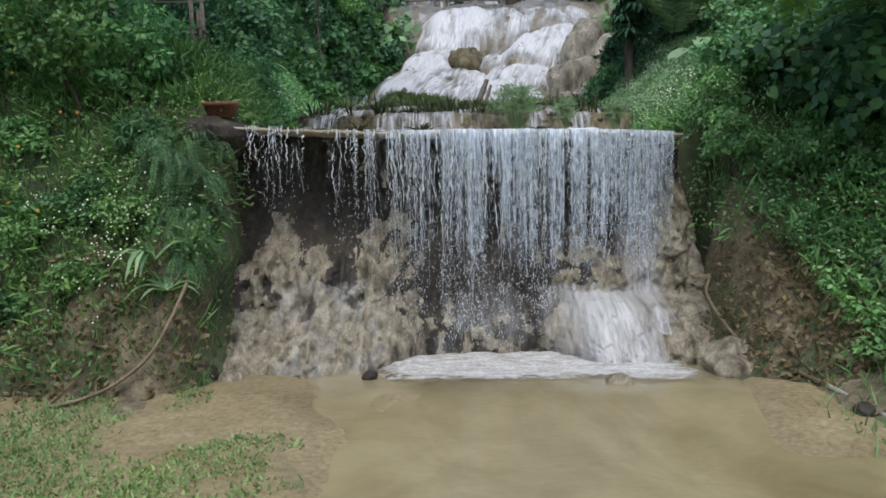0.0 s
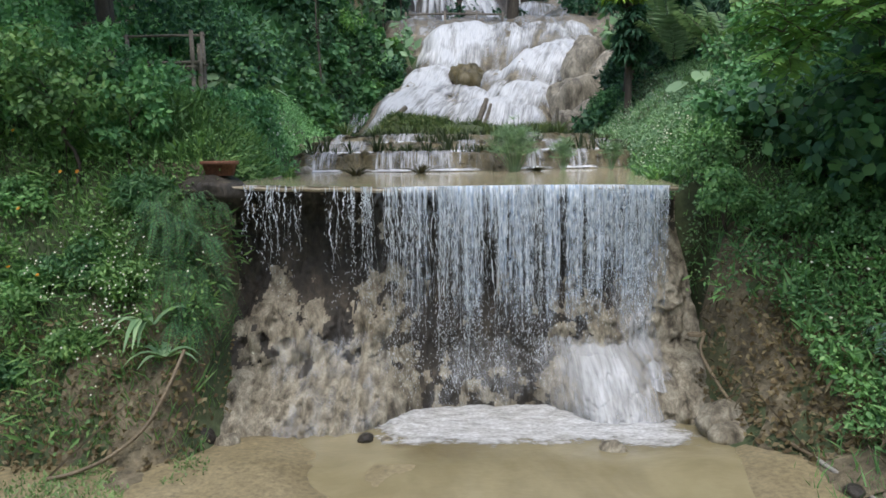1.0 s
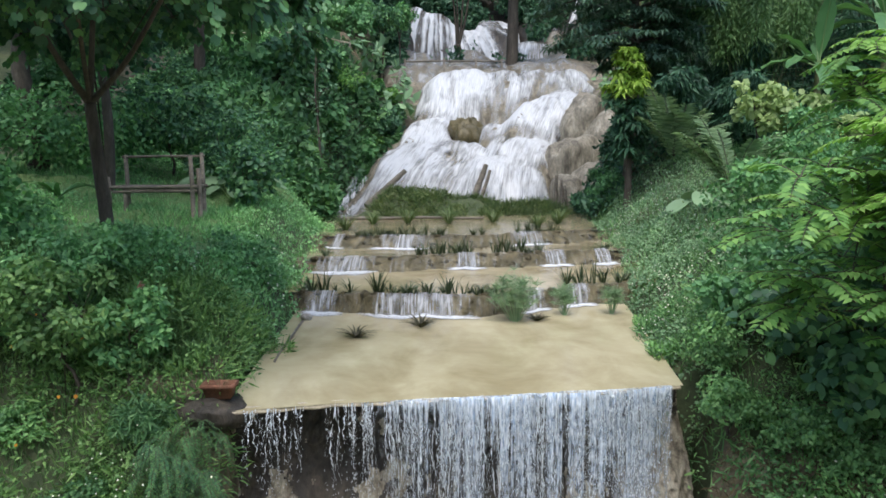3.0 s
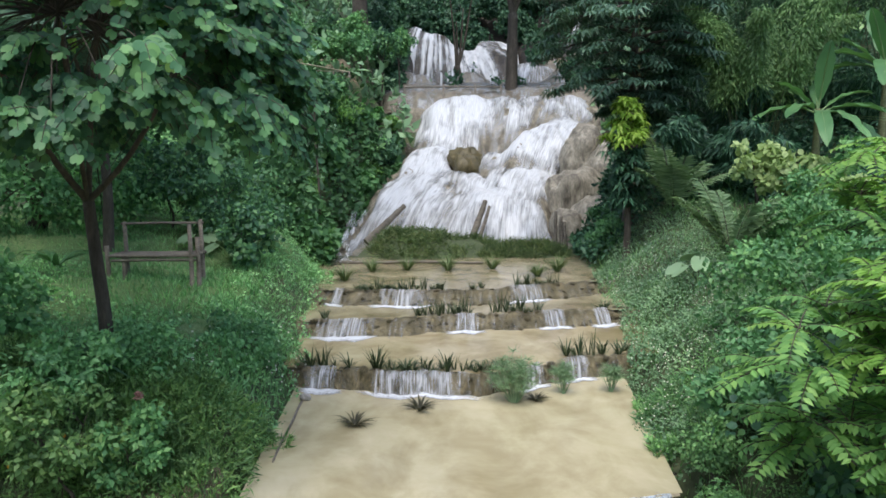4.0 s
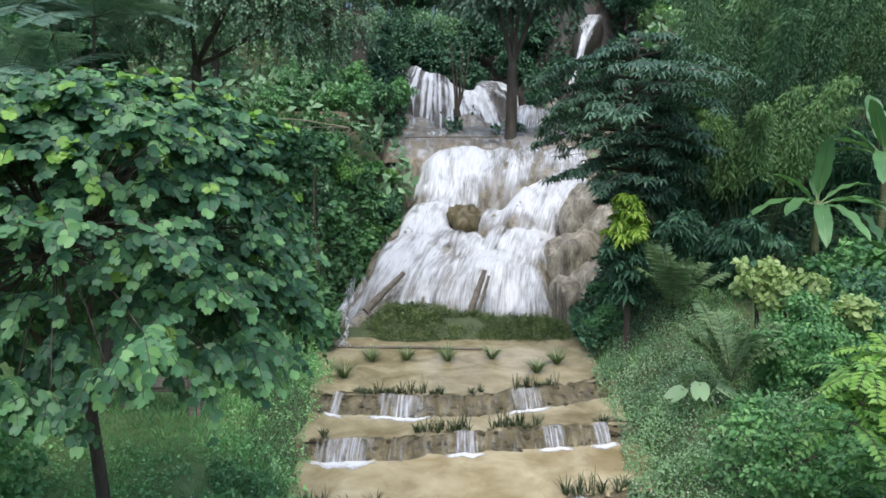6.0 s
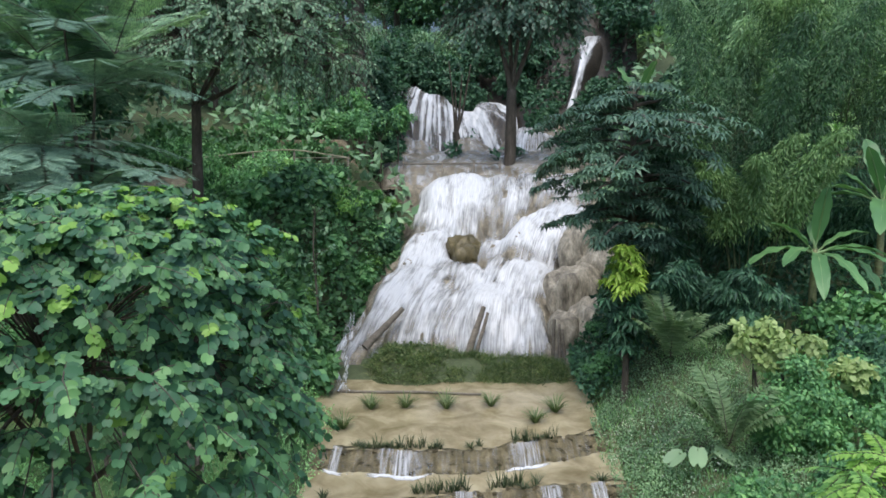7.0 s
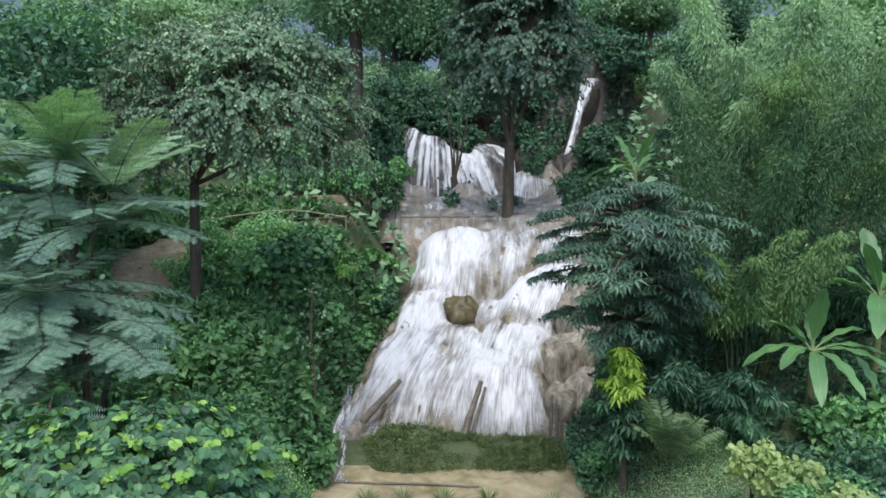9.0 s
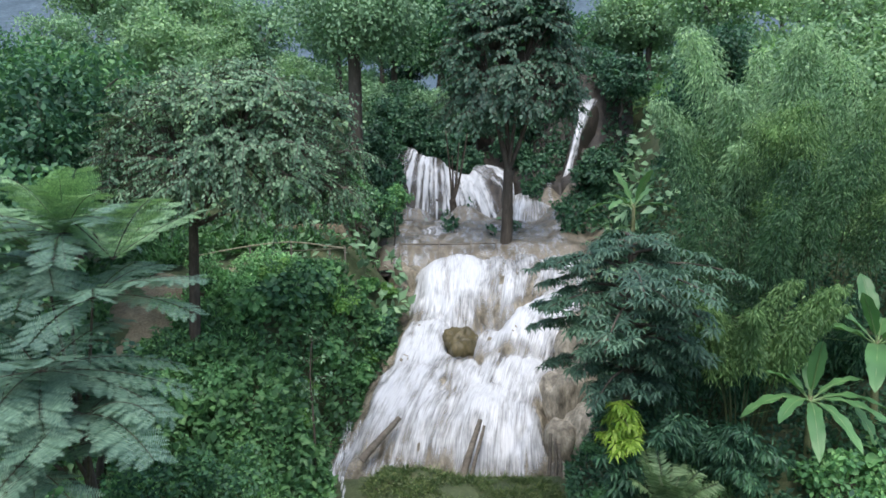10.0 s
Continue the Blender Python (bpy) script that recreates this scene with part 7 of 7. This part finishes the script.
    return ob


clump("strap_plant", on_land(-2.85, 6.55, 0.35), 10, 0.5, 0.035, LEAF_SEDGE, "plant with long drooping strap leaves on the bank", "plant", 42, spread=1.0, droop=0.8)
clump("strap_plant", on_land(-2.68, 6.45, 0.2), 9, 0.35, 0.035, LEAF_SEDGE, "plant with drooping strap leaves low on the bank", "plant", 43, spread=1.0, droop=0.8)
clump("strap_plant", on_land(-4.95, 9.1, 0.35), 18, 0.9, 0.06, LEAF_BANANA, "large dracaena with strap leaves in the garden", "plant", 44, spread=0.9, droop=0.6)
clump("strap_plant", on_land(-7.6, 14.0, 0.3), 14, 0.9, 0.05, LEAF_BANANA, "large dracaena with strap leaves in the garden", "plant", 45, spread=0.9, droop=0.6)

# iris plants along the terrace rims
kinds = [clump("iris_plant", (-2.3 + 0.5 * k, interp(-2.3 + 0.5 * k, DAM1) + 0.16, 2.75), (9, 14, 20, 26)[k], (0.5, 0.4, 0.46, 0.36)[k], 0.012, LEAF_IRIS, "dark green iris clump growing on a terrace wall", "iris plant", 46 + k, "iris plants on the terraces", (0.22, 0.45, 0.3, 0.6)[k], (0.1, 0.35, 0.2, 0.5)[k]) for k in range(4)]
rng = np.random.default_rng(50)
for line, z, count, xa, xb, big in ((DAM1, 2.74, 50, -2.7, 3.3, 0.9), (DAM2, 2.96, 60, -2.8, 3.5, 0.9), (DAM3, 3.16, 60, -3.1, 3.5, 0.85)):
    for k in range(count):
        x = xa + (xb - xa) * (k + rng.uniform(-0.35, 0.35)) / count
        if vnoise(x * 1.7, z * 9, 0, 99) < 0.4:
            continue
        m = pose(x, float(interp(x, line)) + rng.uniform(0.06, 0.3), z, 0, 0, rng.uniform(0, 360))
        c = copy_thing(kinds[rng.integers(0, 4)], m)
        c.scale = (rng.uniform(0.6, 1.2) * big, rng.uniform(0.6, 1.2) * big, rng.uniform(0.5, 1.4) * big)
for x, y in ((-2.3, 20.5), (-1.32, 20.6), (-0.15, 20.5), (1.12, 20.7), (2.25, 19.4), (2.9, 20.2), (-2.85, 19.0)):
    clump("grass_tuft", (x, y, 3.16), 90, rng.uniform(0.55, 0.78), 0.009, LEAF_MOUND, "tuft of fine brownish green grass on the wet silt", "grass tuft", int(y * 10), "grass tufts on the top terrace", 0.5, 0.3)
for k, (x, y, sz) in enumerate(((-1.46, 10.75, 0.3), (-0.52, 11.4, 0.33), (1.35, 11.8, 0.2))):
    clump("pool_rosette", (x, y, 2.44), 46, sz, 0.012, LEAF_ROSETTE, "dark spiky rosette standing in the silty pool", "plant", 75 + k, "pool rosettes", 0.95, 0.3)
# umbrella sedge: thin stalks, each with a tuft of fine leaves at its head


def sedge(x, y, stalks, height, wide, seed):
    rng = np.random.default_rng(seed)
    ob = holder("sedge_clump", (x, y, 2.43), "tall soft light green umbrella sedge below the lowest terrace wall", "sedge", "sedge clumps")
    st, lf = Geo(), Geo()
    for k in range(stalks):
        a_, r = rng.uniform(0, 2 * math.pi), wide * rng.random() ** 0.6
        tip = np.array([math.cos(a_) * r, math.sin(a_) * r * 0.7, height * rng.uniform(0.45, 1.0) * (1.05 - 0.35 * r / wide)])
        t = np.linspace(0, 1, 4)[:, None]
        st.tube(tip * np.array([0.2, 0.2, 0]) * (1 - t) + tip * t, 0.004, 3)
        n = 22
        d = unit(np.stack([rng.normal(0, 1, n), rng.normal(0, 1, n), rng.uniform(-0.2, 0.9, n)], -1))
        lf.scatter(BLADE, np.tile(tip, (n, 1)), d, unit(rng.normal(size=(n, 3)) + np.array([0, 0, 0.5])), rng.uniform(0.09, 0.2, n), rng.uniform(0.08, 0.14, n))
    tagged(part("stalk_tuft", st, LEAF_SEDGE, ob), kind="stuff")
    tagged(part("leaves", lf, LEAF_SEDGE, ob), kind="stuff")


sedge(1.0, 11.7, 90, 0.85, 0.4, 51)
sedge(1.85, 12.1, 34, 0.58, 0.17, 52)
sedge(2.66, 12.2, 30, 0.5, 0.16, 53)

# grassy earth bank below the cascade
hx, hy = np.meshgrid(np.linspace(-3.2, 4.0, 96), np.linspace(21.9, 25.8, 48))
front = 22.75 - 0.09 * (hx + 3.2) + 0.9 * (fbm(hx * 0.9, 2.0, 0, 3, 73) - 0.5) + 1.1 * smooth((-2.2 - hx) / 1.0)
prof = smooth((hy - front) / 1.5) * smooth((25.8 - hy) / 1.2) * smooth((hx + 3.15) / 1.1) * smooth((4.0 - hx) / 1.2)
hh = interp(hx, [(-3, 0.72), (-0.9, 0.68), (0.0, 0.4), (2.0, 0.25), (4.0, 0.18)])
hz_ = 3.13 + prof * (hh + 0.04 + 0.45 * (fbm(hx * 1.3, hy * 1.3, 0, 4, 54) - 0.5))
mound = holder("earth_bank", (0, 0, 0), "low earth bank overgrown with rough green and brown grass", "bank")
part("soil", Geo().grid(hx, hy, hz_), SOIL, mound)
i_, j_ = RNG.integers(0, 47, 15000), RNG.integers(0, 95, 15000)
ok = (prof[i_, j_] > 0.08) & (fbm(hx[i_, j_] * 1.6, hy[i_, j_] * 1.6, 0, 3, 81) + 0.16 * (hx[i_, j_] < 0.4) > 0.4 + 0.1 * RNG.random(15000))
i_, j_ = i_[ok], j_[ok]
p = np.stack([hx[i_, j_], hy[i_, j_], hz_[i_, j_]], -1) + RNG.uniform(-0.04, 0.04, (len(i_), 3))
al = unit(np.stack([RNG.normal(0, 0.5, len(p)), RNG.normal(-0.6, 0.5, len(p)), RNG.uniform(0.1, 0.9, len(p))], -1))
tagged(part("grass", Geo().scatter(BLADE, p, al, unit(RNG.normal(size=p.shape) + np.array([0, -0.3, 0.6])), RNG.uniform(0.16, 0.46, len(p)), RNG.uniform(0.2, 0.4, len(p))), LEAF_MOUND, mound), kind="stuff")
q = p[hz_[i_, j_] > 3.6] + RNG.uniform(-0.05, 0.12, (int((hz_[i_, j_] > 3.6).sum()), 3))
tagged(part("leaves", Geo().scatter(OVATE, q, unit(RNG.normal(size=q.shape) + np.array([0, -0.8, -0.2])), unit(RNG.normal(size=q.shape) + np.array([0, -0.6, 0.8])), RNG.uniform(0.07, 0.15, len(q))), LEAF_MOUND, mound), kind="stuff")

# ---- built things and loose things ----


def pole(name, a_, b_, r0, r1, material, label, category, group="", bow=0.0):
    a_, b_ = np.asarray(a_, float), np.asarray(b_, float)
    t = np.linspace(0, 1, 12)[:, None]
    p = (b_ - a_) * t + np.array([0, 0, bow]) * np.sin(t * math.pi) + 0.012 * np.sin(t * 9 + a_[0])
    ob = thing(name, Geo().tube(p, np.linspace(r0, r1, 12) * (1 + 0.08 * np.sin(np.arange(12) * 2.3)), 8), material, label, category, group)
    ob.matrix_basis = pose(*a_)
    return ob


pole("fallen_pole", (-3.5, 21.95, 3.22), (0.9, 21.6, 3.23), 0.05, 0.035, WOOD, "thin weathered pole lying at the back of the top terrace", "pole")
pole("driftwood_log", (-3.3, 27.1, 3.2), (-1.9, 28.1, 4.5), 0.16, 0.1, WOOD, "grey driftwood log leaning in the cascade", "log", "logs in the cascade")
pole("driftwood_log", (0.5, 26.3, 2.9), (1.2, 27.3, 4.7), 0.15, 0.09, WOOD, "split grey log leaning against the cascade", "log", "logs in the cascade")
pole("driftwood_log", (0.8, 26.2, 2.9), (1.35, 27.2, 4.5), 0.08, 0.06, WOOD, "split grey log leaning against the cascade", "log", "logs in the cascade")
for k, (x0, x1) in enumerate(((3.7, 3.8), (3.95, 3.98), (4.15, 4.1))):
    pole("driftwood_log", (x0, 26.5, 2.7), (x1, 26.9, 4.3 - 0.2 * k), 0.07, 0.06, WOOD, "upright weathered stake at the side of the cascade", "log", "logs in the cascade")


def stone(name, at, size, material, label, seed, category="rock", group="", squash=(1, 1, 1), block=1.0, uneven=1.0):
    bm = bmesh.new()
    bmesh.ops.create_icosphere(bm, subdivisions=4, radius=1.0)
    v = np.array([w.co[:] for w in bm.verts])
    v = np.sign(v) * np.abs(v) ** block
    d = 1 + uneven * 0.5 * (fbm(v[:, 0] * 1.3 + seed, v[:, 1] * 1.3, v[:, 2] * 1.3, 4, seed) - 0.5) + uneven * 0.12 * (fbm(v[:, 0] * 5, v[:, 1] * 5 + seed, v[:, 2] * 5, 3, seed) - 0.5)
    f = np.array([[w.index for w in q.verts] for q in bm.faces])
    bm.free()
    ob = thing(name, Geo().add(v * d[:, None] * np.asarray(squash) * size, f), material, label, category, group)
    ob.matrix_basis = pose(*at, 0, 0, seed * 40)
    return ob


PALEROCK = rough_mat("pale_cascade_rock", [(0.32, (0.1, 0.09, 0.073)), (0.48, (0.28, 0.262, 0.212)), (0.66, (0.49, 0.465, 0.395))], 2.4, 9, 0.6, 0.8, 0.06, wet=0.35, stretch=(1.4, 1, 0.5))
MOSSROCK = rough_mat("mossy_rock", [(0.3, (0.06, 0.055, 0.025)), (0.55, (0.13, 0.11, 0.05)), (0.8, (0.24, 0.2, 0.12))], 1.5, 9, 0.6, 0.7, 0.04, wet=0.3)
stone("boulder", (0.45, 33.6, 6.0), 0.8, MOSSROCK, "mossy brown boulder in the middle of the cascade", 3, squash=(0.95, 0.85, 1.05), block=0.75, uneven=2.6)
for k, (x, y, z, sz, sq_) in enumerate(((5.1, 30.3, 4.3, 1.25, (1.0, 0.8, 1.15)), (5.75, 32.4, 6.2, 1.1, (0.8, 0.8, 1.2)), (4.35, 28.3, 3.1, 0.8, (0.8, 0.8, 1.4)), (5.4, 28.6, 3.2, 1.1, (0.9, 0.8, 1.3)), (6.5, 31.4, 5.2, 1.2, (1, 0.9, 1.2)), (4.2, 27.1, 2.4, 0.55, (1, 1, 1.3)), (1.9, 38.9, 9.0, 0.5, (1.2, 1, 0.9)))):
    stone("cascade_boulder", (x, y, z), sz, PALEROCK, "rounded tan limestone boulder beside the cascade", 5 + k, group="cascade boulders", squash=sq_, block=0.75, uneven=1.3)
for k, (x, y, z, sz) in enumerate(((-0.88, 6.8, -0.05, 0.085), (-0.66, 6.78, -0.07, 0.07), (-2.5, 6.55, 0.05, 0.2), (-2.2, 6.6, 0.0, 0.13), (3.1, 5.3, 0.12, 0.09), (3.35, 5.15, 0.13, 0.12), (1.5, 6.45, -0.03, 0.13), (2.75, 7.0, 0.02, 0.3), (2.72, 6.75, -0.02, 0.22), (3.0, 6.8, 0.02, 0.26), (3.2, 6.55, 0.04, 0.2))):
    stone("stone", (x, y, z), sz, (WETROCK, TRAVERTINE)[k % 2 or k > 5], "wet stone at the foot of the fall", 20 + k, group="stones at the fall", squash=(1, 0.9, 0.7))

stone("stone", (-2.42, 11.8, 2.5), 0.09, PIPE, "pale stone on the edge of the pool", 31, group="stones at the fall", squash=(1, 0.9, 0.8))
pole("fallen_pole", (-2.45, 11.7, 2.47), (-2.35, 9.4, 2.45), 0.02, 0.016, WOOD, "thin dark pole lying along the edge of the pool", "pole", bow=0.02)

# planter on the pool's corner
stone("ledge_stone", (-2.66, 7.9, 2.38), 0.37, WETROCK, "dark earthy stone block at the end of the lip", 40, squash=(1.2, 0.9, 0.55))
ob = holder("planter", (-2.52, 7.8, 2.55), "terracotta trough planter with dry grass on the corner of the pool", "planter")
sq = lambda w, d, z: [(-w, -d, z), (w, -d, z), (w, d, z), (-w, d, z)]
rings = [sq(0.13, 0.07, 0), sq(0.16, 0.09, 0.12), sq(0.18, 0.105, 0.12), sq(0.18, 0.105, 0.16), sq(0.15, 0.08, 0.16), sq(0.14, 0.07, 0.11)]
k = np.arange(24).reshape(6, 4)
q = np.stack([k[:-1], np.roll(k[:-1], -1, 1), np.roll(k[1:], -1, 1), k[1:]], -1).reshape(-1, 4)
part("trough", Geo().add(np.array(rings), np.vstack([q, [[3, 2, 1, 0]], [[20, 21, 22, 23]]])), TERRACOTTA, ob, shade=False)
g = Geo()
straps(g, (0, 0, 0.1), 30, 0.22, 0.003, np.random.default_rng(60), 0.7, 0.5)
part("dry_grass", g, LEAF_DRY, ob)

# hoses and pipes
coil = [(2.72 + 0.09 * math.cos(a_), 7.86 + 0.05 * math.sin(a_), 0.69 + 0.012 * a_ / 6) for a_ in np.linspace(0, 12, 14)]
hose = thing("hose", Geo().tube(spline(coil + [(2.72, 7.7, 0.55), (2.76, 7.4, 0.36), (2.82, 6.95, 0.2), (2.95, 6.4, 0.15), (3.08, 5.85, 0.15)], 120), 0.018, 7), HOSE, "brown hose coiled at the top and trailing down the rock", "hose")
thing("pipe", Geo().tube(spline([(3.08, 5.88, 0.14), (3.14, 5.5, 0.13), (3.2, 5.1, 0.12), (3.3, 4.6, 0.12)]), 0.022, 8), PIPE, "pale grey plastic pipe lying on the muddy bank", "pipe", "pipes")
thing("pipe", Geo().tube(spline([(3.17, 5.55, 0.13), (3.23, 5.15, 0.11), (3.3, 4.7, 0.11), (3.36, 4.4, 0.11)]), 0.018, 8), PIPE, "pale grey plastic pipe lying on the muddy bank", "pipe", "pipes")
thing("hose", Geo().tube(spline([(-2.5, 6.45, 0.98), (-2.56, 6.2, 0.72), (-2.7, 5.98, 0.42), (-2.95, 5.82, 0.22), (-3.2, 5.7, 0.13), (-3.4, 5.62, 0.11)]), 0.017, 7), HOSE, "brown hose hanging down the bank to the grass", "hose")

# bamboo bench in the garden
gz = on_land(-5.75, 14.3)[2]
ob = holder("garden_bench", (-5.75, 14.3, gz), "weathered bamboo bench with posts and a slatted seat", "bench")
seat_h = 4.56 - gz
for x, y, h in ((-0.76, 0.25, seat_h + 0.62), (-0.6, -0.22, seat_h + 0.05), (0.76, 0.25, seat_h + 0.65), (0.72, -0.25, seat_h + 0.6), (0.84, -0.2, seat_h + 0.35), (-0.9, -0.25, seat_h + 0.2)):
    part("post", Geo().tube([(x, y, -0.1), (x + 0.01, y, h * 0.5), (x, y + 0.01, h)], [0.05, 0.045, 0.042], 8), WOOD, ob)
for k in range(6):
    part("slat", Geo().tube([(-0.85, -0.26 + 0.1 * k, seat_h), (0, -0.26 + 0.1 * k, seat_h - 0.01), (0.85, -0.26 + 0.1 * k, seat_h)], 0.032, 7), WOOD, ob)
for z in (seat_h - 0.09, seat_h + 0.58):
    part("rail", Geo().tube([(-0.82, 0.25, z), (0, 0.255, z + 0.01), (0.82, 0.25, z)], 0.025, 7), WOOD, ob)
part("rail", Geo().tube([(-0.82, -0.25, seat_h - 0.09), (0, -0.25, seat_h - 0.08), (0.82, -0.25, seat_h - 0.09)], 0.03, 7), WOOD, ob)

# bamboo railings of the path
def railing(pts, label, h=1.15):
    pts = [on_land(x, y) for x, y in pts]
    ob = holder("path_railing", pts[0], label, "railing", "railings")
    p = np.array(pts) - np.array(pts[0])
    for q in p:
        part("post", Geo().tube([q - [0, 0, 0.15], q + [0, 0.01, h * 0.5], q + [0, 0, h + 0.05]], 0.05, 6), WOOD, ob)
    part("rail", Geo().tube(spline(p + [0, -0.05, h], 24), 0.035, 6), PALE_BAMBOO, ob)
    return ob


PALE_BAMBOO = rough_mat("pale_bamboo", [(0.3, (0.2, 0.19, 0.12)), (0.6, (0.36, 0.35, 0.24)), (0.8, (0.45, 0.43, 0.3))], 4, 30, 0.6, 0.2, 0.004)
railing([(-11.0, 32.0), (-9.0, 33.4), (-7.3, 34.2), (-5.6, 34.7), (-4.9, 34.9)], "pale bamboo railing along the hillside path")
lp = [(-2.6, 39.4, 9.7), (-0.5, 39.3, 9.7), (1.2, 39.5, 9.7), (2.6, 39.8, 9.7)]
ob = holder("ledge_railing", lp[0], "bamboo pole railing across the ledge of the cascade", "railing", "railings")
for x, y, z in lp:
    part("post", Geo().tube([(x + 2.6, y - 39.4, -0.4), (x + 2.6, y - 39.4, 0.5)], 0.06, 6), WOOD, ob)
part("rail", Geo().tube(spline(np.array(lp) - np.array(lp[0]) + [0, 0, 0.35]), 0.05, 6), WOOD, ob)

# dead tree on the ledge
ob = holder("dead_tree", (0.35, 47.3, 10.9), "bare dark dead tree with forked stems on the ledge", "tree")
part("trunk", Geo().tube(spline([(0, 0, -0.2), (0, 0, 0.5), (-0.1, 0, 1.2)], 8), np.linspace(0.32, 0.2, 8), 7), BARK, ob)
for tip in ((-0.5, 0.1, 5.6), (0.35, 0.1, 4.8), (0.9, 0.1, 5.4), (-0.1, 0.0, 4.0)):
    part("limb", Geo().tube(spline([(-0.1, 0, 0.9), (tip[0] * 0.4, 0.05, tip[2] * 0.45), tip], 12), np.linspace(0.13, 0.03, 12), 6), BARK, ob)

# roses
for x, y, z, m, lab in ((-3.72, 8.7, 3.6, PETAL_PINK, "pink rose on a thin stem in the garden"), (-3.8, 9.78, 3.4, PETAL_RED, "red rose on a thin stem in the garden")):
    b_ = on_land(x, y)
    ob = holder("rose", b_, lab, "rose", "roses")
    h = z - b_[2]
    part("stem", Geo().tube([(0, 0, 0), (0.02, 0, h * 0.5), (0, 0, h)], 0.006, 5), LEAF_WEED, ob)
    rng = np.random.default_rng(70)
    o_ = unit(rng.normal(size=(40, 3)) + np.array([0, -0.3, 0.5]))
    part("bloom", Geo().scatter(BROAD, np.array([0, 0, h]) + o_ * 0.015, unit(o_ + np.array([0, 0, 0.6])), unit(-o_), 0.06), m, ob)

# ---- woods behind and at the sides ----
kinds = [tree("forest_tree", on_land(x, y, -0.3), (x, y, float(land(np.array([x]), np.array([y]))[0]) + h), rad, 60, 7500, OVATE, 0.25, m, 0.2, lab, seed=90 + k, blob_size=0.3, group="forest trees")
         for k, (x, y, h, rad, m, lab) in enumerate(((-13.0, 40.0, 4.2, (3.4, 3.0, 2.6), LEAF_FAR, "leafy green tree of the wooded hillside"), (13.5, 38.0, 4.6, (3.0, 3.0, 3.2), LEAF_DARK, "dark leafy tree of the wooded hillside"), (-19.0, 30.0, 5.5, (3.6, 3.0, 2.8), LEAF_BAU, "bright leafy tree of the wooded hillside"), (17.0, 34.0, 5.0, (3.2, 3.0, 3.2), LEAF_HAZY, "feathery green tree of the hillside, haze painted into its pale leaves")))]
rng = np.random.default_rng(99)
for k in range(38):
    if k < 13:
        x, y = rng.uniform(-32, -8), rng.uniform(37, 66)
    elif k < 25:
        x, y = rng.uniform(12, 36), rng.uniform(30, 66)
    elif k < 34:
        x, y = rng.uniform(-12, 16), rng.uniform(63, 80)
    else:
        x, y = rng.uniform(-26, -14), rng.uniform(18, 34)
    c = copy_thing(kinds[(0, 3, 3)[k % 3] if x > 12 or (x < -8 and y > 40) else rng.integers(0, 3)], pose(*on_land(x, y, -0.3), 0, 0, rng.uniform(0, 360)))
    c.scale = (rng.uniform(0.75, 1.25),) * 3

# unseen trees added behind and beside the lower stream, to shade the fall
for k in range(9):
    x = -26 + 6.5 * k + rng.uniform(-1, 1)
    y = rng.uniform(-16, -9) if abs(x) < 10 else rng.uniform(-12, 4)
    c = copy_thing(kinds[rng.integers(0, 3)], pose(x, y, -0.3, 0, 0, rng.uniform(0, 360)))
    c.scale = (rng.uniform(1.5, 2.1),) * 3

for x, y in ((-9, 62), (-5, 66), (-1, 64), (3, 67), (7, 65), (11, 63), (15, 60), (0, 70), (8, 71)):
    c = copy_thing(kinds[rng.integers(0, 3)], pose(*on_land(x, y, -0.3), 0, 0, rng.uniform(0, 360)))
    c.scale = (rng.uniform(1.2, 1.6),) * 3

for k in range(9):
    c = copy_thing(kinds[k % 2], pose(-6 + 2.4 * k, 59.5 + 1.5 * math.sin(k * 2.1), 14.6 + 0.35 * math.cos(k * 1.7), 0, 0, 70 * k))
    c.scale = (rng.uniform(0.8, 1.05),) * 3

# rough stones built into the terrace walls
shapes = []
for k in range(4):
    bm = bmesh.new()
    bmesh.ops.create_icosphere(bm, subdivisions=1, radius=1.0)
    v = np.array([q.co[:] for q in bm.verts])
    f = np.array([[q.index for q in w_.verts] for w_ in bm.faces])
    bm.free()
    shapes.append(Geo().add(v * (1 + 0.5 * (fbm(v[:, 0] * 1.5 + 5 * k, v[:, 1] * 1.5, v[:, 2] * 1.5, 2, 80 + k) - 0.5))[:, None], f).mesh("stone", DAM))
for name, line, z0, z1, lean, count in (("terrace_wall_1", DAM1, 2.43, 2.75, 0.2, 34), ("terrace_wall_2", DAM2, 2.75, 2.97, 0.55, 34), ("terrace_wall_3", DAM3, 2.97, 3.17, 0.85, 34)):
    for k in range(count):
        x = line[0][0] + 0.5 + (line[-1][0] - line[0][0] - 1.0) * (k + rng.uniform(0, 1)) / count
        ob = new("stone", shapes[k % 4])
        ob.parent = bpy.data.objects[name]
        zs = z1 - 0.01 if rng.random() < 0.45 else rng.uniform(z0 - 0.02, z1 - 0.08)
        ob.matrix_basis = pose(x, float(interp(x, line)) - lean * (z1 - zs) / (z1 - z0) + rng.uniform(-0.06, 0.1), zs, 0, 0, rng.uniform(0, 360))
        r = rng.uniform(0.035, 0.085)
        ob.scale = (r * rng.uniform(1.0, 2.0), r, r * rng.uniform(0.6, 1.0))
